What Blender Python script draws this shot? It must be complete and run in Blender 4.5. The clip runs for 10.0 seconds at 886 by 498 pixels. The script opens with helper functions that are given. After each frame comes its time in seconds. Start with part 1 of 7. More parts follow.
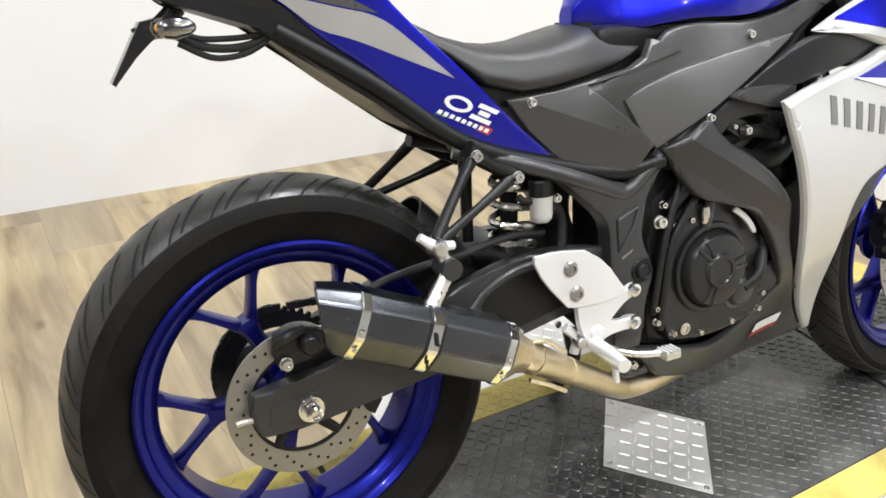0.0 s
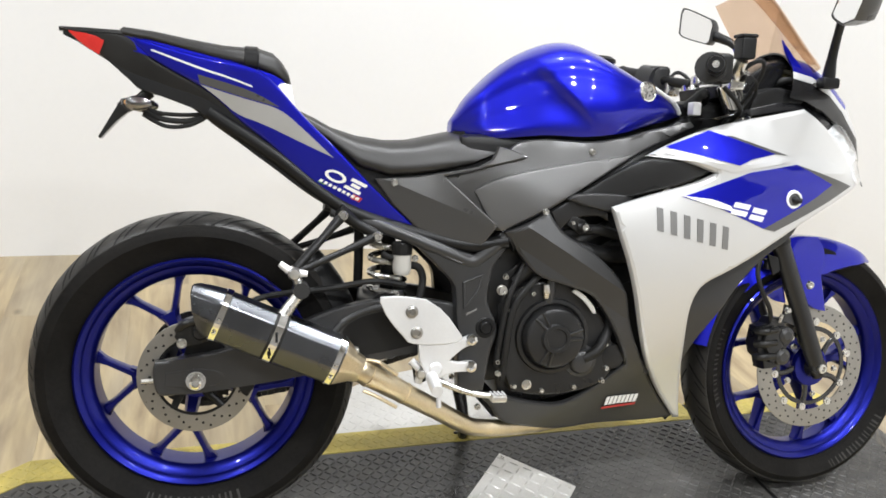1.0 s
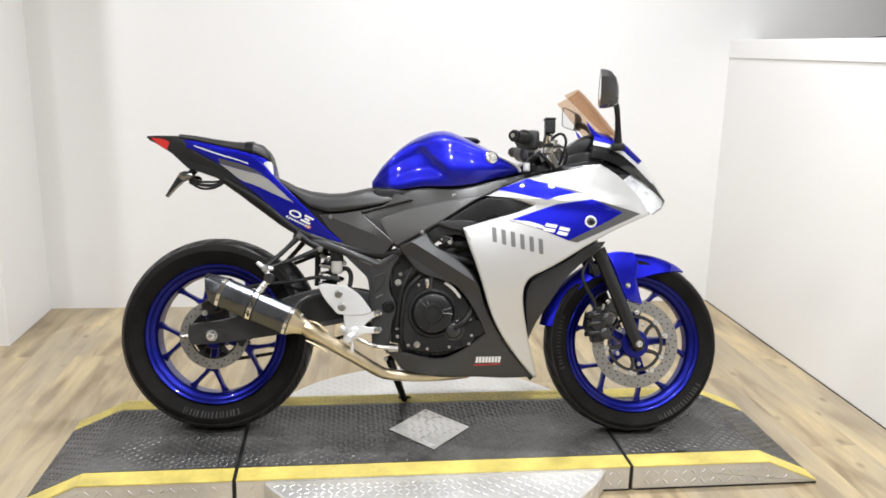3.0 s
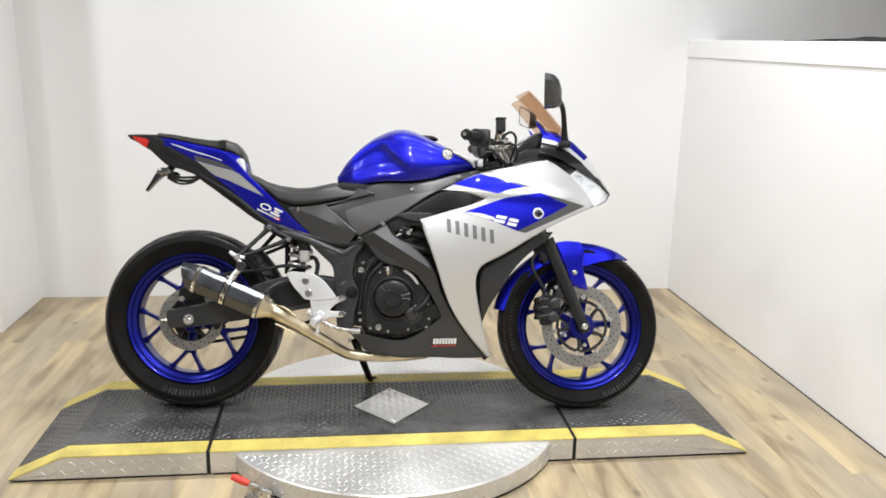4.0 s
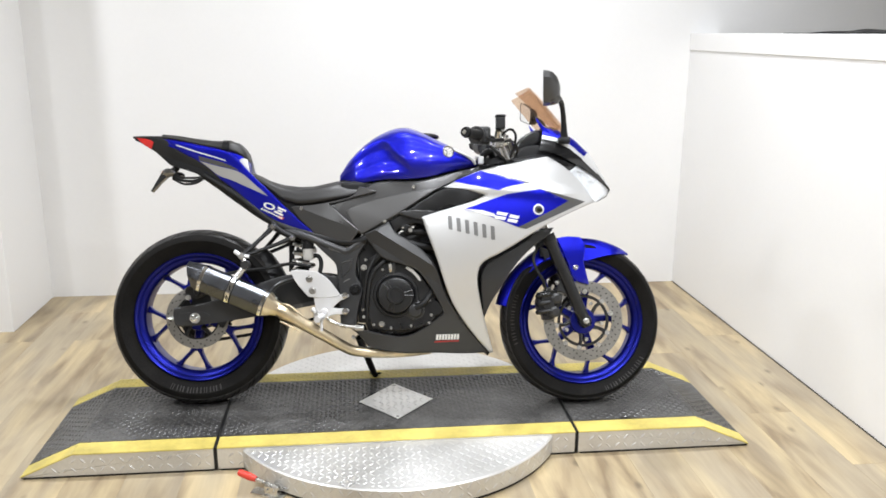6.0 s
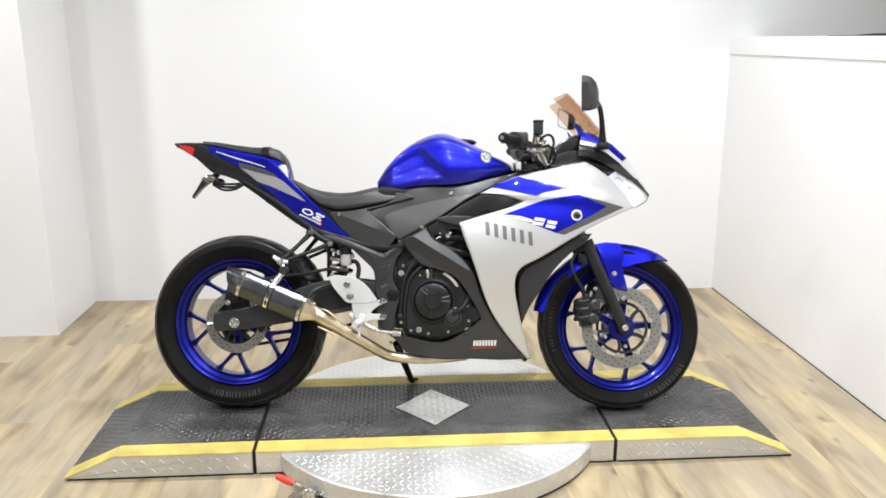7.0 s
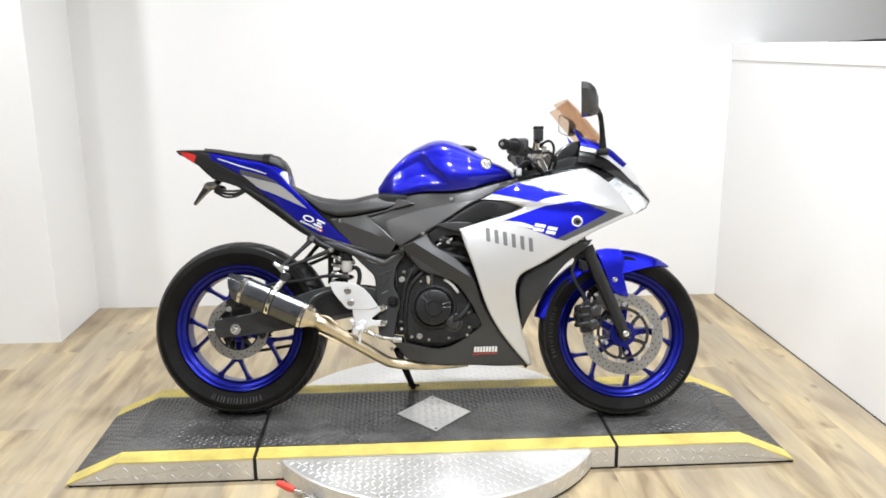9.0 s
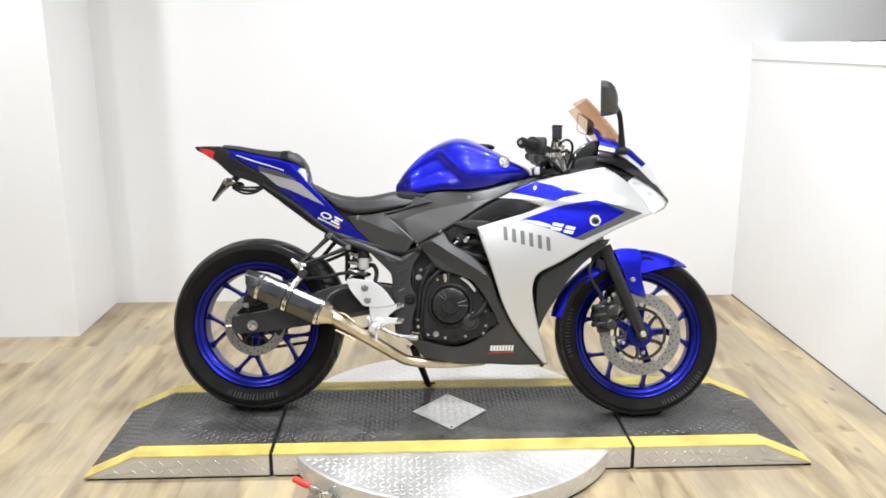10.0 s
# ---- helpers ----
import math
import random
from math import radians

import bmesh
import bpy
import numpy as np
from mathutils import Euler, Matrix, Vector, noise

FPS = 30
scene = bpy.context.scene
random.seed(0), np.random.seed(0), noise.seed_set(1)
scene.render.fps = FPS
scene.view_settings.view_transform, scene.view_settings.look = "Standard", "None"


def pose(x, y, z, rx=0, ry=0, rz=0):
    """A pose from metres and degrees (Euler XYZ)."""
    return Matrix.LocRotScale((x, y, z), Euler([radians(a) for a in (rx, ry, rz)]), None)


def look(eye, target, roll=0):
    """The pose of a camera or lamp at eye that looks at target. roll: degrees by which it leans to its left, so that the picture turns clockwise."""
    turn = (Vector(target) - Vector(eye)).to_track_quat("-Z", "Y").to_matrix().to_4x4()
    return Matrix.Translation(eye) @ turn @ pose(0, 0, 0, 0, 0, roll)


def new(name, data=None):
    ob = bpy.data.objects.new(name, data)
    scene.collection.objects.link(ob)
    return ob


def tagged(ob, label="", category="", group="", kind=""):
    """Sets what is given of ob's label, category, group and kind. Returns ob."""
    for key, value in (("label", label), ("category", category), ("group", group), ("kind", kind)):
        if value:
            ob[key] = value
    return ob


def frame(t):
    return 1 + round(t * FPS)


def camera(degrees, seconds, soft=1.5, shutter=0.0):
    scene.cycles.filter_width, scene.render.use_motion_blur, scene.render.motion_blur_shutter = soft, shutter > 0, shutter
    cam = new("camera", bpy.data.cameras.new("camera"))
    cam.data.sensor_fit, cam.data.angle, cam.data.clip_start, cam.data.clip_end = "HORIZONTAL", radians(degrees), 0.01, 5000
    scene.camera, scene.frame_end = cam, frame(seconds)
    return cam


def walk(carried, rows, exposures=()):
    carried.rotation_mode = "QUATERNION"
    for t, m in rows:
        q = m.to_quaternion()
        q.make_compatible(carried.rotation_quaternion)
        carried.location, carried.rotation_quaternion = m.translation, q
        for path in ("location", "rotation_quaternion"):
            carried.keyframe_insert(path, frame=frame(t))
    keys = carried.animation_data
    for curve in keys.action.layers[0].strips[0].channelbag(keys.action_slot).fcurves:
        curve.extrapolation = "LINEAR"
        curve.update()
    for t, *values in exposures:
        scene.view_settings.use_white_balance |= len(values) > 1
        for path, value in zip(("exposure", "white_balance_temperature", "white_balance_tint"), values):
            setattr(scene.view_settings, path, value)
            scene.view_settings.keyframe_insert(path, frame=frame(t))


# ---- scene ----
from mathutils.geometry import delaunay_2d_cdt

cam = camera(56.3, 10.0, soft=1.7)
PATH = [
    (0, (-0.341, -0.877, 1.182), (0.613, 0.577, 0.195), 4.50),
    (0.2, (-0.244, -0.974, 1.196), (0.589, 0.531, 0.282), 5.84),
    (0.5, (-0.103, -1.175, 1.227), (0.596, 0.490, 0.368), 3.70),
    (0.7, (-0.071, -1.296, 1.243), (0.539, 0.401, 0.503), 3.74),
    (1, (-0.016, -1.468, 1.273), (0.586, 0.288, 0.529), 6.00),
    (1.2, (0.021, -1.584, 1.296), (0.486, 0.176, 0.598), 3.92),
    (1.5, (0.117, -1.795, 1.306), (0.468, 0.057, 0.637), 6.00),
    (1.7, (0.177, -1.944, 1.311), (0.444, -0.130, 0.645), 5.32),
    (2, (0.217, -2.149, 1.331), (0.489, -0.260, 0.730), 3.40),
    (2.2, (0.233, -2.258, 1.324), (0.550, -0.438, 0.702), 4.62),
    (2.5, (0.287, -2.393, 1.338), (0.623, -0.497, 0.800), 3.32),
    (2.7, (0.353, -2.497, 1.319), (0.628, -0.579, 0.825), 2.38),
    (3.8, (0.545, -2.805, 1.359), (0.740, -0.869, 0.899), 0.60),
    (4, (0.546, -2.846, 1.369), (0.779, -0.921, 0.878), 1.20),
    (4.5, (0.556, -2.893, 1.388), (0.754, -0.963, 0.901), 0.55),
    (5, (0.566, -2.872, 1.385), (0.780, -0.950, 0.875), 0.85),
    (6.3, (0.571, -2.877, 1.389), (0.768, -0.952, 0.887), 0.00),
    (6.5, (0.565, -2.872, 1.386), (0.724, -0.940, 0.895), 0.05),
    (7, (0.565, -2.872, 1.387), (0.689, -0.937, 0.894), -0.15),
    (7.5, (0.556, -2.870, 1.382), (0.667, -0.932, 0.899), -0.15),
    (8, (0.569, -2.869, 1.389), (0.685, -0.931, 0.907), -0.45),
    (8.5, (0.572, -2.873, 1.389), (0.690, -0.934, 0.913), -0.30),
    (9, (0.579, -2.877, 1.385), (0.692, -0.939, 0.909), -0.35),
    (9.5, (0.577, -2.877, 1.389), (0.673, -0.938, 0.912), -0.20),
    (10, (0.567, -2.873, 1.388), (0.647, -0.933, 0.905), -0.05),
]
EXPOSURE = [(0, 0.10, 6550, 10), (0.5, 0.05, 6560, 10), (1.0, 0.02, 6580, 10), (2.5, -0.06, 6600, 11), (4.0, -0.17, 6550, 11), (5.0, -0.11, 6500, 11), (6.5, -0.02, 6450, 11), (10, 0.06, 6430, 11)]
walk(cam, [(t, look(eye, target, roll)) for t, eye, target, roll in PATH], EXPOSURE)

# ---------------------------------------------------------------- light
world = bpy.data.worlds.new("showroom_world")
scene.world = world
world.use_nodes = True
world.node_tree.nodes["Background"].inputs[0].default_value = (0.95, 0.98, 1.0, 1)
world.node_tree.nodes["Background"].inputs[1].default_value = 0.1
CEILING = 3.0
LAMP_SPOTS = [(x, y) for x in (-1.55, 0.7, 1.8) for y in (-3.2, -1.5, 0.3)]


def ceiling_lamp(x, y, power, size=0.11):
    lamp = bpy.data.lights.new("ceiling_lamp", "AREA")
    lamp.shape, lamp.size, lamp.energy, lamp.color = "DISK", size, power, (0.925, 0.958, 0.995)
    lamp.spread = radians(162)
    ob = new("ceiling_lamp", lamp)
    ob.matrix_world = pose(x, y, CEILING - 0.07)
    return ob


for lx, ly in LAMP_SPOTS:
    ceiling_lamp(lx, ly, 33.4)

# ---------------------------------------------------------------- materials


def nodes_of(name):
    m = bpy.data.materials.new(name)
    m.use_nodes = True
    nt = m.node_tree
    return m, nt, nt.nodes["Principled BSDF"]


def link(nt, a, b):
    nt.links.new(a, b)


def surface(name, base, rough=0.5, metal=0.0, vary=0.12, scale=6.0, fine=90.0, bump=0.15, coat=0.0, rough_vary=0.1, spec=0.5, depth=0.002):
    """A painted, moulded or metal surface: colour and gloss vary at two scales, with a fine relief."""
    m, nt, bsdf = nodes_of(name)
    tc = nt.nodes.new("ShaderNodeTexCoord")
    big, small = nt.nodes.new("ShaderNodeTexNoise"), nt.nodes.new("ShaderNodeTexNoise")
    big.inputs["Scale"].default_value, big.inputs["Detail"].default_value = scale, 5
    small.inputs["Scale"].default_value, small.inputs["Detail"].default_value = fine, 3
    for n in (big, small):
        link(nt, tc.outputs["Object"], n.inputs["Vector"])
    mixed = nt.nodes.new("ShaderNodeMath")
    mixed.operation = "MULTIPLY_ADD"
    mixed.inputs[1].default_value = 0.35
    link(nt, small.outputs["Fac"], mixed.inputs[0])
    link(nt, big.outputs["Fac"], mixed.inputs[2])
    ramp = nt.nodes.new("ShaderNodeMapRange")
    ramp.inputs["From Min"].default_value, ramp.inputs["From Max"].default_value = 0.35, 1.0
    ramp.inputs["To Min"].default_value, ramp.inputs["To Max"].default_value = 1 - vary, 1 + vary
    link(nt, mixed.outputs[0], ramp.inputs["Value"])
    col = nt.nodes.new("ShaderNodeVectorMath")
    col.operation = "SCALE"
    col.inputs[0].default_value = base
    link(nt, ramp.outputs[0], col.inputs["Scale"])
    link(nt, col.outputs[0], bsdf.inputs["Base Color"])
    rr = nt.nodes.new("ShaderNodeMapRange")
    rr.inputs["From Min"].default_value, rr.inputs["From Max"].default_value = 0.3, 0.7
    rr.inputs["To Min"].default_value, rr.inputs["To Max"].default_value = max(0.02, rough - rough_vary), min(1, rough + rough_vary)
    link(nt, big.outputs["Fac"], rr.inputs["Value"])
    link(nt, rr.outputs[0], bsdf.inputs["Roughness"])
    bsdf.inputs["Metallic"].default_value = metal
    bsdf.inputs["Specular IOR Level"].default_value = spec
    bsdf.inputs["Coat Weight"].default_value = coat
    bsdf.inputs["Coat Roughness"].default_value = 0.04
    if bump:
        bp = nt.nodes.new("ShaderNodeBump")
        bp.inputs["Strength"].default_value, bp.inputs["Distance"].default_value = bump, depth
        link(nt, small.outputs["Fac"], bp.inputs["Height"])
        link(nt, bp.outputs[0], bsdf.inputs["Normal"])
    return m


M_BLUE = surface("blue_metallic_paint", (0.007, 0.010, 0.42), 0.40, 0.90, 0.10, 4, 900, 0.03, 0.8, 0.05, depth=0.0004)
M_FORK = surface("satin_black_fork_paint", (0.013, 0.013, 0.0133), 0.32, 0.0, 0.2, 8, 400, 0.08, 0, 0.07, 0.4, depth=0.0006)
M_RIM = surface("blue_wheel_paint", (0.006, 0.009, 0.175), 0.34, 0.88, 0.14, 9, 400, 0.05, 0.25, 0.07, depth=0.0005)
M_SILVER = surface("silver_paint", (0.58, 0.58, 0.575), 0.40, 0.40, 0.05, 4, 800, 0.03, 0.5, 0.05, depth=0.0004)
M_GREY = surface("matte_grey_plastic", (0.026, 0.026, 0.0265), 0.35, 0.0, 0.18, 8, 500, 0.12, 0, 0.07, 0.5, depth=0.0006)
M_SATIN = surface("satin_grey_paint", (0.050, 0.049, 0.048), 0.30, 0.15, 0.14, 5, 500, 0.06, 0.0, 0.06, 0.6, depth=0.0005)
M_KNEE = surface("satin_light_grey_paint", (0.092, 0.091, 0.090), 0.31, 0.25, 0.10, 5, 500, 0.05, 0.0, 0.06, 0.6, depth=0.0005)
M_BLACK = surface("black_frame_paint", (0.006, 0.006, 0.0062), 0.40, 0.0, 0.2, 10, 300, 0.1, 0, 0.08, 0.3, depth=0.0008)
M_FRAME = surface("dark_grey_frame_paint", (0.026, 0.0263, 0.027), 0.35, 0.0, 0.2, 10, 300, 0.14, 0, 0.08, 0.5, depth=0.0008)
M_GLOSS = surface("gloss_black_plastic", (0.012, 0.012, 0.013), 0.2, 0.0, 0.15, 6, 300, 0.03, 0.3, 0.06, depth=0.0004)
M_ENGINE = surface("black_engine_casting", (0.0105, 0.0105, 0.0108), 0.33, 0.1, 0.3, 14, 260, 0.3, 0, 0.1, 0.5, depth=0.001)
M_TYRE = surface("tyre_rubber", (0.0075, 0.0069, 0.0063), 0.68, 0.0, 0.85, 11, 130, 0.5, 0, 0.14, 0.12, depth=0.0018)
M_TREADRUB = surface("tread_rubber", (0.021, 0.0196, 0.018), 0.44, 0.0, 0.8, 14, 110, 0.4, 0, 0.16, 0.40, depth=0.0014)
M_VINYL = surface("seat_vinyl", (0.014, 0.013, 0.012), 0.46, 0.0, 0.15, 8, 420, 0.35, 0, 0.06, depth=0.0008)
M_ALU = surface("bright_cast_aluminium", (0.70, 0.70, 0.70), 0.36, 0.40, 0.08, 10, 300, 0.12, 0, 0.08, depth=0.0006)
M_STEEL = surface("zinc_plated_steel", (0.66, 0.65, 0.62), 0.26, 1.0, 0.12, 30, 300, 0.08, 0, 0.1, depth=0.0005)
M_CHROME = surface("chrome", (0.82, 0.82, 0.81), 0.10, 1.0, 0.05, 12, 300, 0.0, 0, 0.04)
M_DISC = surface("brake_disc_steel", (0.31, 0.30, 0.28), 0.34, 0.85, 0.12, 18, 500, 0.1, 0, 0.08, depth=0.0004)
M_CAN = surface("blued_exhaust_sleeve", (0.120, 0.125, 0.136), 0.29, 1.0, 0.12, 8, 500, 0.02, 0.1, 0.06, depth=0.0003)
M_PIPE = surface("straw_tinted_stainless", (0.63, 0.535, 0.375), 0.38, 1.0, 0.30, 16, 300, 0.08, 0, 0.1, depth=0.0005)
M_RED = surface("red_lens", (0.62, 0.03, 0.025), 0.18, 0.0, 0.15, 20, 300, 0.05, 0.6, 0.04)
M_AMBER = surface("amber_bulb", (0.75, 0.30, 0.03), 0.2, 0.0, 0.1, 20, 300, 0.0, 0.4, 0.04)
M_SMOKE = surface("dark_chrome", (0.30, 0.30, 0.31), 0.12, 1.0, 0.2, 40, 300, 0.0, 0, 0.05)
M_LAMP = surface("lamp_reflector", (0.86, 0.87, 0.88), 0.28, 0.1, 0.04, 40, 300, 0.0, 0.5, 0.05)
M_WHITE = surface("white_decal", (0.80, 0.80, 0.79), 0.4, 0.0, 0.04, 10, 300, 0.0)
M_DECAL = surface("grey_decal", (0.17, 0.17, 0.168), 0.4, 0.1, 0.08, 10, 300, 0.0)
M_REDDECAL = surface("red_decal", (0.42, 0.03, 0.03), 0.4, 0.0, 0.06, 10, 300, 0.0)
M_GREENDECAL = surface("green_decal", (0.025, 0.12, 0.065), 0.4, 0.0, 0.06, 10, 300, 0.0)
M_EMBLEM = surface("silver_emblem_enamel", (0.34, 0.33, 0.31), 0.30, 0.7, 0.7, 140, 300, 0.6, 0, 0.1, depth=0.002)
M_STRIPE = surface("grey_silver_decal", (0.40, 0.395, 0.385), 0.38, 0.3, 0.06, 10, 300, 0.0)
M_UNDER = surface("black_undertail_plastic", (0.012, 0.0118, 0.0115), 0.38, 0.0, 0.25, 8, 400, 0.12, 0, 0.07, 0.4, depth=0.0006)
M_RESERVOIR = surface("milky_reservoir_plastic", (0.46, 0.45, 0.42), 0.4, 0.0, 0.06, 12, 300, 0.05)
M_REDGRIP = surface("red_vinyl_grip", (0.62, 0.05, 0.03), 0.42, 0.0, 0.1, 20, 300, 0.1)
M_WALL = surface("white_wall_paint", (0.80, 0.795, 0.785), 0.6, 0.0, 0.025, 1.4, 60, 0.12, 0, 0.05, 0.35, depth=0.001)
# grey stands for the dimness of the open room on the camera side
M_WALL_DIM = surface("dim_room_grey", (0.40, 0.395, 0.385), 0.6, 0.0, 0.03, 1.4, 60, 0.12, 0, 0.05, 0.35, depth=0.001)
# unlit ceiling put into the colour: dark grey cuts bounce and dims reflections
M_CEIL = surface("dimmed_ceiling_grey", (0.30, 0.295, 0.285), 0.8, 0.0, 0.03, 1, 40, 0.1)
M_YELLOW = surface("worn_yellow_edge_paint", (0.55, 0.445, 0.112), 0.46, 0.0, 0.34, 9, 60, 0.25, 0, 0.12, depth=0.001)
M_TREAD = surface("aluminium_tread_plate", (0.64, 0.63, 0.605), 0.40, 0.62, 0.18, 3.5, 120, 0.14, 0, 0.13, depth=0.001)
M_DARKGAP = surface("black_rubber_strip", (0.007, 0.007, 0.007), 0.55, 0.0, 0.2, 10, 100, 0.2, 0, 0.1, 0.35)


def pane_material(name, through_colour, gloss_colour):
    """A thin clear sheet: light passes straight through it, and it shines more at a slant."""
    m, nt, bsdf = nodes_of(name)
    out = nt.nodes["Material Output"]
    clear, gloss, mix = nt.nodes.new("ShaderNodeBsdfTransparent"), nt.nodes.new("ShaderNodeBsdfGlossy"), nt.nodes.new("ShaderNodeMixShader")
    clear.inputs["Color"].default_value = (*through_colour, 1)
    gloss.inputs["Color"].default_value, gloss.inputs["Roughness"].default_value = (*gloss_colour, 1), 0.05
    facing, power, scale = nt.nodes.new("ShaderNodeLayerWeight"), nt.nodes.new("ShaderNodeMath"), nt.nodes.new("ShaderNodeMath")
    facing.inputs["Blend"].default_value = 0.5
    power.operation, scale.operation = "POWER", "MULTIPLY_ADD"
    power.inputs[1].default_value = 4.0
    scale.inputs[1].default_value, scale.inputs[2].default_value = 0.8, 0.04
    link(nt, facing.outputs["Facing"], power.inputs[0])
    link(nt, power.outputs[0], scale.inputs[0])
    link(nt, scale.outputs[0], mix.inputs[0])
    link(nt, clear.outputs[0], mix.inputs[1])
    link(nt, gloss.outputs[0], mix.inputs[2])
    link(nt, mix.outputs[0], out.inputs["Surface"])
    return m


M_MIRROR = surface("mirror_silver", (0.9, 0.9, 0.9), 0.02, 1.0, 0.0, 5, 50, 0, 0, 0.0)
M_SCREEN = pane_material("amber_tinted_screen", (0.865, 0.755, 0.660), (1.0, 0.90, 0.82))
M_CLEAR = pane_material("clear_lamp_lens", (0.97, 0.975, 0.98), (1, 1, 1))


def plank_material():
    """Pale oak vinyl plank: soft yellow and grey-brown clouds along the board, faint grain, small dark knots."""
    m, nt, bsdf = nodes_of("pale_oak_plank")
    tc, info = nt.nodes.new("ShaderNodeTexCoord"), nt.nodes.new("ShaderNodeObjectInfo")
    comb = nt.nodes.new("ShaderNodeCombineXYZ")
    for k in range(3):
        link(nt, info.outputs["Random"], comb.inputs[k])
    shift = nt.nodes.new("ShaderNodeVectorMath")
    shift.operation = "MULTIPLY_ADD"
    shift.inputs[1].default_value = (37, 53, 11)
    link(nt, comb.outputs[0], shift.inputs[0])
    link(nt, tc.outputs["Object"], shift.inputs[2])

    def stretched(scale, kind, detail=4.0):
        mp, tex = nt.nodes.new("ShaderNodeMapping"), nt.nodes.new(kind)
        mp.inputs["Scale"].default_value = scale
        link(nt, shift.outputs[0], mp.inputs["Vector"])
        link(nt, mp.outputs[0], tex.inputs["Vector"])
        tex.inputs["Scale"].default_value = 1.0
        if kind == "ShaderNodeTexNoise":
            tex.inputs["Detail"].default_value = detail
        return tex

    cloud = stretched((13, 2.3, 1), "ShaderNodeTexNoise", 5)
    cloud.inputs["Distortion"].default_value = 0.5
    grain = stretched((95, 6, 1), "ShaderNodeTexNoise", 4)
    knots = stretched((7.5, 4.5, 1), "ShaderNodeTexVoronoi")
    hue = stretched((5, 1.1, 1), "ShaderNodeTexNoise", 3)
    tones = nt.nodes.new("ShaderNodeValToRGB")
    e = tones.color_ramp.elements
    e[0].position, e[0].color = 0.33, (0.212, 0.154, 0.088, 1)
    e[1].position, e[1].color = 0.66, (0.482, 0.382, 0.222, 1)
    mid = tones.color_ramp.elements.new(0.47)
    mid.color = (0.352, 0.274, 0.164, 1)
    link(nt, cloud.outputs["Fac"], tones.inputs[0])
    grey = nt.nodes.new("ShaderNodeMix")
    grey.data_type = "RGBA"
    grey.inputs[7].default_value = (0.318, 0.272, 0.200, 1)
    amount = nt.nodes.new("ShaderNodeMapRange")
    amount.inputs["From Min"].default_value, amount.inputs["From Max"].default_value = 0.42, 0.62
    amount.inputs["To Max"].default_value = 0.65
    link(nt, hue.outputs["Fac"], amount.inputs["Value"])
    link(nt, amount.outputs[0], grey.inputs[0])
    link(nt, tones.outputs[0], grey.inputs[6])
    fine = nt.nodes.new("ShaderNodeMapRange")
    fine.inputs["From Min"].default_value, fine.inputs["From Max"].default_value = 0.3, 0.7
    fine.inputs["To Min"].default_value, fine.inputs["To Max"].default_value = 0.93, 1.06
    link(nt, grain.outputs["Fac"], fine.inputs["Value"])
    spot = nt.nodes.new("ShaderNodeMapRange")
    spot.inputs["From Min"].default_value, spot.inputs["From Max"].default_value = 0.03, 0.13
    spot.inputs["To Min"].default_value, spot.inputs["To Max"].default_value = 0.55, 1.0
    link(nt, knots.outputs["Distance"], spot.inputs["Value"])
    tone = nt.nodes.new("ShaderNodeMapRange")
    tone.inputs["To Min"].default_value, tone.inputs["To Max"].default_value = 0.92, 1.08
    link(nt, info.outputs["Random"], tone.inputs["Value"])
    last = tone.outputs[0]
    for other in (fine, spot):
        mul = nt.nodes.new("ShaderNodeMath")
        mul.operation = "MULTIPLY"
        link(nt, last, mul.inputs[0])
        link(nt, other.outputs[0], mul.inputs[1])
        last = mul.outputs[0]
    sc = nt.nodes.new("ShaderNodeVectorMath")
    sc.operation = "SCALE"
    link(nt, grey.outputs[2], sc.inputs[0])
    link(nt, last, sc.inputs["Scale"])
    link(nt, sc.outputs[0], bsdf.inputs["Base Color"])
    bsdf.inputs["Roughness"].default_value = 0.40
    bp = nt.nodes.new("ShaderNodeBump")
    bp.inputs["Strength"].default_value, bp.inputs["Distance"].default_value = 0.2, 0.0008
    link(nt, grain.outputs["Fac"], bp.inputs["Height"])
    link(nt, bp.outputs[0], bsdf.inputs["Normal"])
    return m


M_PLANK = plank_material()


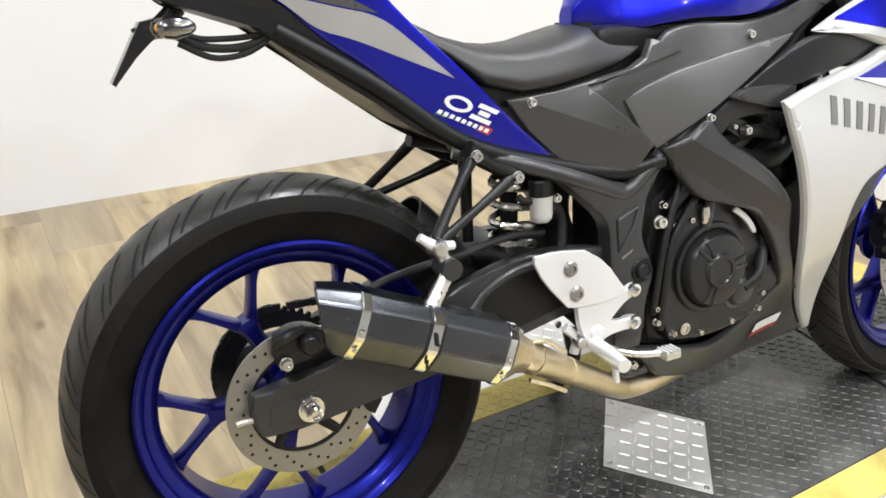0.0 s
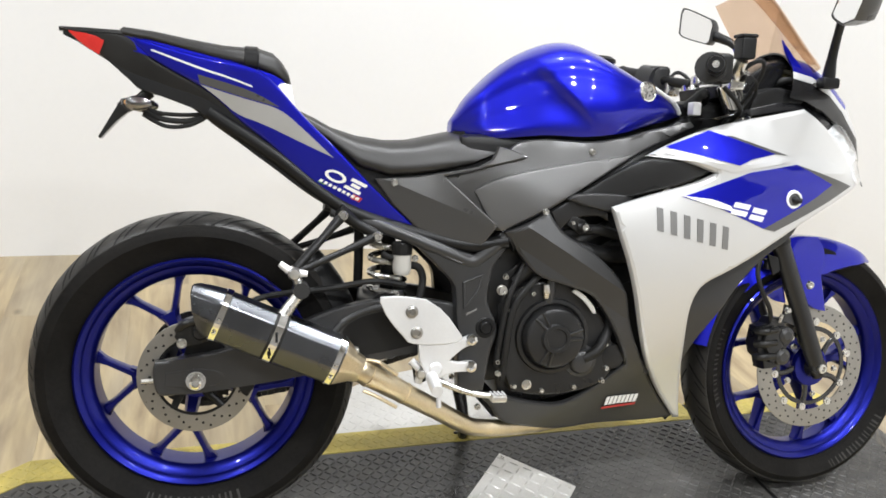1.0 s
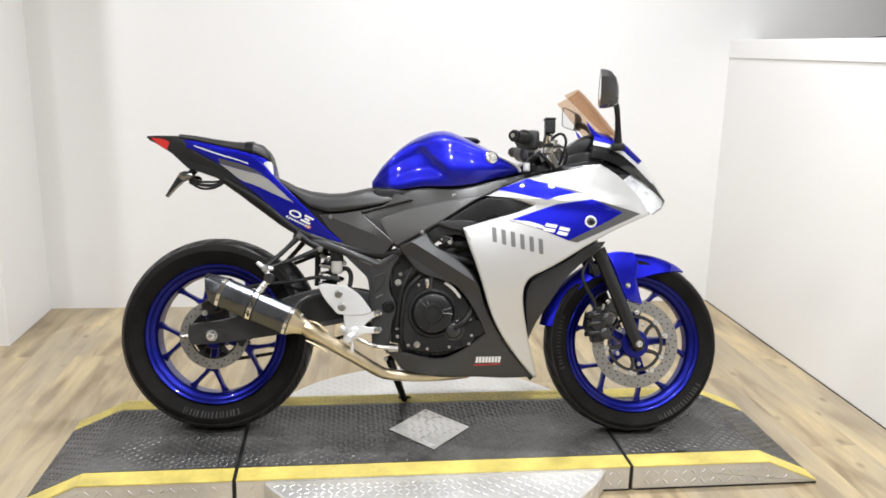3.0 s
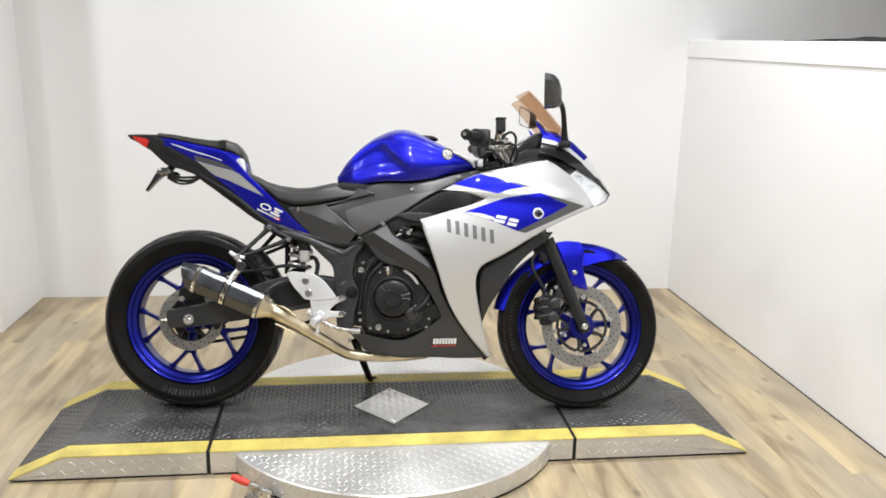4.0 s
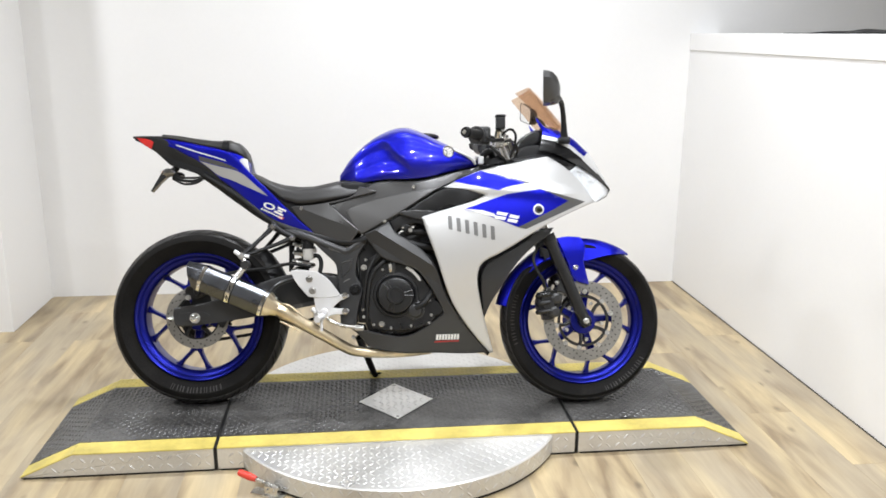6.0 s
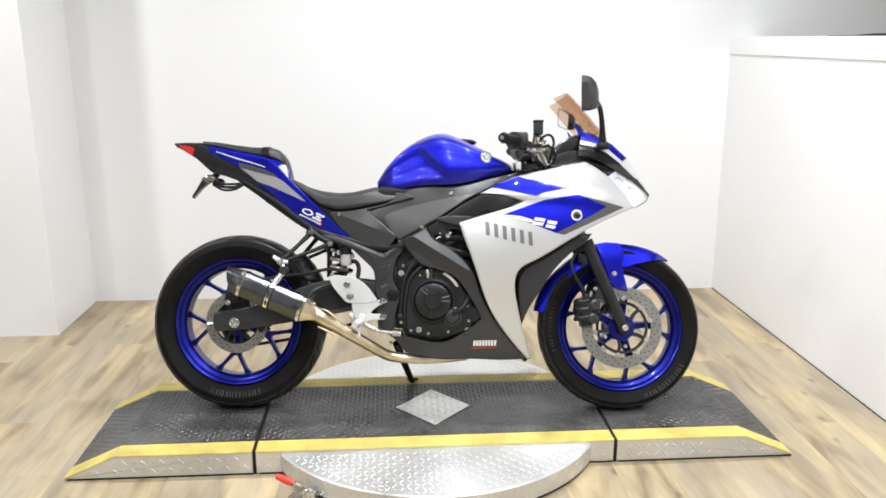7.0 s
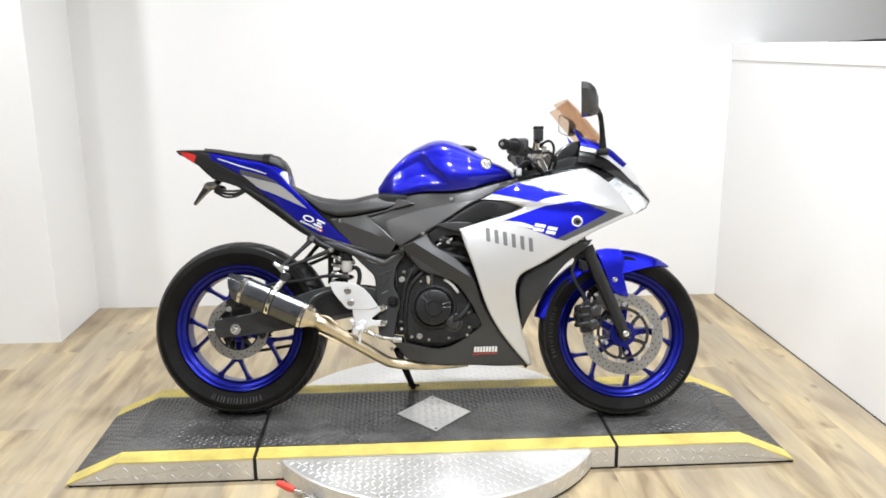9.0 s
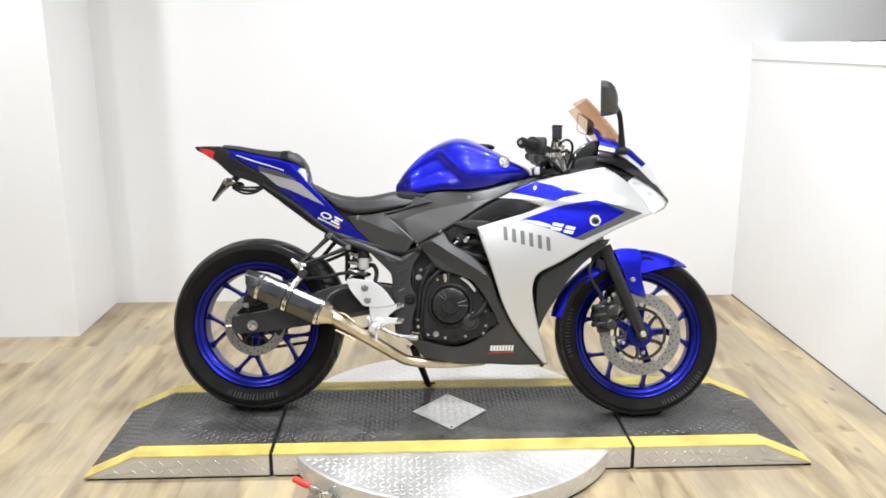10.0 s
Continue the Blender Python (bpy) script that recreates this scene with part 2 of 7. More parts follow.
def mat_material():
    """Black rubber sheet gone grey with dust in patches, with pale specks of grit."""
    m, nt, bsdf = nodes_of("worn_black_rubber_mat")
    tc = nt.nodes.new("ShaderNodeTexCoord")
    patch, dust, grit = [nt.nodes.new("ShaderNodeTexNoise") for _ in range(3)]
    for node, scale, detail in ((patch, 4.5, 6), (dust, 38.0, 4), (grit, 210.0, 2)):
        node.inputs["Scale"].default_value, node.inputs["Detail"].default_value = scale, detail
        link(nt, tc.outputs["Object"], node.inputs["Vector"])
    both = nt.nodes.new("ShaderNodeMath")
    both.operation = "MULTIPLY_ADD"
    both.inputs[1].default_value = 0.45
    link(nt, dust.outputs["Fac"], both.inputs[0])
    link(nt, patch.outputs["Fac"], both.inputs[2])
    tone = nt.nodes.new("ShaderNodeValToRGB")
    e = tone.color_ramp.elements
    e[0].position, e[0].color = 0.58, (0.021, 0.0202, 0.0192, 1)
    e[1].position, e[1].color = 0.98, (0.088, 0.085, 0.080, 1)
    link(nt, both.outputs[0], tone.inputs[0])
    speck = nt.nodes.new("ShaderNodeMapRange")
    speck.inputs["From Min"].default_value, speck.inputs["From Max"].default_value = 0.70, 0.76
    link(nt, grit.outputs["Fac"], speck.inputs["Value"])
    mix = nt.nodes.new("ShaderNodeMix")
    mix.data_type = "RGBA"
    mix.inputs[7].default_value = (0.30, 0.29, 0.27, 1)
    link(nt, speck.outputs[0], mix.inputs[0])
    link(nt, tone.outputs[0], mix.inputs[6])
    link(nt, mix.outputs[2], bsdf.inputs["Base Color"])
    rough = nt.nodes.new("ShaderNodeMapRange")
    rough.inputs["From Min"].default_value, rough.inputs["From Max"].default_value = 0.35, 0.65
    rough.inputs["To Min"].default_value, rough.inputs["To Max"].default_value = 0.24, 0.46
    link(nt, patch.outputs["Fac"], rough.inputs["Value"])
    link(nt, rough.outputs[0], bsdf.inputs["Roughness"])
    bsdf.inputs["Specular IOR Level"].default_value = 0.6
    bp = nt.nodes.new("ShaderNodeBump")
    bp.inputs["Strength"].default_value, bp.inputs["Distance"].default_value = 0.35, 0.002
    link(nt, dust.outputs["Fac"], bp.inputs["Height"])
    link(nt, bp.outputs[0], bsdf.inputs["Normal"])
    return m


M_MATRUBBER = mat_material()

# ---------------------------------------------------------------- mesh helpers


FULL_WIDTH = {"rear_wheel", "front_wheel", "hub", "spoke", "tyre", "tread", "tread_pattern", "tread_edge", "sidewall_relief", "rear_hugger", "front_mudguard", "mirror", "mirror_head", "mirror_glass", "mirror_foot"}


def slim(y):
    """The machine's half-width: its flanks sit a little closer in than the plan they are drawn on."""
    return y - math.copysign(0.034 * (1 - math.exp(-(y / 0.09) ** 2)), y)


def part(name, bm, material, parent=None, label="", m=None, sharp=35):
    """Link a bmesh as one mesh object under a thing or part."""
    if m is not None:
        bmesh.ops.transform(bm, matrix=m, verts=bm.verts)
    top = parent
    while top is not None and top.parent is not None:
        top = top.parent
    if top is not None and top.name == "motorcycle" and name not in FULL_WIDTH:
        for v in bm.verts:
            v.co.y = slim(v.co.y)
    bmesh.ops.recalc_face_normals(bm, faces=bm.faces)
    me = bpy.data.meshes.new(name)
    for f in bm.faces:
        f.smooth = True
    limit = radians(sharp)
    for e in bm.edges:
        if len(e.link_faces) == 2 and e.calc_face_angle(0) > limit:
            e.smooth = False
    # normals weighted by area, so that a rolled edge does not bleed over the flat beside it
    spread, area = math.cos(limit), {f: f.calc_area() for f in bm.faces}
    normals = []
    bm.faces.index_update()
    for f in bm.faces:
        for corner in f.loops:
            total = Vector()
            for g in corner.vert.link_faces:
                if g.normal.dot(f.normal) > spread:
                    total += g.normal * area[g]
            normals.append(total.normalized() if total.length > 1e-12 else f.normal.copy())
    bm.to_mesh(me)
    bm.free()
    me.normals_split_custom_set(normals)
    me.materials.append(material)
    ob = new(name, me)
    if parent is not None:
        ob.parent = parent
    if label:
        ob["label"] = label
    return ob


def add_box(bm, x0, x1, y0, y1, z0, z1, bevel=0.0, segments=2):
    made = bmesh.ops.create_cube(bm, size=1, matrix=Matrix.LocRotScale(((x0 + x1) / 2, (y0 + y1) / 2, (z0 + z1) / 2), None, (x1 - x0, y1 - y0, z1 - z0)))
    if bevel:
        edges = list({e for v in made["verts"] for e in v.link_edges})
        bmesh.ops.bevel(bm, geom=edges, offset=bevel, segments=segments, affect="EDGES", profile=0.5)
    return bm


def box(x0, x1, y0, y1, z0, z1, bevel=0.0, segments=2):
    return add_box(bmesh.new(), x0, x1, y0, y1, z0, z1, bevel, segments)


def frames_along(path):
    """Parallel frames along a polyline."""
    pts = [Vector(p) for p in path]
    tang = []
    for i in range(len(pts)):
        a, b = pts[max(0, i - 1)], pts[min(len(pts) - 1, i + 1)]
        tang.append((b - a).normalized())
    ref = Vector((0, 0, 1)) if abs(tang[0].z) < 0.9 else Vector((1, 0, 0))
    u = tang[0].cross(ref).normalized()
    out = []
    for p, t in zip(pts, tang):
        u = (u - t * u.dot(t)).normalized()
        out.append((p, u, t.cross(u).normalized(), t))
    return out


def curve_points(pts, steps=6):
    """Catmull-Rom points through pts."""
    P = [Vector(p) for p in pts]
    P = [2 * P[0] - P[1]] + P + [2 * P[-1] - P[-2]]
    out = []
    for i in range(1, len(P) - 2):
        for k in range(steps):
            t = k / steps
            a, b, c, d = P[i - 1], P[i], P[i + 1], P[i + 2]
            out.append(0.5 * ((2 * b) + (c - a) * t + (2 * a - 5 * b + 4 * c - d) * t * t + (3 * b - 3 * c + d - a) * t ** 3))
    return out + [P[-2]]


def add_tube(bm, pts, radius, seg=12, steps=6, cap=True):
    """A round bar or hose through pts; radius may be a list, one for each point."""
    path = curve_points(pts, steps) if steps > 1 and len(pts) > 2 else [Vector(p) for p in pts]
    n = len(path)
    rad = radius if isinstance(radius, (list, tuple)) else [radius] * len(pts)
    rings = []
    for i, (p, u, v, t) in enumerate(frames_along(path)):
        f = i / (n - 1) * (len(rad) - 1)
        k = min(int(f), len(rad) - 2)
        r = rad[k] + (rad[k + 1] - rad[k]) * (f - k)
        rings.append([bm.verts.new(p + r * (math.cos(a) * u + math.sin(a) * v)) for a in [2 * math.pi * j / seg for j in range(seg)]])
    for a, b in zip(rings, rings[1:]):
        for j in range(seg):
            bm.faces.new((a[j], a[(j + 1) % seg], b[(j + 1) % seg], b[j]))
    if cap:
        bm.faces.new(rings[0])
        bm.faces.new(rings[-1])
    return bm


def tube(pts, radius, seg=12, steps=6):
    return add_tube(bmesh.new(), pts, radius, seg, steps)


def add_lathe(bm, profile, centre, seg=96, closed=False):
    """Turn a profile of (radius, y) about the sideways axis through centre (x, y, z)."""
    cx, cy, cz = centre
    rings = []
    for r, y in profile:
        if r < 1e-6:
            rings.append([bm.verts.new((cx, cy + y, cz))])
        else:
            rings.append([bm.verts.new((cx + r * math.cos(a), cy + y, cz + r * math.sin(a))) for a in [2 * math.pi * j / seg for j in range(seg)]])
    pairs = list(zip(rings, rings[1:]))
    if closed:
        pairs.append((rings[-1], rings[0]))
    for a, b in pairs:
        for j in range(seg):
            k = (j + 1) % seg
            if len(a) == 1 and len(b) > 1:
                bm.faces.new((a[0], b[j], b[k]))
            elif len(b) == 1 and len(a) > 1:
                bm.faces.new((a[j], a[k], b[0]))
            elif len(a) > 1:
                bm.faces.new((a[j], a[k], b[k], b[j]))
    return bm


def lathe(profile, centre, seg=96, closed=False):
    return add_lathe(bmesh.new(), profile, centre, seg, closed)


def add_bolt(bm, x, y, z, r=0.006, h=0.006, out=-1):
    """A hexagon-socket bolt head whose axis runs sideways."""
    return add_lathe(bm, [(0, 0.25 * h * out), (r * 0.5, 0.25 * h * out), (r * 0.55, h * out), (r * 0.9, h * out), (r, 0.75 * h * out), (r, -0.3 * h * out), (r * 1.2, -0.3 * h * out), (r * 1.2, -0.6 * h * out)], (x, y, z), 12)


def bolt(x, y, z, r=0.006, h=0.006, out=-1):
    return add_bolt(bmesh.new(), x, y, z, r, h, out)


def soften(pts, rounds=2, keep=50):
    """Round a closed outline off, but keep its corners."""
    P = [Vector(p) for p in pts]
    hard = [True] * len(P)
    for i in range(len(P)):
        a, b = P[i] - P[i - 1], P[(i + 1) % len(P)] - P[i]
        hard[i] = a.length < 1e-6 or b.length < 1e-6 or math.degrees(a.angle(b)) > keep
    for _ in range(rounds):
        Q, H = [], []
        for i in range(len(P)):
            if hard[i]:
                Q.append(P[i]), H.append(True)
            else:
                Q.append(P[i] * 0.75 + P[i - 1] * 0.25), H.append(False)
                Q.append(P[i] * 0.75 + P[(i + 1) % len(P)] * 0.25), H.append(False)
        P, hard = Q, H
    out = []
    for p in P:
        if not out or (p - out[-1]).length > 0.0008:
            out.append(p)
    return [(p.x, p.y) for p in out]


def skin(controls):
    """A smooth half-width over the side view, through a few control places (x, z, half-width)."""
    P = np.array([(a, b) for a, b, c in controls])
    n = len(P)

    def kernel(r2):
        return np.where(r2 > 1e-12, r2 * np.log(np.maximum(r2, 1e-12)), 0)

    K = kernel(((P[:, None] - P[None]) ** 2).sum(-1)) + 1e-4 * np.eye(n)
    Q = np.c_[np.ones(n), P]
    A = np.block([[K, Q], [Q.T, np.zeros((3, 3))]])
    c = np.linalg.solve(A, np.r_[[w for *_, w in controls], 0, 0, 0])
    return lambda x, z: float(kernel(((P - np.array([x, z])) ** 2).sum(-1)) @ c[:n] + c[n] + c[n + 1] * x + c[n + 2] * z)


def edge_distance(x, z, outline):
    best = 9.0
    for i in range(len(outline)):
        (ax, az), (bx, bz) = outline[i - 1], outline[i]
        dx, dz = bx - ax, bz - az
        ll = dx * dx + dz * dz
        t = max(0, min(1, ((x - ax) * dx + (z - az) * dz) / ll)) if ll else 0
        best = min(best, math.hypot(x - ax - t * dx, z - az - t * dz))
    return best


def inside_outline(x, z, outline):
    hit = False
    for i in range(len(outline)):
        (ax, az), (bx, bz) = outline[i - 1], outline[i]
        if (az > z) != (bz > z) and x < ax + (z - az) / (bz - az) * (bx - ax):
            hit = not hit
    return hit


def shell(outline, width, side=-1, off=0.0, thick=0.004, roll=0.005, grid=0.022, rounds=2, keep=50, cuts=()):
    """A curved body panel: an outline in the side view laid on a skin, with rolled edges and thickness."""
    soft_line = soften(outline, rounds, keep)
    line = []
    for i in range(len(soft_line)):
        a, b = Vector(soft_line[i - 1]), Vector(soft_line[i])
        n = max(1, int((b - a).length / (grid * 0.7)))
        line += [tuple(a.lerp(b, (k + 1) / n)) for k in range(n)]
    n = len(line)
    pts = [Vector(p) for p in line]
    edges = []
    if roll > 0:
        turn = sum(pts[i - 1].x * pts[i].y - pts[i].x * pts[i - 1].y for i in range(n))
        for depth in (roll * 0.3, roll):
            for i in range(n):
                t = Vector(line[(i + 1) % n]) - Vector(line[i - 1])
                if t.length < 1e-7:
                    continue
                q = Vector(line[i]) + Vector((-t.y, t.x)).normalized() * math.copysign(depth, turn)
                if inside_outline(q.x, q.y, line) and edge_distance(q.x, q.y, line) > depth * 0.9:
                    pts.append(q)
    margin = roll * 1.15 + grid * 0.25
    for (ax, az), (bx, bz) in cuts:
        a, b = Vector((ax, az)), Vector((bx, bz))
        count = max(2, int((b - a).length / (grid * 0.6)))
        last = None
        for k in range(-count, 2 * count + 1):
            q = a.lerp(b, k / count)
            if inside_outline(q.x, q.y, line) and edge_distance(q.x, q.y, line) > roll * 1.1:
                pts.append(q)
                if last is not None:
                    edges.append((last, len(pts) - 1))
                last = len(pts) - 1
            else:
                last = None
    lo_x, lo_z = min(q[0] for q in line), min(q[1] for q in line)
    hi_x, hi_z = max(q[0] for q in line), max(q[1] for q in line)
    for i in range(int((hi_x - lo_x) / grid) + 1):
        for k in range(int((hi_z - lo_z) / grid) + 1):
            x, z = lo_x + (i + 0.5 * (k % 2)) * grid, lo_z + (k + 0.37) * grid
            if not inside_outline(x, z, line) or edge_distance(x, z, line) < margin:
                continue
            if any(abs((x - ax) * (bz - az) - (z - az) * (bx - ax)) / math.hypot(bx - ax, bz - az) < grid * 0.35 for (ax, az), (bx, bz) in cuts):
                continue
            pts.append(Vector((x, z)))
    made = delaunay_2d_cdt(pts, edges, [list(range(n))], 1, 1e-6)
    bm = bmesh.new()
    verts = []
    for q in made[0]:
        x, z = q.x, q.y
        d = edge_distance(x, z, line) if roll > 0 else 1
        pull = roll * (1 - math.sqrt(max(0, 1 - (1 - d / roll) ** 2))) if d < roll else 0
        w = width(x, z) if callable(width) else width
        verts.append(bm.verts.new((x, side * (w + off - pull), z)))
    for f in made[2]:
        bm.faces.new([verts[k] for k in f])
    for v in [v for v in bm.verts if not v.link_faces]:
        bm.verts.remove(v)
    if thick:
        grown = bmesh.ops.extrude_face_region(bm, geom=bm.faces[:])
        for v in grown["geom"]:
            if isinstance(v, bmesh.types.BMVert):
                v.co.y -= side * thick
    return bm


def plate(outline, y0, y1, bevel=0.003, rounds=2, keep=50):
    """A flat plate cut to an outline in the side view, from y0 to y1, its edges bevelled."""
    line = soften(outline, rounds, keep)
    bm = bmesh.new()
    f = bm.faces.new([bm.verts.new((x, y0, z)) for x, z in line])
    made = bmesh.ops.extrude_face_region(bm, geom=[f])
    for v in made["geom"]:
        if isinstance(v, bmesh.types.BMVert):
            v.co.y = y1
    if bevel:
        edges = [e for e in bm.edges if abs(e.verts[0].co.y - e.verts[1].co.y) < 1e-6]
        bmesh.ops.bevel(bm, geom=edges, offset=bevel, segments=2, affect="EDGES", profile=0.5)
    return bm


def loft(sections, closed=True, caps=True):
    """Skin a row of sections, each a list of points of the same length."""
    bm = bmesh.new()
    rows = [[bm.verts.new(p) for p in s] for s in sections]
    n = len(rows[0])
    for a, b in zip(rows, rows[1:]):
        for j in range(n if closed else n - 1):
            k = (j + 1) % n
            bm.faces.new((a[j], a[k], b[k], b[j]))
    if caps and closed:
        bm.faces.new(rows[0])
        bm.faces.new(rows[-1])
    return bm


def lerp(table, x):
    """Value at x of a table of (x, value), in straight steps."""
    if x <= table[0][0]:
        return table[0][1]
    for (a, u), (b, v) in zip(table, table[1:]):
        if x <= b:
            t = (x - a) / (b - a)
            return u + (v - u) * t
    return table[-1][1]


def smooth(a, b, x):
    t = max(0.0, min(1.0, (x - a) / (b - a)))
    return t * t * (3 - 2 * t)

# ---------------------------------------------------------------- the room
X_PILLAR, Y_PILLAR, Y_BACK, X_RIGHT = -1.05, 1.02, 1.557, 2.39


def structure(name, bm, material, label, category, parent=None):
    ob = part(name, bm, material, parent)
    return tagged(ob, label, category, kind="structure")


floor = structure("floor", box(-4.4, 5.6, -5.4, 1.9, -0.12, -0.012), M_PLANK, "pale oak vinyl plank floor of the showroom", "floor")
structure("wall_back", box(X_PILLAR, 5.6, Y_BACK, Y_BACK + 0.15, -0.01, CEILING), M_WALL, "plain white painted back wall", "wall")
structure("wall_left", box(-4.4, X_PILLAR, Y_PILLAR, Y_BACK + 0.15, -0.01, CEILING, 0.004), M_WALL, "white painted wall jutting out beside the bay", "wall")
half_wall = structure("wall_right", box(X_RIGHT, X_RIGHT + 0.13, -5.2, Y_BACK - 0.001, -0.01, 1.385), M_WALL, "white painted half-height partition wall", "wall")
part("cap", box(X_RIGHT - 0.006, X_RIGHT + 0.15, -5.2, Y_BACK - 0.002, 1.302, 1.392, 0.004), M_WALL, half_wall)
structure("trim", box(X_RIGHT - 0.003, X_RIGHT - 0.0002, -5.2, Y_BACK - 0.004, 0.0, 0.004), M_DARKGAP, "thin dark joint along the foot of the partition", "trim")
structure("wall_far_side", box(5.6, 5.75, -5.4, 1.9, -0.01, CEILING), M_WALL, "plain white wall of the next room", "wall")
structure("wall_far_left", box(-4.55, -4.4, -5.4, 1.9, -0.01, CEILING), M_WALL, "plain white side wall", "wall")
# added wall out of view; its grey holds back fill light
structure("wall_behind", box(-4.4, 5.6, -5.55, -5.4, -0.01, CEILING), M_WALL_DIM, "added unseen wall, grey in place of a dark open showroom", "wall")
# ceiling out of view, darkened so that gloss and blacks gain contrast
structure("ceiling", box(-4.5, 5.7, -5.5, 1.9, CEILING, CEILING + 0.12), M_CEIL, "unseen ceiling, its grey darkened in place of an unlit one", "ceiling")

for lx, ly in LAMP_SPOTS:
    fixture = part("ceiling_light", lathe([(0, 0), (0.085, 0), (0.10, 0.008), (0.10, 0.05), (0.09, 0.058), (0, 0.058)], (0, 0, 0), 32), M_ALU, None)
    fixture.matrix_world = pose(lx, ly, CEILING - 0.058, 90)
    tagged(fixture, "round white ceiling light fixed to the ceiling", "ceiling light", "ceiling lights")


def draped_strap():
    """A flat webbing strap lying along the cap, bunched at one end."""
    secs = []
    for k in range(19):
        y = 0.62 - 0.045 * k
        f = k / 18
        x = X_RIGHT + 0.040 + 0.010 * math.sin(k * 0.8)
        w, h = 0.016 + 0.014 * f, 0.003 + 0.013 * smooth(0.1, 0.8, f) + 0.003 * math.sin(k * 1.1) * f
        secs.append([(x + w * math.cos(q), y, 1.3925 + max(0.0, h) * (1 + math.sin(q)) * 0.5) for q in [2 * math.pi * j / 14 for j in range(14)]])
    return tagged(part("strap", loft(secs), M_DARKGAP), "black webbing strap lying on the partition cap", "strap")


draped_strap()

# ---------------------------------------------------------------- turntable with its ramps
DECK = 0.080
TOP = 0.084
NEAR, FAR = -0.387, 0.203
BAND = 0.078
TIP_L, KNEE_L, SEAM_L, SEAM_R, KNEE_R, TIP_R = -0.505, -0.34, 0.104, 1.303, 1.748, 1.915
TURN_X, TURN_Y, TURN_R = 0.705, -0.09, 0.593
DISC_TOP = 0.074

turntable = tagged(new("motorcycle_turntable"), "low aluminium turntable with black rubber deck, yellow edges and two ramps", "turntable")
turntable.matrix_world = pose(TURN_X, TURN_Y, 0)


def on_table(name, bm, material, label="", parent=None, sharp=35):
    ob = part(name, bm, material, None, label, Matrix.Translation((-TURN_X, -TURN_Y, 0)), sharp)
    ob.parent = parent or turntable
    return ob


def add_lug(bm, o, u, v, n, length, width, height):
    """One raised tread: o its centre, u along it, v across, n outward."""
    a, b = u * length / 2, v * width / 2
    base = [bm.verts.new(o + w) for w in (-a, -a * 0.45 - b, a * 0.45 - b, a, a * 0.45 + b, -a * 0.45 + b)]
    top = [bm.verts.new(o + w * 0.55 + n * height) for w in (-a * 1.1, a * 1.1)]
    for f in ((0, 1, 6), (1, 2, 7, 6), (2, 3, 7), (3, 4, 7), (4, 5, 6, 7), (5, 0, 6)):
        bm.faces.new([(base + top)[k] for k in f])


def tread_lugs(o, ex, ey, nx, ny, step, length, width, height, inside=None, n=None):
    """Raised treads set alternately along both diagonals over a sheet of nx by ny steps."""
    bm = bmesh.new()
    ex, ey = Vector(ex).normalized(), Vector(ey).normalized()
    n = Vector(n) if n else ex.cross(ey)
    for i in range(nx):
        for j in range(ny):
            p = Vector(o) + ex * step * (i + 0.5) + ey * step * (j + 0.5)
            if inside and not inside(p):
                continue
            s = 1 if (i + j) % 2 else -1
            u = (ex + s * ey).normalized()
            add_lug(bm, p, u, n.cross(u).normalized(), n, length, width, height)
    return bm


def turned(profile, centre, seg=128, closed=False):
    """Turn a profile of (radius, height) about the upright axis through centre."""
    bm = lathe([(r, -z) for r, z in profile], (0, 0, 0), seg, closed)
    bmesh.ops.transform(bm, matrix=Matrix.Translation(centre) @ Matrix.Rotation(radians(-90), 4, "X"), verts=bm.verts)
    return bm


HUB = (TURN_X, TURN_Y, 0)
disc = on_table("disc", turned([(0, DISC_TOP), (0.04, DISC_TOP), (TURN_R - 0.005, DISC_TOP), (TURN_R, DISC_TOP - 0.004), (TURN_R, 0.012), (TURN_R - 0.02, 0.012), (0, 0.012)], HUB), M_TREAD, "round aluminium tread-plate disc")
on_table("skirt", turned([(TURN_R - 0.03, 0.0), (TURN_R - 0.006, 0.0), (TURN_R - 0.006, 0.0115), (TURN_R - 0.03, 0.0115)], HUB, closed=True), M_DARKGAP, "black rubber skirt under the disc", disc)


def on_disc(p):
    out = p.y < NEAR - 0.014 or p.y > FAR + 0.014
    return out and math.hypot(p.x - TURN_X, p.y - TURN_Y) < TURN_R - 0.016


lugs = on_table("disc_treads", tread_lugs((TURN_X - 0.62, TURN_Y - 0.62, DISC_TOP), (1, 0, 0), (0, 1, 0), 56, 56, 0.0222, 0.0225, 0.0050, 0.0012, on_disc), M_TREAD, "", disc)
lugs["kind"] = "stuff"
rim = bmesh.new()
for k in range(122):
    a = 2 * math.pi * k / 122
    for row in range(2):
        out = Vector((math.cos(a), math.sin(a), 0))
        u = (Vector((-out.y, out.x, 0)) + Vector((0, 0, 1)) * (1 if (k + row) % 2 else -1)).normalized()
        p = Vector((TURN_X, TURN_Y, 0.028 + 0.03 * row)) + out * TURN_R
        if p.y < NEAR - 0.005 or p.y > FAR + 0.005:
            add_lug(rim, p, u, out.cross(u), out, 0.026, 0.007, 0.0018)
rim_lugs = on_table("rim_treads", rim, M_TREAD, "", disc)
rim_lugs["kind"] = "stuff"


def deck_section(name, profile, label):
    """A box of tread plate whose side view is the profile of (x, z)."""
    return on_table(name, plate(profile, NEAR + 0.002, FAR - 0.002, 0.0015, 0), M_TREAD, label)


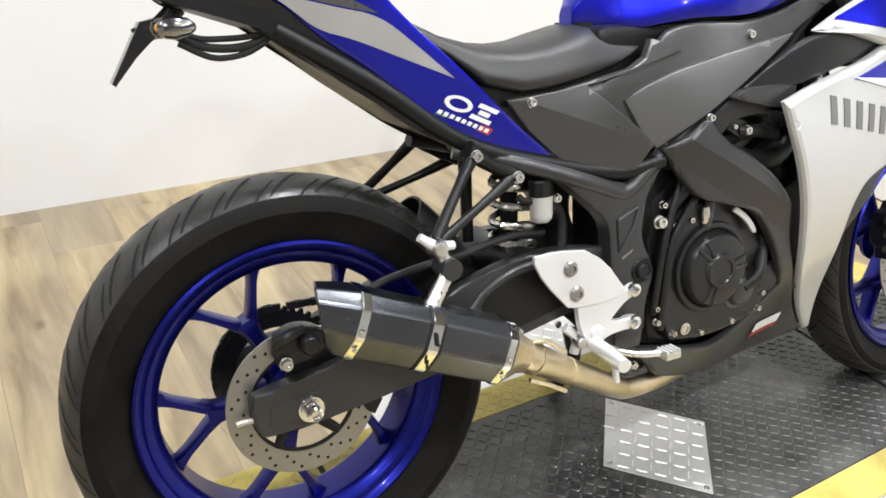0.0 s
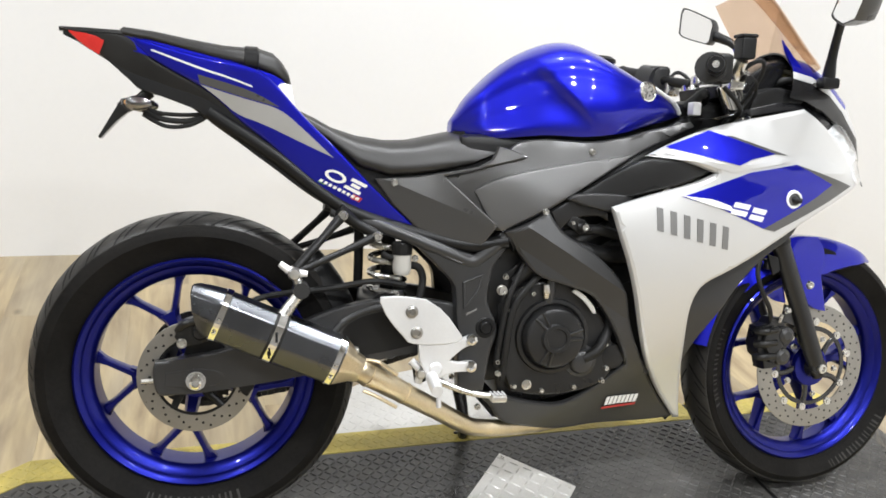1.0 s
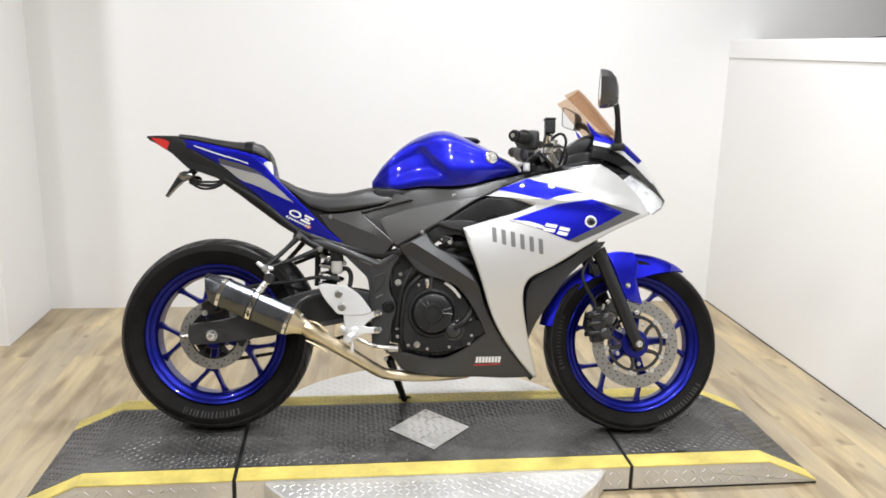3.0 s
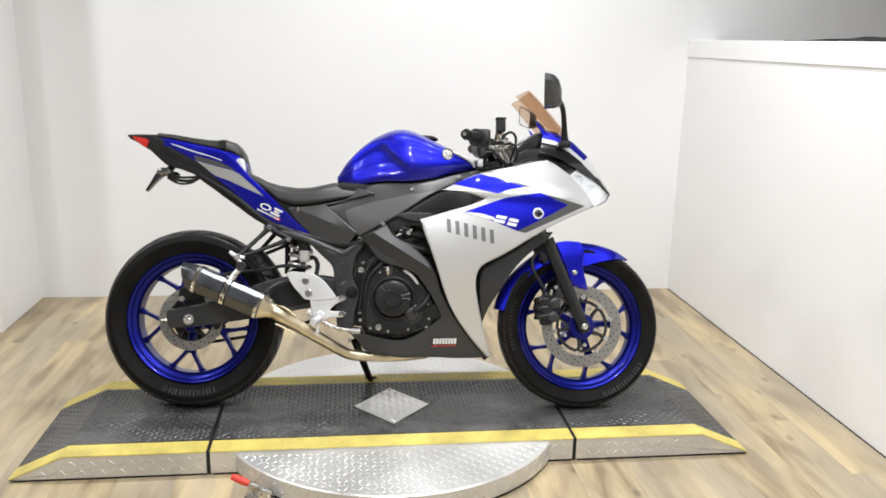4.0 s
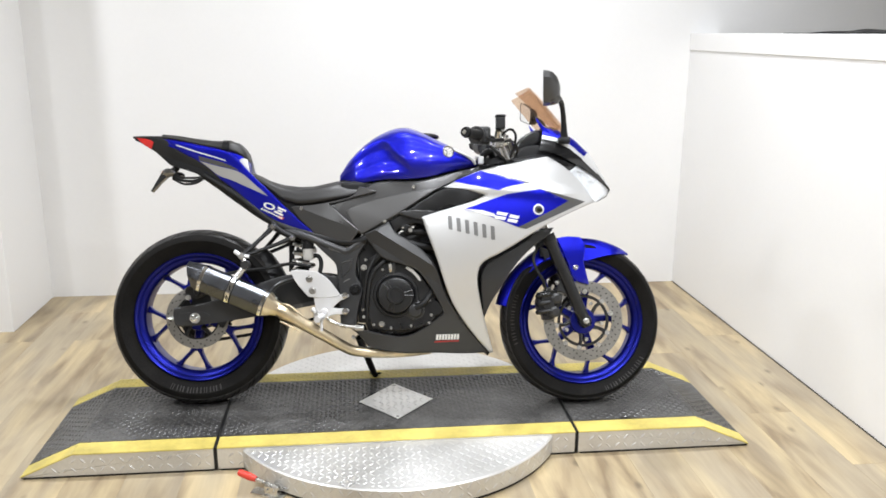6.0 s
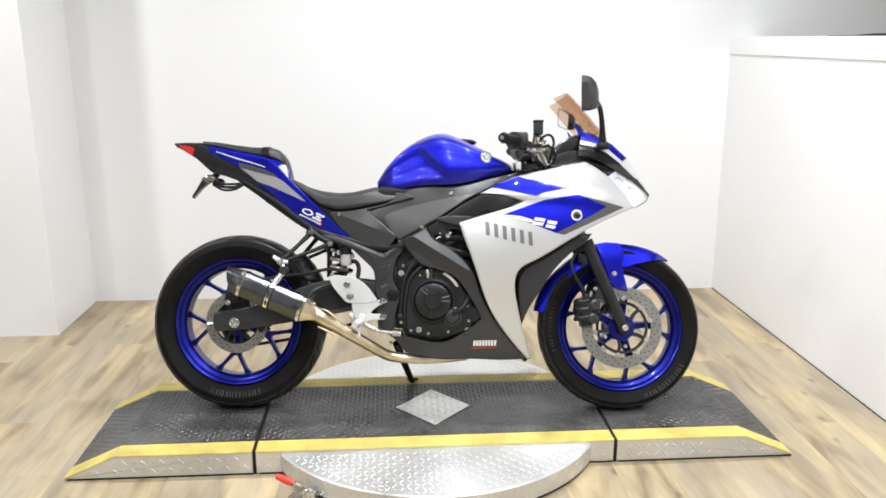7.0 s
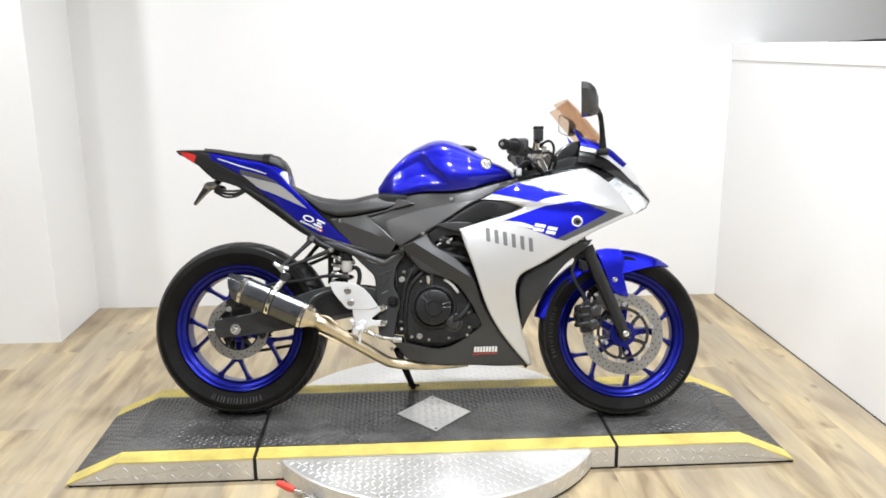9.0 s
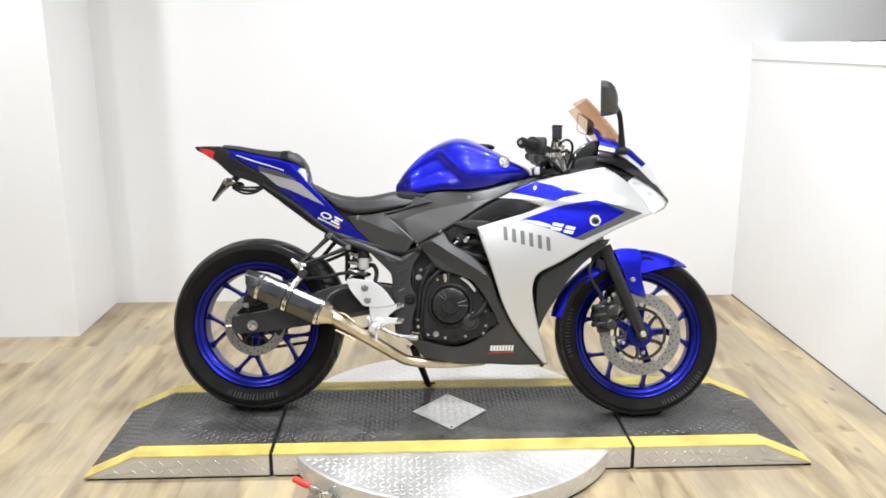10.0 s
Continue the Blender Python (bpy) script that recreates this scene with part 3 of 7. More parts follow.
def mat_strip(name, xs, y0, y1, material, parent, label, t=TOP):
    """A rubber sheet that follows the deck; xs: (x, height of the deck)."""
    sec = []
    for x, z in xs:
        zt = z + (t - DECK)
        sec.append([(x, y0, z + 0.0005), (x, y0 + 0.001, zt), (x, y1 - 0.001, zt), (x, y1, z + 0.0005)])
    return on_table(name, loft(sec), material, label, parent, 20)


def side_lugs(parent, x0, x1, knee=None):
    bm = tread_lugs((x0, NEAR + 0.002, 0.012), (1, 0, 0), (0, 0, 1), int((x1 - x0) / 0.03), 2, 0.03, 0.0235, 0.0060, 0.0020, knee, (0, -1, 0))
    ob = on_table("side_treads", bm, M_TREAD, "", parent)
    ob["kind"] = "stuff"


def mat_lugs(parent, x0, x1, height):
    """Herringbone of raised treads over the whole sheet, rubbed down along the wheel track; painted on the edge bands."""
    step = 0.0165
    rubber, paint = bmesh.new(), bmesh.new()
    for i in range(int((x1 - x0) / step)):
        for j in range(int((FAR - NEAR - 0.008) / step)):
            x, y = x0 + step * (i + 0.5), NEAR + 0.004 + step * (j + 0.5)
            if abs(x - TURN_X) / 0.14 + abs(y - TURN_Y) / 0.155 < 1:
                continue
            to_band = min(abs(y - NEAR - BAND), abs(y - FAR + BAND))
            if to_band < 0.007:
                continue
            banded = y < NEAR + BAND or y > FAR - BAND
            z, slope = height(x)
            ex = Vector((1, 0, slope)).normalized()
            n = Vector((-slope, 0, 1)).normalized()
            u = (ex + (0.85 if (i + j) % 2 else -0.85) * Vector((0, 1, 0))).normalized()
            rub = noise.noise(Vector((x * 3, y * 4, 3.1))) ** 2
            wear = 0.0027 * (0.50 + 0.9 * rub + 0.35 * smooth(-0.05, 0.10, y))
            if banded:
                wear = 0.0005 + 0.0008 * smooth(0.0, 0.12, y)
            add_lug(paint if banded else rubber, Vector((x, y, z)), u, n.cross(u), n, 0.0180, 0.0054, wear)
    for bm, material in ((rubber, M_MATRUBBER), (paint, M_YELLOW)):
        on_table("mat_treads", bm, material, "", parent)["kind"] = "stuff"


def ramp_z(x):
    if x < KNEE_L:
        return 0.008 + (DECK - 0.008) * (x - TIP_L) / (KNEE_L - TIP_L)
    if x > KNEE_R:
        return 0.008 + (DECK - 0.008) * (TIP_R - x) / (TIP_R - KNEE_R)
    return DECK


def slope_at(x):
    s = (DECK - 0.008) / (KNEE_L - TIP_L)
    return ramp_z(x) + TOP - DECK, s if x < KNEE_L else -s if x > KNEE_R else 0.0


GAP = 0.006
for name, xs, label in (
    ("ramp", [TIP_L, KNEE_L, SEAM_L - GAP], "wedge-ended ramp section with rubber top"),
    ("deck", [SEAM_L + GAP, SEAM_R - GAP], "middle deck section with rubber top"),
    ("ramp", [SEAM_R + GAP, KNEE_R, TIP_R], "wedge-ended ramp section with rubber top"),
):
    low = 0.007
    sec = deck_section(name, [(xs[0], low)] + [(x, ramp_z(x)) for x in xs] + [(xs[-1], low)], label)
    tops = [(x, ramp_z(x)) for x in xs]
    mat_strip("rubber_mat", tops, NEAR + BAND, FAR - BAND, M_MATRUBBER, sec, "worn black treaded rubber mat")
    mat_strip("edge_stripe", tops, NEAR, NEAR + BAND - 0.0015, M_YELLOW, sec, "worn yellow edge stripe")
    mat_strip("edge_stripe", tops, FAR - BAND + 0.0015, FAR, M_YELLOW, sec, "worn yellow edge stripe")
    mat_lugs(sec, xs[0] + 0.005, xs[-1] - 0.004, slope_at)
    side_lugs(sec, xs[0] + 0.03, xs[-1], lambda p: p.z < ramp_z(p.x) - 0.012)
    on_table("skirt", box(xs[0] + 0.01, xs[-1], NEAR + 0.004, FAR - 0.004, 0.0, 0.0075), M_DARKGAP, "", sec)
for x in (SEAM_L, SEAM_R):
    on_table("joint_strip", box(x - GAP, x + GAP, NEAR + 0.006, FAR - 0.006, 0.001, TOP - 0.003), M_DARKGAP, "black gap strip between the sections")

bm = plate([(-0.134, 0), (0, 0.149), (0.134, 0), (0, -0.149)], 0, 0.003, 0.0008, 0)
bmesh.ops.transform(bm, matrix=Matrix.Translation((TURN_X, TURN_Y, TOP + 0.0012)) @ Matrix.Rotation(radians(90), 4, "X"), verts=bm.verts)
diamond = on_table("diamond_plate", bm, M_TREAD, "diamond-shaped aluminium tread plate")
tread = tread_lugs((TURN_X - 0.14, TURN_Y - 0.155, TOP + 0.0042), (1, 0, 0), (0, 1, 0), 12, 13, 0.0245, 0.0245, 0.0050, 0.0022, lambda p: abs(p.x - TURN_X) / 0.134 + abs(p.y - TURN_Y) / 0.149 < 0.93)
ob = on_table("plate_treads", tread, M_TREAD, "", diamond)
ob["kind"] = "stuff"
for dx, dy in ((-0.118, 0), (0.118, 0), (0, 0.132), (0, -0.132)):
    on_table("screw", turned([(0, 0.001), (0.002, 0.001), (0.0025, 0.0022), (0.005, 0.0016), (0.006, 0)], (TURN_X + dx, TURN_Y + dy, TOP + 0.0042), 14), M_STEEL, "", diamond)


def toggle_clamp():
    root = tagged(new("toggle_clamp"), "steel toggle clamp with a red grip beside the turntable disc", "clamp")
    root.matrix_world = pose(0.290, -0.548, 0.0, 0, 0, -28)
    part("base", box(-0.06, 0.05, -0.018, 0.018, 0.0, 0.006, 0.001), M_STEEL, root)
    part("bracket", box(-0.012, 0.034, -0.012, 0.012, 0.006, 0.036, 0.003), M_STEEL, root)
    part("arm", tube([(0.02, 0, 0.03), (-0.02, -0.002, 0.042), (-0.05, -0.004, 0.048)], 0.006, 10), M_STEEL, root)
    part("grip", tube([(-0.045, -0.004, 0.047), (-0.07, -0.005, 0.052), (-0.105, -0.006, 0.058)], [0.009, 0.0125, 0.010], 12), M_REDGRIP, root, "red dipped vinyl grip")
    part("spindle", tube([(0.04, 0.012, 0.028), (0.075, 0.02, 0.02)], 0.005, 8, 1), M_STEEL, root)
    for x in (0.0, 0.024):
        part("rivet", bolt(x, -0.013, 0.024, 0.004, 0.003), M_STEEL, root)
    return root


toggle_clamp()

# ---------------------------------------------------------------- the motorcycle
# Built upright with its rear contact at the origin, x ahead, y to its left; then leaned onto its stand.
bike = tagged(new("motorcycle"), "blue and silver sport motorcycle leaning on its side stand", "motorcycle")
bike.matrix_world = pose(0.006, -0.032, TOP, -15, 0, -4.5) @ Matrix.Scale(1.004, 4)
STEER = Matrix.Translation((1.475, 0, 0)) @ Matrix.Rotation(radians(5), 4, Vector((-math.sin(radians(25)), 0, math.cos(radians(25))))) @ Matrix.Translation((-1.475, 0, 0))
REAR, FRONT = (0.0, 0.0, 0.311), (1.368, 0.0, 0.291)

W_TAIL = skin([(-.25, .96, .02), (-.15, .93, .045), (0, .87, .075), (.15, .80, .103), (.27, .70, .120), (.41, .61, .120), (.37, .70, .130), (.2, .86, .118), (.1, .90, .104), (0, .93, .084), (0, .80, .052), (-.1, .85, .040), (.2, .66, .096)])
W_SIDE = skin([(.37, .70, .123), (.41, .61, .128), (.5, .60, .145), (.55, .75, .145), (.765, .775, .166), (.66, .66, .172), (.95, .86, .15), (.6, .57, .16), (.7, .80, .145)])
W_FAIR = skin([(.789, .66, .215), (.83, .80, .18), (1.0, .8, .205), (1.192, .69, .21), (1.0, .6, .225), (.9, .4, .19), (1.0, .4, .18), (1.0, .25, .10), (1.058, .16, .045), (1.385, .71, .15), (1.25, .8, .17), (1.2, .88, .15), (1.45, .76, .07)])
W_COWL = skin([(.57, .62, .165), (.66, .66, .175), (.72, .6, .185), (.85, .45, .185), (.9, .35, .165), (.7, .22, .15), (.55, .2, .13), (.9, .2, .085), (1.04, .165, .045), (.62, .28, .165)])


def tyre_profile(R, half, r_in):
    """Section of a tyre as (radius, y): bead, side wall, shoulder, crowned tread."""
    out = [(r_in, -half * 0.62), (r_in + 0.012, -half * 0.74)]
    for k in range(25):
        a = radians(-78 + 156 * k / 24)
        y = half * math.sin(a) / math.sin(radians(78))
        crown = math.cos(a)
        r = r_in + 0.03 + (R - r_in - 0.03) * (0.12 + 0.88 * (crown - math.cos(radians(78))) / (1 - math.cos(radians(78)))) ** 0.62
        out.append((r, y))
    out += [(r_in + 0.012, half * 0.74), (r_in, half * 0.62), (r_in - 0.012, half * 0.5), (r_in - 0.012, -half * 0.5)]
    return out


def tyre_surface(prof, f):
    """Radius and y on the tread at f from -1 to 1 across it."""
    mid = prof[2:27]
    k = (f + 1) / 2 * 24
    i = min(int(k), 23)
    t = k - i
    return mid[i][0] + (mid[i + 1][0] - mid[i][0]) * t, mid[i][1] + (mid[i + 1][1] - mid[i][1]) * t


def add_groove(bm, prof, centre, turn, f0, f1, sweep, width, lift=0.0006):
    """A slim inlay following the crown: a sipe, its shade put into colour, or its pale edge."""
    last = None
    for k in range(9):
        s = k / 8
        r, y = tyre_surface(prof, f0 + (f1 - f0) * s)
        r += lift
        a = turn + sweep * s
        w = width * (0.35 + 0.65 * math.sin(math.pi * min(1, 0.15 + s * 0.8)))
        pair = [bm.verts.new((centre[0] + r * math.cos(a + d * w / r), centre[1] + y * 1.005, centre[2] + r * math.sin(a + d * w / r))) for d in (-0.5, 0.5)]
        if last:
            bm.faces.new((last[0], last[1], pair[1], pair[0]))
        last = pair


# near-black that paints the shade inside grooves, drillings, slots and the outlet
M_RECESS_SHADE = surface("recess_shade_black", (0.003, 0.003, 0.003), 0.9, 0, 0.1, 10, 100, 0)
M_TYREMARK = surface("tyre_marks_and_edge_glints", (0.030, 0.0275, 0.025), 0.50, 0, 0.4, 30, 200, 0.1, 0, 0.1, 0.25)


def side_marks(bm, centre, r0, r1, y, start, count, step, width):
    """Raised moulded bars on a tyre's side wall."""
    for k in range(count):
        a = start + step * k
        w = width * (0.55 + 0.45 * ((k * 7) % 5) / 4)
        for da in (-w / 2, w / 2):
            quad = []
            for r, d in ((r0, -0.16), (r0, 0.16), (r1, 0.16), (r1, -0.16)):
                b = a + da + d * w
                quad.append(bm.verts.new((centre[0] + r * math.cos(b), centre[1] + y(r), centre[2] + r * math.sin(b))))
            bm.faces.new(quad)


def wheel(name, centre, R, half, rim_half, base, m=None, label=""):
    """Cast ten-spoke wheel: rim, hub, five forked spokes, tyre."""
    lip, well = 0.2275, 0.191
    h = rim_half
    prof = [(lip - 0.004, -h - 0.002), (lip, -h + 0.001), (lip, -h + 0.008), (0.212, -h + 0.018), (0.203, 0), (0.212, h - 0.018), (lip, h - 0.008), (lip, h - 0.001), (lip - 0.004, h + 0.002),
            (lip - 0.012, h - 0.002), (lip - 0.016, h - 0.008), (0.205, h - 0.010), (0.199, h - 0.015), (well + 0.002, h - 0.020), (well, h - 0.026), (well, -h + 0.026), (well + 0.002, -h + 0.020), (0.199, -h + 0.015), (0.205, -h + 0.010), (lip - 0.016, -h + 0.008), (lip - 0.012, -h + 0.002)]
    root = part(name, lathe(prof, centre, 128, True), M_RIM, bike, label, m)
    hub = lathe([(0.018, -0.062), (0.045, -0.060), (0.048, -0.05), (0.040, -0.035), (0.036, 0.0), (0.040, 0.035), (0.048, 0.05), (0.045, 0.060), (0.018, 0.062)], centre, 48, True)
    part("hub", hub, M_RIM, root, "", m)
    for k in range(5):
        a = radians(base + 72 * k)
        bm = bmesh.new()

        def at(r, ang):
            return Vector((centre[0] + r * math.cos(ang), centre[1], centre[2] + r * math.sin(ang)))

        def bar(r0, a0, r1, a1, w0, w1, d0, d1):
            secs = []
            for s in (0, 0.2, 0.5, 0.7, 0.85, 1.0):
                p = at(r0, a0).lerp(at(r1, a1), s)
                t = (at(r1, a1) - at(r0, a0)).normalized()
                n = Vector((-t.z, 0, t.x))
                flare = 1 + 1.3 * max(0, (s - 0.66) / 0.34) ** 2
                w = (w0 + (w1 - w0) * s) / 2 * flare
                d = (d0 + (d1 - d0) * s) / 2
                secs.append([p + n * (w * u) + Vector((0, d * v, 0)) for u, v in ((-1, -0.55), (-0.62, -1), (0.62, -1), (1, -0.55), (1, 0.55), (0.62, 1), (-0.62, 1), (-1, 0.55))])
            b2 = loft(secs)
            me = bpy.data.meshes.new("tmp")
            b2.to_mesh(me)
            b2.free()
            bm.from_mesh(me)
            bpy.data.meshes.remove(me)

        bar(0.034, a, 0.126, a, 0.034, 0.020, 0.06, 0.036)
        for s in (-1, 1):
            bar(0.112, a + s * 0.03, well + 0.004, a + s * radians(16.5), 0.0155, 0.0118, 0.034, 0.028)
        part("spoke", bm, M_RIM, root, "", m, 30)
    prof = tyre_profile(R, half, 0.226)
    tyre = part("tyre", lathe(prof, centre, 144, True), M_TYRE, root, "worn black road tyre", m)
    band = [(r + 0.0012, y * 1.004) for r, y in prof[5:24]]
    part("tread", lathe([(band[0][0] - 0.004, band[0][1])] + band + [(band[-1][0] - 0.004, band[-1][1])], centre, 144), M_TREADRUB, tyre, "satin tread band", m)
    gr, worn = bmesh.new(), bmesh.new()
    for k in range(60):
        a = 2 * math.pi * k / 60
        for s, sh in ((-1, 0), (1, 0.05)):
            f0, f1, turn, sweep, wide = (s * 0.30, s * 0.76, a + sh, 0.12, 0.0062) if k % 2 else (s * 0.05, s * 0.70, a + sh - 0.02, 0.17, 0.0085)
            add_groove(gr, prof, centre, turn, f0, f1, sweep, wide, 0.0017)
            # pale strip beside each groove: worn edge with its highlight painted in
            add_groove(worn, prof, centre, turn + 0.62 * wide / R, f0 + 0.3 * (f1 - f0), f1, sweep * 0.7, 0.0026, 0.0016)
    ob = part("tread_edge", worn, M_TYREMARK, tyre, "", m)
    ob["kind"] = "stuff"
    ob = part("tread_pattern", gr, M_RECESS_SHADE, tyre, "", m)
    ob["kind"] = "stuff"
    return root, tyre, prof


rear_wheel, rear_tyre, rp = wheel("rear_wheel", REAR, 0.311, 0.071, 0.055, 45, None, "blue cast ten-spoke wheel")
front_wheel, front_tyre, fp = wheel("front_wheel", FRONT, 0.291, 0.056, 0.041, 5, STEER, "blue cast ten-spoke wheel")


def wall_y(prof, half):
    tab = sorted([(r, -y) for r, y in prof[1:9]])
    return lambda r: -(lerp(tab, r) + 0.0010)


for centre, prof, half, root, m, starts in ((REAR, rp, 0.071, rear_wheel, None, (250,)), (FRONT, fp, 0.056, front_wheel, STEER, (160, 290))):
    bm = bmesh.new()
    for s in starts:
        side_marks(bm, centre, 0.249, 0.268 if half > 0.06 else 0.264, wall_y(prof, half), radians(s), 8, radians(5.2), radians(3.4))
    ob = part("sidewall_relief", bm, M_TYREMARK, root, "", m)
    ob["kind"] = "stuff"


def brake_disc(centre, r0, r1, y, rows, root, m, label):
    bm = bmesh.new()
    wave = 96
    rings = []
    for r, dy in ((r0, -0.002), (r1 - 0.001, -0.002), (r1, -0.0012), (r1, 0.0012), (r1 - 0.001, 0.002), (r0, 0.002)):
        rings.append([bm.verts.new((centre[0] + r * math.cos(2 * math.pi * j / wave), y + dy, centre[2] + r * math.sin(2 * math.pi * j / wave))) for j in range(wave)])
    for a, b in zip(rings, rings[1:] + rings[:1]):
        for j in range(wave):
            bm.faces.new((a[j], a[(j + 1) % wave], b[(j + 1) % wave], b[j]))
    ob = part("brake_disc", bm, M_DISC, root, label, m)
    # drillings are flat near-black dots, the shade of a hole as colour
    hb = bmesh.new()
    for n, r, ph in rows:
        for k in range(n):
            a = 2 * math.pi * (k + ph) / n
            add_lathe(hb, [(0, -0.0024), (0.0024, -0.0024), (0.0027, -0.0018)], (centre[0] + r * math.cos(a), y, centre[2] + r * math.sin(a)), 8)
    holes = part("disc_drilling", hb, M_RECESS_SHADE, ob, "", m)
    holes["kind"] = "stuff"
    return ob


brake_disc(REAR, 0.078, 0.110, -0.092, [(16, 0.086, 0), (16, 0.094, 0.33), (16, 0.102, 0.66)], rear_wheel, None, "drilled steel brake disc")
part("disc_carrier", lathe([(0.073, -0.0915), (0.082, -0.0915), (0.083, -0.090), (0.082, -0.0885), (0.073, -0.0885)], REAR, 48, True), M_BLACK, rear_wheel)
for k in range(5):
    a = radians(20 + 72 * k)
    part("carrier_arm", tube([(REAR[0] + 0.036 * math.cos(a - 0.2), -0.080, REAR[2] + 0.036 * math.sin(a - 0.2)), (REAR[0] + 0.078 * math.cos(a), -0.090, REAR[2] + 0.078 * math.sin(a))], [0.009, 0.007], 10, 1), M_BLACK, rear_wheel)
brake_disc(FRONT, 0.105, 0.145, -0.068, [(20, 0.112, 0), (20, 0.120, 0.35), (20, 0.129, 0.7), (20, 0.137, 0.2)], front_wheel, STEER, "drilled floating brake disc")

# front disc carrier: black ring and arms with bright buttons
part("disc_carrier", lathe([(0.084, -0.071), (0.093, -0.071), (0.094, -0.069), (0.093, -0.065), (0.084, -0.065), (0.083, -0.068)], FRONT, 72, True), M_GLOSS, front_wheel, "", STEER)
for k in range(5):
    a = radians(30 + 72 * k)
    bm = bmesh.new()
    p, q, r = [(FRONT[0] + rr * math.cos(a + da), -0.067, FRONT[2] + rr * math.sin(a + da)) for rr, da in ((0.036, 0.1), (0.066, 0.3), (0.090, 0.27))]
    add_tube(bm, [p, q, r], [0.008, 0.0065, 0.007], 8, 3)
    part("carrier_arm", bm, M_GLOSS, front_wheel, "", STEER)
    for d, rr in ((-0.27, 0.104), (0.27, 0.098)):
        part("disc_button", lathe([(0, -0.0755), (0.004, -0.0755), (0.0045, -0.073), (0.0085, -0.073), (0.0095, -0.071), (0.0095, -0.066)], (FRONT[0] + rr * math.cos(a + d), 0, FRONT[2] + rr * math.sin(a + d)), 18), M_STEEL, front_wheel, "", STEER)
    part("carrier_bolt", bolt(FRONT[0] + 0.068 * math.cos(a + 0.6), -0.070, FRONT[2] + 0.068 * math.sin(a + 0.6), 0.006, 0.005), M_STEEL, front_wheel, "", STEER)

# rear sprocket and chain on the far side
spr = bmesh.new()
teeth = 43
ring_out, ring_in = [], []
for j in range(teeth * 4):
    a = 2 * math.pi * j / (teeth * 4)
    ring_out.append((0.094 + (0.0045 if j % 4 in (1, 2) else -0.002), a))
for y in (0.078, 0.084):
    ring_in.append([spr.verts.new((r * math.cos(a), y, REAR[2] + r * math.sin(a))) for r, a in ring_out])
    ring_in.append([spr.verts.new((0.066 * math.cos(a), y, REAR[2] + 0.066 * math.sin(a))) for r, a in ring_out])
n = teeth * 4
for a, b in ((0, 1), (1, 3), (3, 2), (2, 0)):
    for j in range(n):
        spr.faces.new((ring_in[a][j], ring_in[a][(j + 1) % n], ring_in[b][(j + 1) % n], ring_in[b][j]))
part("sprocket", spr, M_BLACK, rear_wheel, "black toothed rear sprocket")
chain = bmesh.new()
run = [(0.48 - 0.026, 0.335 + 0.03), (0.03, REAR[2] + 0.095)]
links = []
for a in np.linspace(math.radians(82), math.radians(278), 26):
    links.append((0.097 * math.cos(a), REAR[2] + 0.097 * math.sin(a)))
p, q = links[-1], (0.47, 0.318)
links += [(p[0] + (q[0] - p[0]) * s, p[1] + (q[1] - p[1]) * s - 0.012 * math.sin(math.pi * s)) for s in np.linspace(0.02, 1, 36)]
p, q = (0.47, 0.395), links[0]
links += [(p[0] + (q[0] - p[0]) * s, p[1] + (q[1] - p[1]) * s) for s in np.linspace(0, 0.98, 36)]
for i, (a, b) in enumerate(zip(links, links[1:])):
    d = math.hypot(b[0] - a[0], b[1] - a[1])
    if d > 0.03:
        continue
    ang = math.atan2(b[1] - a[1], b[0] - a[0])
    for y in ((0.074, 0.077), (0.085, 0.088)) if i % 2 else ((0.077, 0.080), (0.082, 0.085)):
        bmesh.ops.create_cube(chain, size=1, matrix=Matrix.Translation(((a[0] + b[0]) / 2, sum(y) / 2, (a[1] + b[1]) / 2)) @ Matrix.Rotation(-ang, 4, "Y") @ Matrix.Diagonal((d * 0.98, 0.003, 0.011, 1)))
ob = part("chain", chain, M_ENGINE, bike, "dark roller chain")
ob["kind"] = "stuff"

# ---- swingarm, axle, rear brake
arm_line = [(-.080, .326), (-.075, .345), (-.03, .352), (.05, .366), (.16, .404), (.26, .447), (.33, .464), (.40, .467), (.47, .462), (.55, .44), (.56, .39), (.50, .372), (.40, .352), (.23, .318), (.05, .290), (-.06, .278), (-.074, .288)]
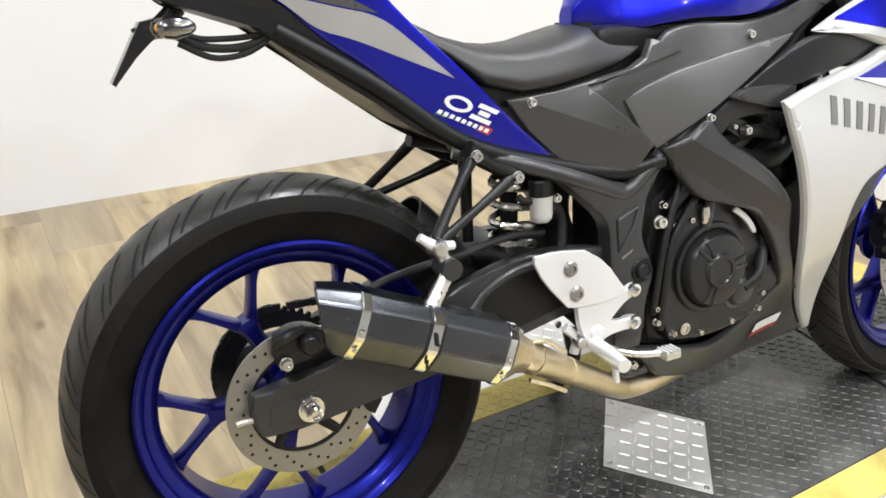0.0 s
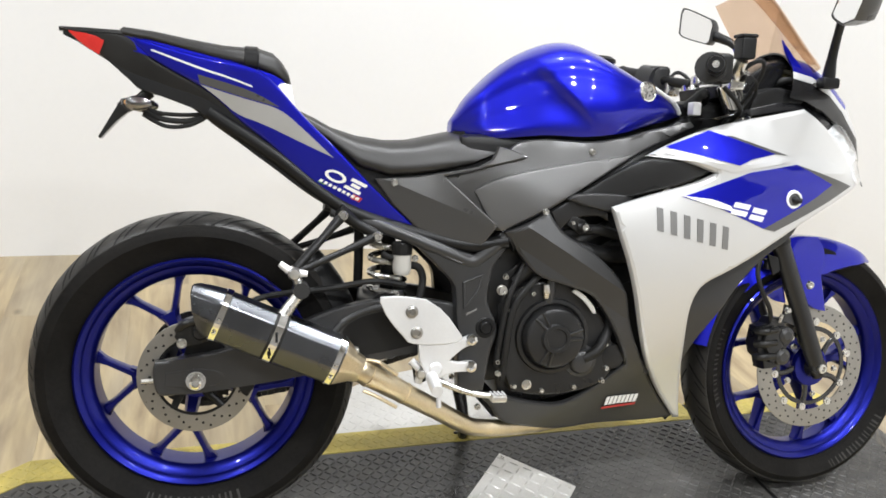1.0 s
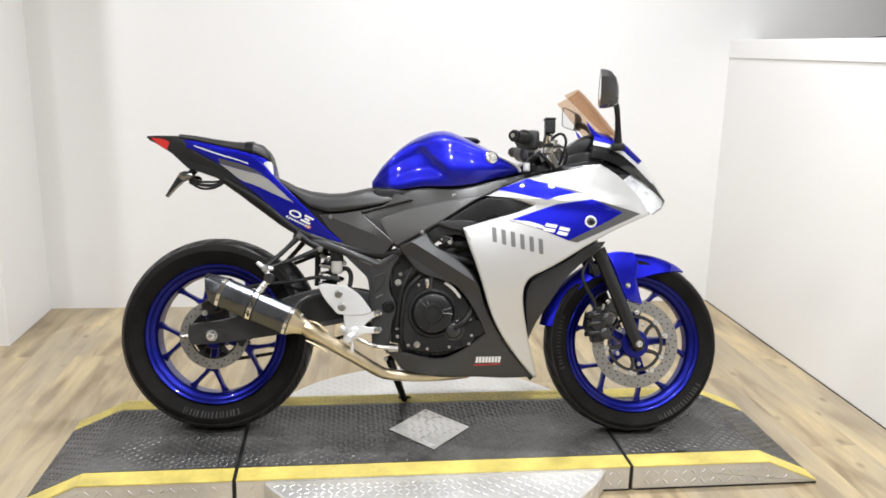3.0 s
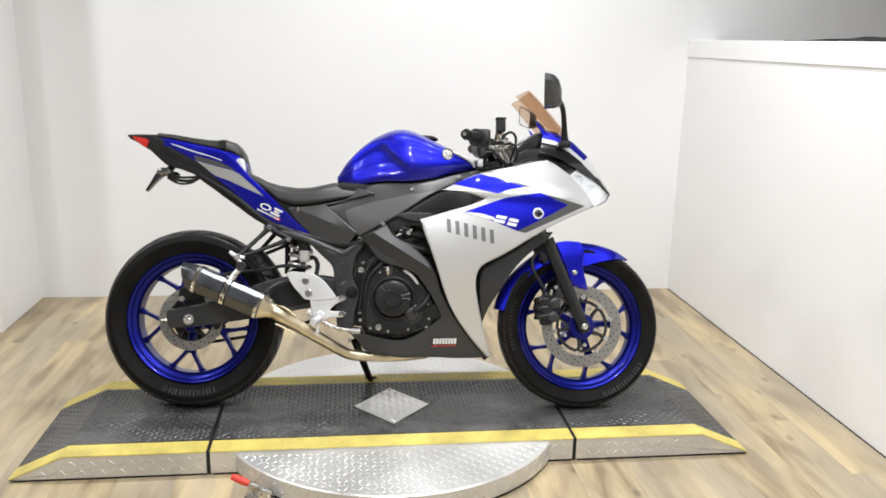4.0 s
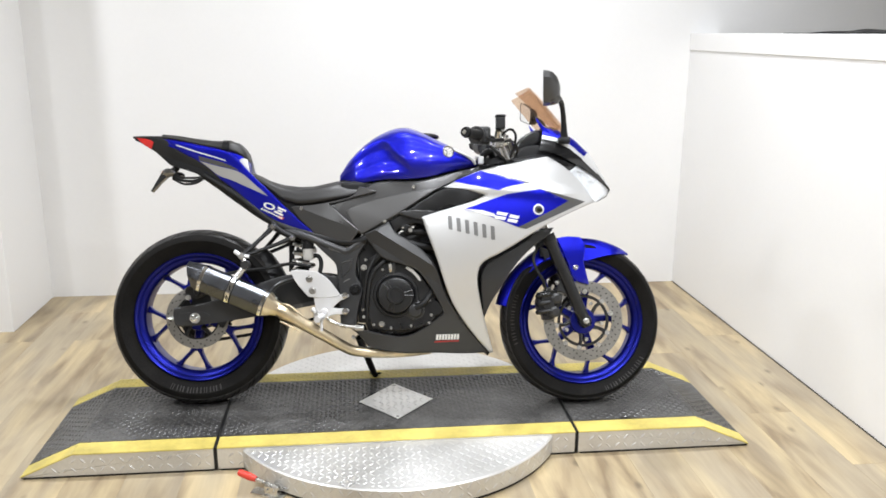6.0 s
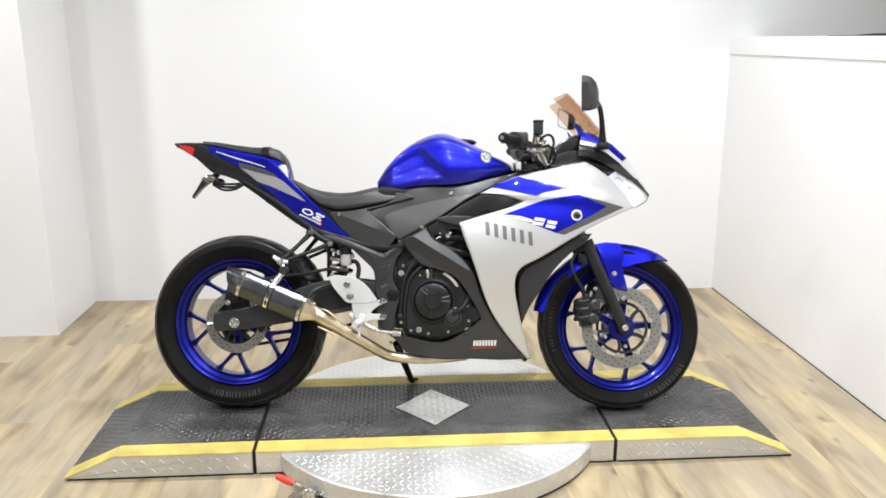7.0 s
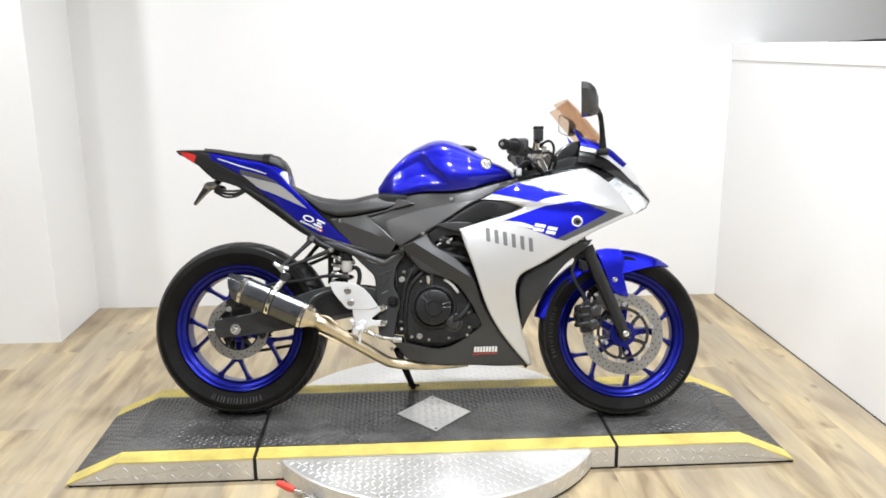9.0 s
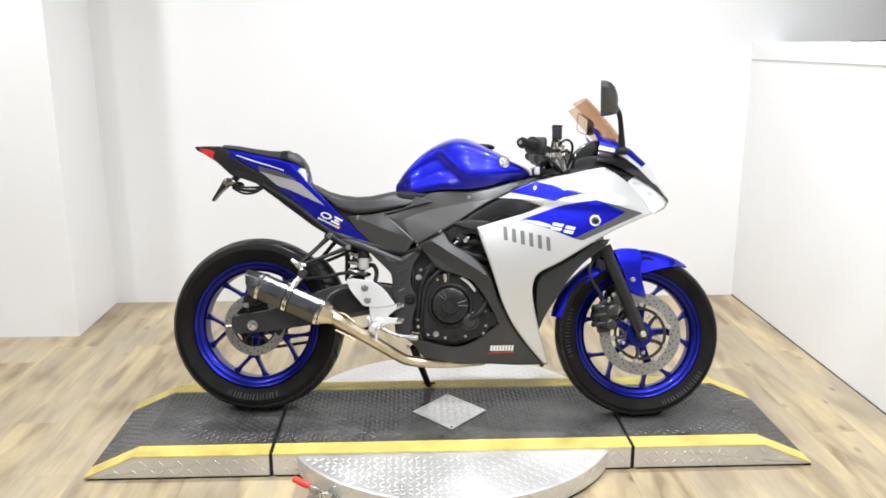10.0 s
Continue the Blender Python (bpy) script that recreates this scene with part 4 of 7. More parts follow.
for s in (-1, 1):
    y0, y1 = sorted((s * 0.098, s * 0.128))
    swing = part("swingarm", plate(arm_line, y0, y1, 0.006), M_GREY, bike, "dark grey pressed swingarm")
    part("arm_rib", tube([(.20, s * 0.1275, .335), (.263, s * 0.1285, .404), (.284, s * 0.1285, .425), (.336, s * 0.1285, .447), (.42, s * 0.1285, .455)], 0.0065, 10, 5), M_FRAME, swing)
    # recess not cut: a thin black plate paints its shade on the arm
    part("arm_pocket_shade", plate([(.272, .400), (.290, .421), (.338, .440), (.42, .447), (.47, .43), (.46, .385), (.38, .362), (.27, .345)], s * 0.1275, s * 0.1287, 0.0004), M_BLACK, swing)
    part("adjuster_plate", plate([(-.058, .300), (.02, .296), (.046, .304), (.052, .316), (.040, .330), (.0, .334), (-.054, .326)], s * 0.1270, s * 0.1296, 0.0012), M_GREY, swing)
    part("adjuster_bolt", tube([(-.10, s * 0.112, .306), (-.070, s * 0.112, .308)], 0.005, 10, 1), M_STEEL, swing)
    part("axle_nut", lathe([(0, s * 0.152), (0.006, s * 0.152), (0.007, s * 0.158), (0.011, s * 0.156), (0.0115, s * 0.142), (0.015, s * 0.142), (0.0155, s * 0.136), (0.0185, s * 0.136), (0.0185, s * 0.128)], (REAR[0], 0, REAR[2]), 24), M_CHROME, swing, "bright axle nut and washer")
part("axle", tube([(0, -0.15, REAR[2]), (0, 0.15, REAR[2])], 0.011, 16, 1), M_STEEL, bike)
part("swingarm_bridge", tube([(.36, -0.11, .44), (.35, 0, .44), (.36, 0.11, .44)], 0.035, 16, 3), M_BLACK, bike)
caliper = part("rear_caliper", plate([(-.040, .392), (-.034, .418), (-.010, .430), (.022, .424), (.040, .406), (.030, .386), (.0, .378), (-.026, .374)], -0.120, -0.080, 0.006), M_ENGINE, bike, "dark rear brake caliper above the disc")
part("piston_boss", lathe([(0, -0.142), (0.011, -0.141), (0.014, -0.136), (0.0155, -0.120), (0.016, -0.11)], (.008, 0, .404), 24), M_ENGINE, caliper)
part("caliper_bridge", tube([(-.034, -0.112, .404), (-.022, -0.124, .418), (.004, -0.124, .426)], 0.007, 10, 4), M_ENGINE, caliper)
part("caliper_pin", bolt(-0.026, -0.128, 0.382, 0.008, 0.008), M_STEEL, caliper)
part("pin_boot", tube([(-.026, -0.125, .382), (-.026, -0.100, .382)], 0.010, 14, 1), M_DARKGAP, caliper)
part("caliper_bracket", plate([(-.03, .335), (-.01, .40), (.04, .405), (.05, .37), (.04, .32)], -0.098, -0.090, 0.002), M_BLACK, bike)
part("brake_hose", tube([(.06, -0.125, .42), (.10, -0.12, .46), (.16, -0.115, .475), (.25, -0.115, .485), (.33, -0.12, .50), (.40, -0.10, .49)], 0.006, 8, 5), M_DARKGAP, bike, "black brake hose")
part("hose_bracket", plate([(.075, .303), (.10, .312), (.108, .295), (.095, .275), (.082, .283)], -0.126, -0.118, 0.001), M_BLACK, bike)

# hugger over the rear tyre
secs = []
for k in range(14):
    a = radians(8 + 40 * k / 13)
    r = 0.335
    w = 0.062 - 0.02 * (k / 13) ** 2
    secs.append([(REAR[0] + (r - 0.045 * abs(u) ** 3) * math.cos(a), u * w * 1.15, REAR[2] + (r - 0.045 * abs(u) ** 3) * math.sin(a)) for u in np.linspace(-1, 1, 9)] +
                [(REAR[0] + (r - 0.004 - 0.045 * abs(u) ** 3) * math.cos(a), u * w * 1.1, REAR[2] + (r - 0.004 - 0.045 * abs(u) ** 3) * math.sin(a)) for u in np.linspace(1, -1, 9)])
part("rear_hugger", loft(secs), M_BLACK, bike, "black plastic inner mudguard")

# ---- shock absorber
part("shock_body", tube([(.375, -0.02, .60), (.370, -0.025, .36)], [0.015, 0.015], 16, 1), M_BLACK, bike)
spring = [(.372 - 0.004 * s + 0.036 * math.cos(s * 2 * math.pi * 5), 0.036 * math.sin(s * 2 * math.pi * 5) - 0.045, .585 - 0.150 * s) for s in np.linspace(0, 1, 110)]
part("coil_spring", tube(spring, 0.0064, 8, 1), M_STEEL, bike, "bright coil spring of the shock absorber")
part("shock_collar", lathe([(0.0, -0.03), (0.045, -0.028), (0.047, 0.0), (0.0, 0.0)], (0, 0, 0), 32), M_STEEL, bike, "", Matrix.Translation((.368, -0.038, .41)) @ Matrix.Rotation(radians(90), 4, "X"))
part("battery_tray", box(.30, .52, -0.085, 0.085, .61, .70, 0.02), M_BLACK, bike)

# ---- rear brake reservoir and its hose
res = part("brake_fluid_reservoir", turned([(0, 0), (.013, 0), (.017, .005), (.0185, .012), (.0185, .040), (0, .042)], (.391, -0.113, .512), 32), M_RESERVOIR, bike, "milky white brake fluid reservoir")
part("reservoir_cap", turned([(0.0, 0.0), (.0205, 0.0), (.0205, .022), (.019, .025), (0, .026)], (.391, -0.113, .553), 10), M_BLACK, res, "ribbed black reservoir cap", None, 20)
part("reservoir_spout", tube([(.374, -0.113, .546), (.360, -0.112, .549), (.352, -0.110, .556)], 0.006, 10, 3), M_DARKGAP, res)
part("reservoir_bolt", bolt(.416, -0.122, .546, 0.006, 0.005), M_STEEL, res)
part("reservoir_hose", tube([(.40, -0.10, .530), (.425, -0.10, .527), (.436, -0.10, .505), (.432, -0.105, .47), (.42, -0.11, .44)], 0.008, 10, 6), M_DARKGAP, bike)

# ---- frame
FRAME_LINE = [(0.40, 0.596), (0.451, 0.583), (0.494, 0.567), (0.532, 0.556), (0.558, 0.575), (0.592, 0.609), (0.62, 0.60), (0.607, 0.586), (0.581, 0.548), (0.57, 0.532), (0.566, 0.506), (0.561, 0.479), (0.565, 0.452), (0.579, 0.428), (0.587, 0.406), (0.583, 0.384), (0.575, 0.366), (0.569, 0.333), (0.562, 0.278), (0.509, 0.278), (0.505, 0.345), (0.505, 0.399), (0.498, 0.432), (0.497, 0.469), (0.492, 0.501), (0.463, 0.528), (0.431, 0.558), (0.410, 0.578)]
for s in (-1, 1):
    fr = part("frame_plate", shell(FRAME_LINE, lambda x, z: 0.150 - 0.25 * max(0, .45 - x), s, 0, 0.03, 0.006, 0.02), M_FRAME, bike, "dark grey frame side plate")
    part("frame_beam", tube([(.25, s * 0.098, .634), (.30, s * 0.108, .622), (.35, s * 0.122, .607), (.40, s * 0.133, .590), (.45, s * 0.142, .571), (.50, s * 0.142, .552), (.53, s * 0.142, .543), (.565, s * 0.142, .566), (.61, s * 0.142, .604)], [0.010, 0.0115, 0.0125, 0.0125, 0.0130, 0.0130, 0.0130, 0.0135, 0.014], 14, 5), M_FRAME, fr)
    for corners in (((.454, .567), (.517, .549), (.505, .541), (.473, .553)), ((.511, .502), (.549, .517), (.541, .485), (.514, .451))):
        pocket = [(x, s * (0.1508 - 0.25 * max(0, .45 - x)), z) for x, z in corners]
        part("pocket_rim", tube(pocket + pocket[:1], 0.0030, 8, 1), M_FRAME, fr)
        part("pocket", shell(corners, lambda x, z: 0.1506 - 0.25 * max(0, .45 - x), s, 0, 0.001, 0, 0.05, 0), M_GREY, fr)
    part("casting_mark", shell([(.519, .435), (.540, .446), (.541, .450), (.520, .440)], lambda x, z: 0.1512, s, 0, 0.001, 0, 0.05, 0), M_DECAL, fr)
    part("pivot_cap", lathe([(0, s * 0.158), (0.010, s * 0.158), (0.011, s * 0.160), (0.013, s * 0.158), (0.014, s * 0.153), (0.019, s * 0.153), (0.021, s * 0.151), (0.021, s * 0.14)], (.560, 0, .410), 28), M_BLACK, fr, "black pivot bolt cap")
    rail = [(.60, s * 0.145, .585), (.52, s * 0.135, .575), (.40, s * 0.118, .600), (.27, s * 0.105, .645), (.14, s * 0.085, .740), (.02, s * 0.06, .815)]
    part("subframe_tube", tube(rail, 0.014, 14, 5), M_BLACK, bike)
    part("main_tube", tube([(.60, s * 0.138, .585), (.75, s * 0.130, .67), (.92, s * 0.10, .78), (1.06, s * 0.04, .86)], 0.024, 16, 4), M_BLACK, bike)
    part("down_tube", tube([(.68, s * 0.145, .60), (.80, s * 0.15, .56), (.90, s * 0.12, .58), (1.04, s * 0.04, .74)], 0.018, 14, 4), M_BLACK, bike)
    # pillion peg stays with their bright clamp
    stay = part("pillion_stay", add_tube(tube([(.272, s * 0.128, .632), (.235, s * 0.150, .592), (.180, s * 0.186, .534)], [0.011, 0.0075, 0.0085], 12, 4), [(.340, s * 0.126, .592), (.270, s * 0.152, .562), (.182, s * 0.188, .528)], [0.010, 0.0065, 0.0075], 12, 4), M_BLACK, bike, "black forked pillion footrest stay")
    part("stay_web", tube([(.262, s * 0.126, .640), (.300, s * 0.124, .612), (.346, s * 0.124, .590)], [0.014, 0.010, 0.012], 12, 3), M_BLACK, stay)
    part("stay_bolt", bolt(.270, s * 0.142, .630, 0.008, 0.006, s), M_STEEL, stay)
    part("stay_bolt", bolt(.338, s * 0.140, .591, 0.008, 0.006, s), M_STEEL, stay)
    part("peg_clamp", lathe([(0, s * 0.018), (0.009, s * 0.017), (0.0115, s * 0.012), (0.0125, -s * 0.012), (0, -s * 0.014)], (.176, s * 0.196, .527), 20), M_STEEL, stay, "bright peg clamp")
    part("peg_pin", tube([(.150, s * 0.198, .545), (.172, s * 0.200, .530), (.20, s * 0.198, .526)], [0.006, 0.008, 0.006], 10, 3), M_ALU, stay)

part("stay_strut", tube([(.318, 0.02, .62), (.318, 0.02, .54), (.318, 0.02, .47)], [0.012, 0.010, 0.010], 10, 4), M_BLACK, bike)

# ---- tail
TAIL_DARK = [(-0.246, 0.957), (-0.191, 0.955), (-0.136, 0.951), (-0.112, 0.94), (-0.096, 0.915), (-0.035, 0.882), (0.004, 0.863), (0.037, 0.84), (0.058, 0.818), (0.08, 0.797), (0.12, 0.77), (0.17, 0.726), (0.214, 0.677), (0.268, 0.636), (0.244, 0.643), (0.192, 0.675), (0.127, 0.724), (0.071, 0.763), (0.026, 0.793), (-0.006, 0.819), (-0.038, 0.836), (-0.081, 0.845), (-0.108, 0.851), (-0.125, 0.87), (-0.151, 0.895), (-0.187, 0.916), (-0.218, 0.935)]
TAIL_BLUE = [(-0.12, 0.948), (-0.034, 0.924), (0.03, 0.911), (0.086, 0.904), (0.117, 0.892), (0.142, 0.872), (0.193, 0.815), (0.251, 0.762), (0.313, 0.7), (0.364, 0.652), (0.409, 0.615), (0.413, 0.605), (0.385, 0.607), (0.325, 0.624), (0.268, 0.636), (0.214, 0.677), (0.17, 0.726), (0.12, 0.77), (0.08, 0.797), (0.058, 0.818), (0.037, 0.84), (0.004, 0.863), (-0.035, 0.882), (-0.096, 0.915)]
TAIL_STRIPE = [(0.004, 0.865), (0.093, 0.84), (0.15, 0.827), (0.194, 0.79), (0.25, 0.739), (0.179, 0.77), (0.115, 0.799), (0.071, 0.812), (0.037, 0.842)]
TAIL_LINE = [(-0.083, 0.925), (-0.040, 0.911), (0.009, 0.8945), (0.055, 0.882), (0.099, 0.8665), (0.099, 0.8635), (0.055, 0.8785), (0.009, 0.8905), (-0.040, 0.907), (-0.083, 0.922)]
TAIL_GREY = [(0.0, 0.883), (0.099, 0.858), (0.15, 0.829), (0.093, 0.842), (0.004, 0.867)]
TAIL_INSERT = [(0.13, 0.869), (0.150, 0.879), (0.171, 0.873), (0.178, 0.840), (0.181, 0.822), (0.176, 0.812)]
for s in (-1, 1):
    part("tail_cover", shell(TAIL_DARK, W_TAIL, s, -0.004, 0.006, 0.007), M_UNDER, bike, "black plastic lower tail cover")
    tail = part("tail_panel", shell(TAIL_BLUE, W_TAIL, s, 0.0, 0.004, 0.006, 0.014), M_BLUE, bike, "blue painted tail side panel")
    part("silver_stripe", shell(TAIL_STRIPE, W_TAIL, s, 0.0015, 0.002, 0.0, 0.010), M_STRIPE, tail)
    part("white_line", shell(TAIL_LINE, W_TAIL, s, 0.0015, 0.002, 0.0, 0.010), M_WHITE, tail)
    part("grey_band", shell(TAIL_GREY, W_TAIL, s, 0.0015, 0.002, 0.0, 0.010), M_KNEE, tail)
    # blue insert given silver, so its pale reflection sits in the colour
    part("seat_hump_insert", shell(TAIL_INSERT, lambda x, z: 0.082 - 0.3 * max(0, z - 0.83), s, 0, 0.004, 0.004), M_SILVER, bike, "trim piece between the seats, silver in place of its pale reflection")
    part("tail_lamp", shell([(-0.230, 0.952), (-0.184, 0.946), (-0.166, 0.936), (-0.176, 0.911), (-0.205, 0.927)], W_TAIL, s, 0.0015, 0.006, 0.003, 0.03, 1), M_RED, bike, "red tail lamp lens")
    # maker's sticker on the tail, drawn as plain shapes
    along = Vector((0.316 - 0.24, 0.686 - 0.722)).normalized()
    up = Vector((-along.y, along.x))

    def slab(u0, u1, v0, v1, lean=0.25):
        o = Vector((0.232, 0.700))
        return [tuple(o + along * (u + lean * v) + up * v) for u, v in ((u0, v0), (u1, v0), (u1, v1), (u0, v1))]

    o2 = Vector((0.232, 0.700)) + along * 0.020 + up * 0.013
    ell = [(math.cos(q), math.sin(q)) for q in np.linspace(0, 2 * math.pi, 33)]
    for k in range(32):
        quad = [tuple(o2 + along * (ell[j][0] * w + 0.25 * ell[j][1] * h) + up * (ell[j][1] * h)) for j, w, h in ((k, 0.021, 0.0110), (k + 1, 0.021, 0.0110), (k + 1, 0.0145, 0.0065), (k, 0.0145, 0.0065))]
        part("sticker_shape", shell(quad, W_TAIL, s, 0.0022, 0.0012, 0, 0.015, 0), M_WHITE, tail)
    for u0, u1, v0, v1 in ((0.044, 0.076, 0.019, 0.0255), (0.042, 0.076, 0.001, 0.0075), (0.050, 0.068, 0.010, 0.0165)):
        part("sticker_shape", shell(slab(u0, u1, v0, v1), W_TAIL, s, 0.0022, 0.0012, 0, 0.015, 0), M_WHITE, tail)
    part("sticker_flag", shell(slab(-0.003, 0.012, -0.0115, -0.0085), W_TAIL, s, 0.0016, 0.0012, 0, 0.012, 0), M_GREENDECAL, tail)
    part("sticker_flag", shell(slab(0.066, 0.086, -0.0115, -0.0015), W_TAIL, s, 0.0016, 0.0012, 0, 0.012, 0), M_REDDECAL, tail)
    for k in range(9):
        part("sticker_bar", shell(slab(-0.002 + 0.0096 * k, 0.0042 + 0.0096 * k, -0.0095, -0.0035), W_TAIL, s, 0.0024, 0.0010, 0, 0.015, 0), M_WHITE, tail)
    for x, z in ((.388, .6035), (.352, .612), (.30, .627)):
        part("clip", bolt(x, s * (W_TAIL(x, z) + 0.0005), z, 0.003, 0.002, s), M_STEEL, tail)

# inner tail box between the side covers
secs = []
for x, z0, z1 in ((-.24, .945, .953), (-.18, .918, .950), (-.11, .856, .942), (0.0, .818, .90), (.1, .742, .86), (.2, .672, .80), (.27, .64, .70), (.40, .62, .68)):
    w = max(0.01, W_TAIL(x, (z0 + z1) / 2) - 0.009)
    secs.append([(x, -w, z0), (x, w, z0), (x, w, z1), (x, -w, z1)])
part("undertail", loft(secs), M_BLACK, bike, "black plastic undertail")
part("tail_spine", loft([[(x, -w, z - 0.006), (x, w, z - 0.006), (x, w, z), (x, 0, z + 0.003), (x, -w, z)] for x, w, z in ((-.248, .006, .958), (-.20, .032, .958), (-.14, .05, .956), (-.10, .055, .945))]), M_GREY, bike)


def padded(stations, power=2.6, n=28):
    """A cushion: stations of (x, z low, z high, half width low, half width high)."""
    secs = []
    for x, z0, z1, w0, w1 in stations:
        ring = []
        for k in range(n):
            a = 2 * math.pi * k / n
            c, s = math.cos(a), math.sin(a)
            yy = math.copysign(abs(c) ** (2 / (power if s > 0 else 9)), c)
            zz = math.copysign(abs(s) ** (2 / power), s)
            t = (zz + 1) / 2
            ring.append((x, yy * (w0 + (w1 - w0) * t), z0 + (z1 - z0) * t))
        secs.append(ring)
    return loft(secs)


pillion = part("pillion_seat", padded([(-.140, .952, .962, .03, .025), (-.133, .948, .965, .06, .05), (-.08, .940, .960, .075, .062), (-.018, .925, .950, .085, .072), (.045, .910, .942, .092, .080), (.085, .902, .941, .095, .082), (.112, .896, .940, .093, .078), (.136, .889, .934, .088, .07), (.153, .881, .919, .080, .06), (.166, .873, .900, .069, .05), (.172, .868, .880, .055, .03)]), M_VINYL, bike, "black vinyl pillion seat")
rings = []
for x, grow in ((.083, 0.001), (.085, 0.0035), (.108, 0.0035), (.110, 0.001)):
    ring = []
    for k in range(40):
        a = 2 * math.pi * k / 40
        c, q = math.cos(a), math.sin(a)
        yy = math.copysign(abs(c) ** (2 / (2.6 if q > 0 else 9)), c)
        zz = math.copysign(abs(q) ** (2 / 2.6), q)
        t = (zz + 1) / 2
        z0, z1 = .899 - grow, .9405 + grow
        ring.append((x, yy * (.0935 + (.081 - .0935) * t + grow), z0 + (z1 - z0) * t))
    rings.append(ring)
part("seat_strap", loft(rings), M_BLACK, pillion, "black strap round the seat")
part("seat_base", loft([[(x, -w, z0), (x, w, z0), (x, w * 1.02, (z0 + z1) / 2), (x, w, z1), (x, -w, z1), (x, -w * 1.02, (z0 + z1) / 2)] for x, w, z0, z1 in ((-.13, .045, .925, .953), (-.03, .070, .895, .938), (.06, .083, .862, .922), (.098, .078, .848, .908), (.128, .074, .840, .900), (.150, .068, .828, .886), (.168, .058, .816, .868))]), M_BLUE, bike, "blue seat base under the pillion seat")
part("rider_seat", padded([(.180, .812, .826, .05, .04), (.186, .806, .828, .072, .058), (.22, .786, .813, .092, .070), (.25, .765, .797, .112, .085), (.30, .722, .783, .130, .10), (.36, .706, .776, .141, .108), (.41, .710, .779, .143, .11), (.452, .716, .789, .143, .105), (.49, .723, .798, .140, .09), (.53, .733, .792, .136, .08), (.56, .746, .785, .130, .07), (.585, .760, .778, .115, .06)], 2.8), M_VINYL, bike, "black vinyl rider seat")

part("seat_pan", loft([[(x, -w, z0), (x, w, z0), (x, w, z1), (x, -w, z1)] for x, w, z0, z1 in ((.20, .06, .70, .80), (.28, .095, .655, .755), (.40, .105, .63, .735), (.52, .105, .64, .745), (.60, .100, .66, .765))]), M_BLACK, bike)

# number plate bracket and the indicators
part("plate_hanger", tube([(-.09, 0, .85), (-.115, 0, .828), (-.145, 0, .815)], 0.012, 10, 3), M_BLACK, bike)
pl = part("number_plate", plate([(-.140, .834), (-.118, .838), (-.112, .824), (-.148, .792), (-.178, .758), (-.182, .762)], -0.016, 0.016, 0.0015, 0), M_GLOSS, bike, "narrow dark plate holder tongue")
for s in (-1, 1):
    ind = part("indicator", lathe([(0, 0.0), (0.008, 0.002), (0.016, 0.010), (0.018, 0.022), (0.014, 0.038), (0.006, 0.046), (0, 0.048)], (0, 0, 0), 24), M_SMOKE, bike, "small smoked bullet indicator", Matrix.Translation((-.128, s * 0.075, .825)) @ Matrix.Rotation(radians(-90), 4, "Z") @ Matrix.Scale(0.8, 4, (0, 0, 1)))
    part("indicator_lens", lathe([(0, -0.004), (0.009, -0.001), (0.013, 0.005), (0.0150, 0.009)], (0, 0, 0), 20), M_CLEAR, ind, "clear lens", Matrix.Translation((-.131, s * 0.075, .825)) @ Matrix.Rotation(radians(-90), 4, "Z") @ Matrix.Scale(0.8, 4, (0, 0, 1)))
    part("bulb", lathe([(0, 0.030), (0.004, 0.032), (0.006, 0.038), (0.004, 0.044), (0, 0.046)], (0, 0, 0), 14), M_AMBER, ind, "small amber bulb", Matrix.Translation((-.160, s * 0.075, .826)) @ Matrix.Rotation(radians(-90), 4, "Z"))
    part("indicator_stalk", tube([(-.105, s * 0.07, .823), (-.105, s * 0.02, .825)], 0.006, 8, 1), M_BLACK, ind)
part("plate_cable", tube([(-.10, -0.03, .815), (-.07, -0.035, .80), (-.03, -0.035, .796), (.005, -0.04, .803), (.02, -0.045, .812)], 0.0055, 8, 5), M_DARKGAP, bike)
part("plate_cable", tube([(-.11, -0.02, .835), (-.08, -0.03, .812), (-.04, -0.03, .808), (0, -0.035, .810), (.02, -0.04, .815)], 0.004, 8, 5), M_DARKGAP, bike)
part("plate_cable", tube([(-.10, -0.035, .806), (-.06, -0.04, .786), (-.02, -0.04, .788), (.01, -0.045, .802)], 0.004, 8, 5), M_DARKGAP, bike)

# ---- tank
TANK_TOP = [(.496, .826), (.510, .850), (.536, .880), (.586, .932), (.636, .966), (.697, .992), (.742, .995), (.798, .974), (.859, .943), (.91, .918), (.95, .898), (.98, .877), (.994, .858)]
TANK_LOW = [(.496, .798), (.526, .795), (.577, .786), (.618, .793), (.678, .800), (.729, .797), (.779, .800), (.84, .810), (.91, .830), (.961, .843), (.994, .852)]
TANK_W = [(.496, .042), (.51, .062), (.54, .088), (.60, .122), (.66, .148), (.74, .168), (.82, .165), (.90, .140), (.95, .115), (.98, .085), (.994, .05)]
TANK_CROWN = [(.496, .035), (.54, .06), (.60, .085), (.70, .10), (.80, .10), (.90, .08), (.98, .05), (.994, .03)]


def smooth_table(tab, x):
    """Value at x through a table, rounded at its joints."""
    weights = [(k * 0.007, math.exp(-(k / 4.0) ** 2)) for k in range(-8, 9)]
    return sum(lerp(tab, x + d) * w for d, w in weights) / sum(w for d, w in weights)


def knee(d):
    """Depth of the knee hollow at d behind the crease: quick at the edge, then easing out."""
    return (1 - math.exp(-d / 0.022)) * smooth(0, 0.008, d) if d > 0 else 0.0


secs = []
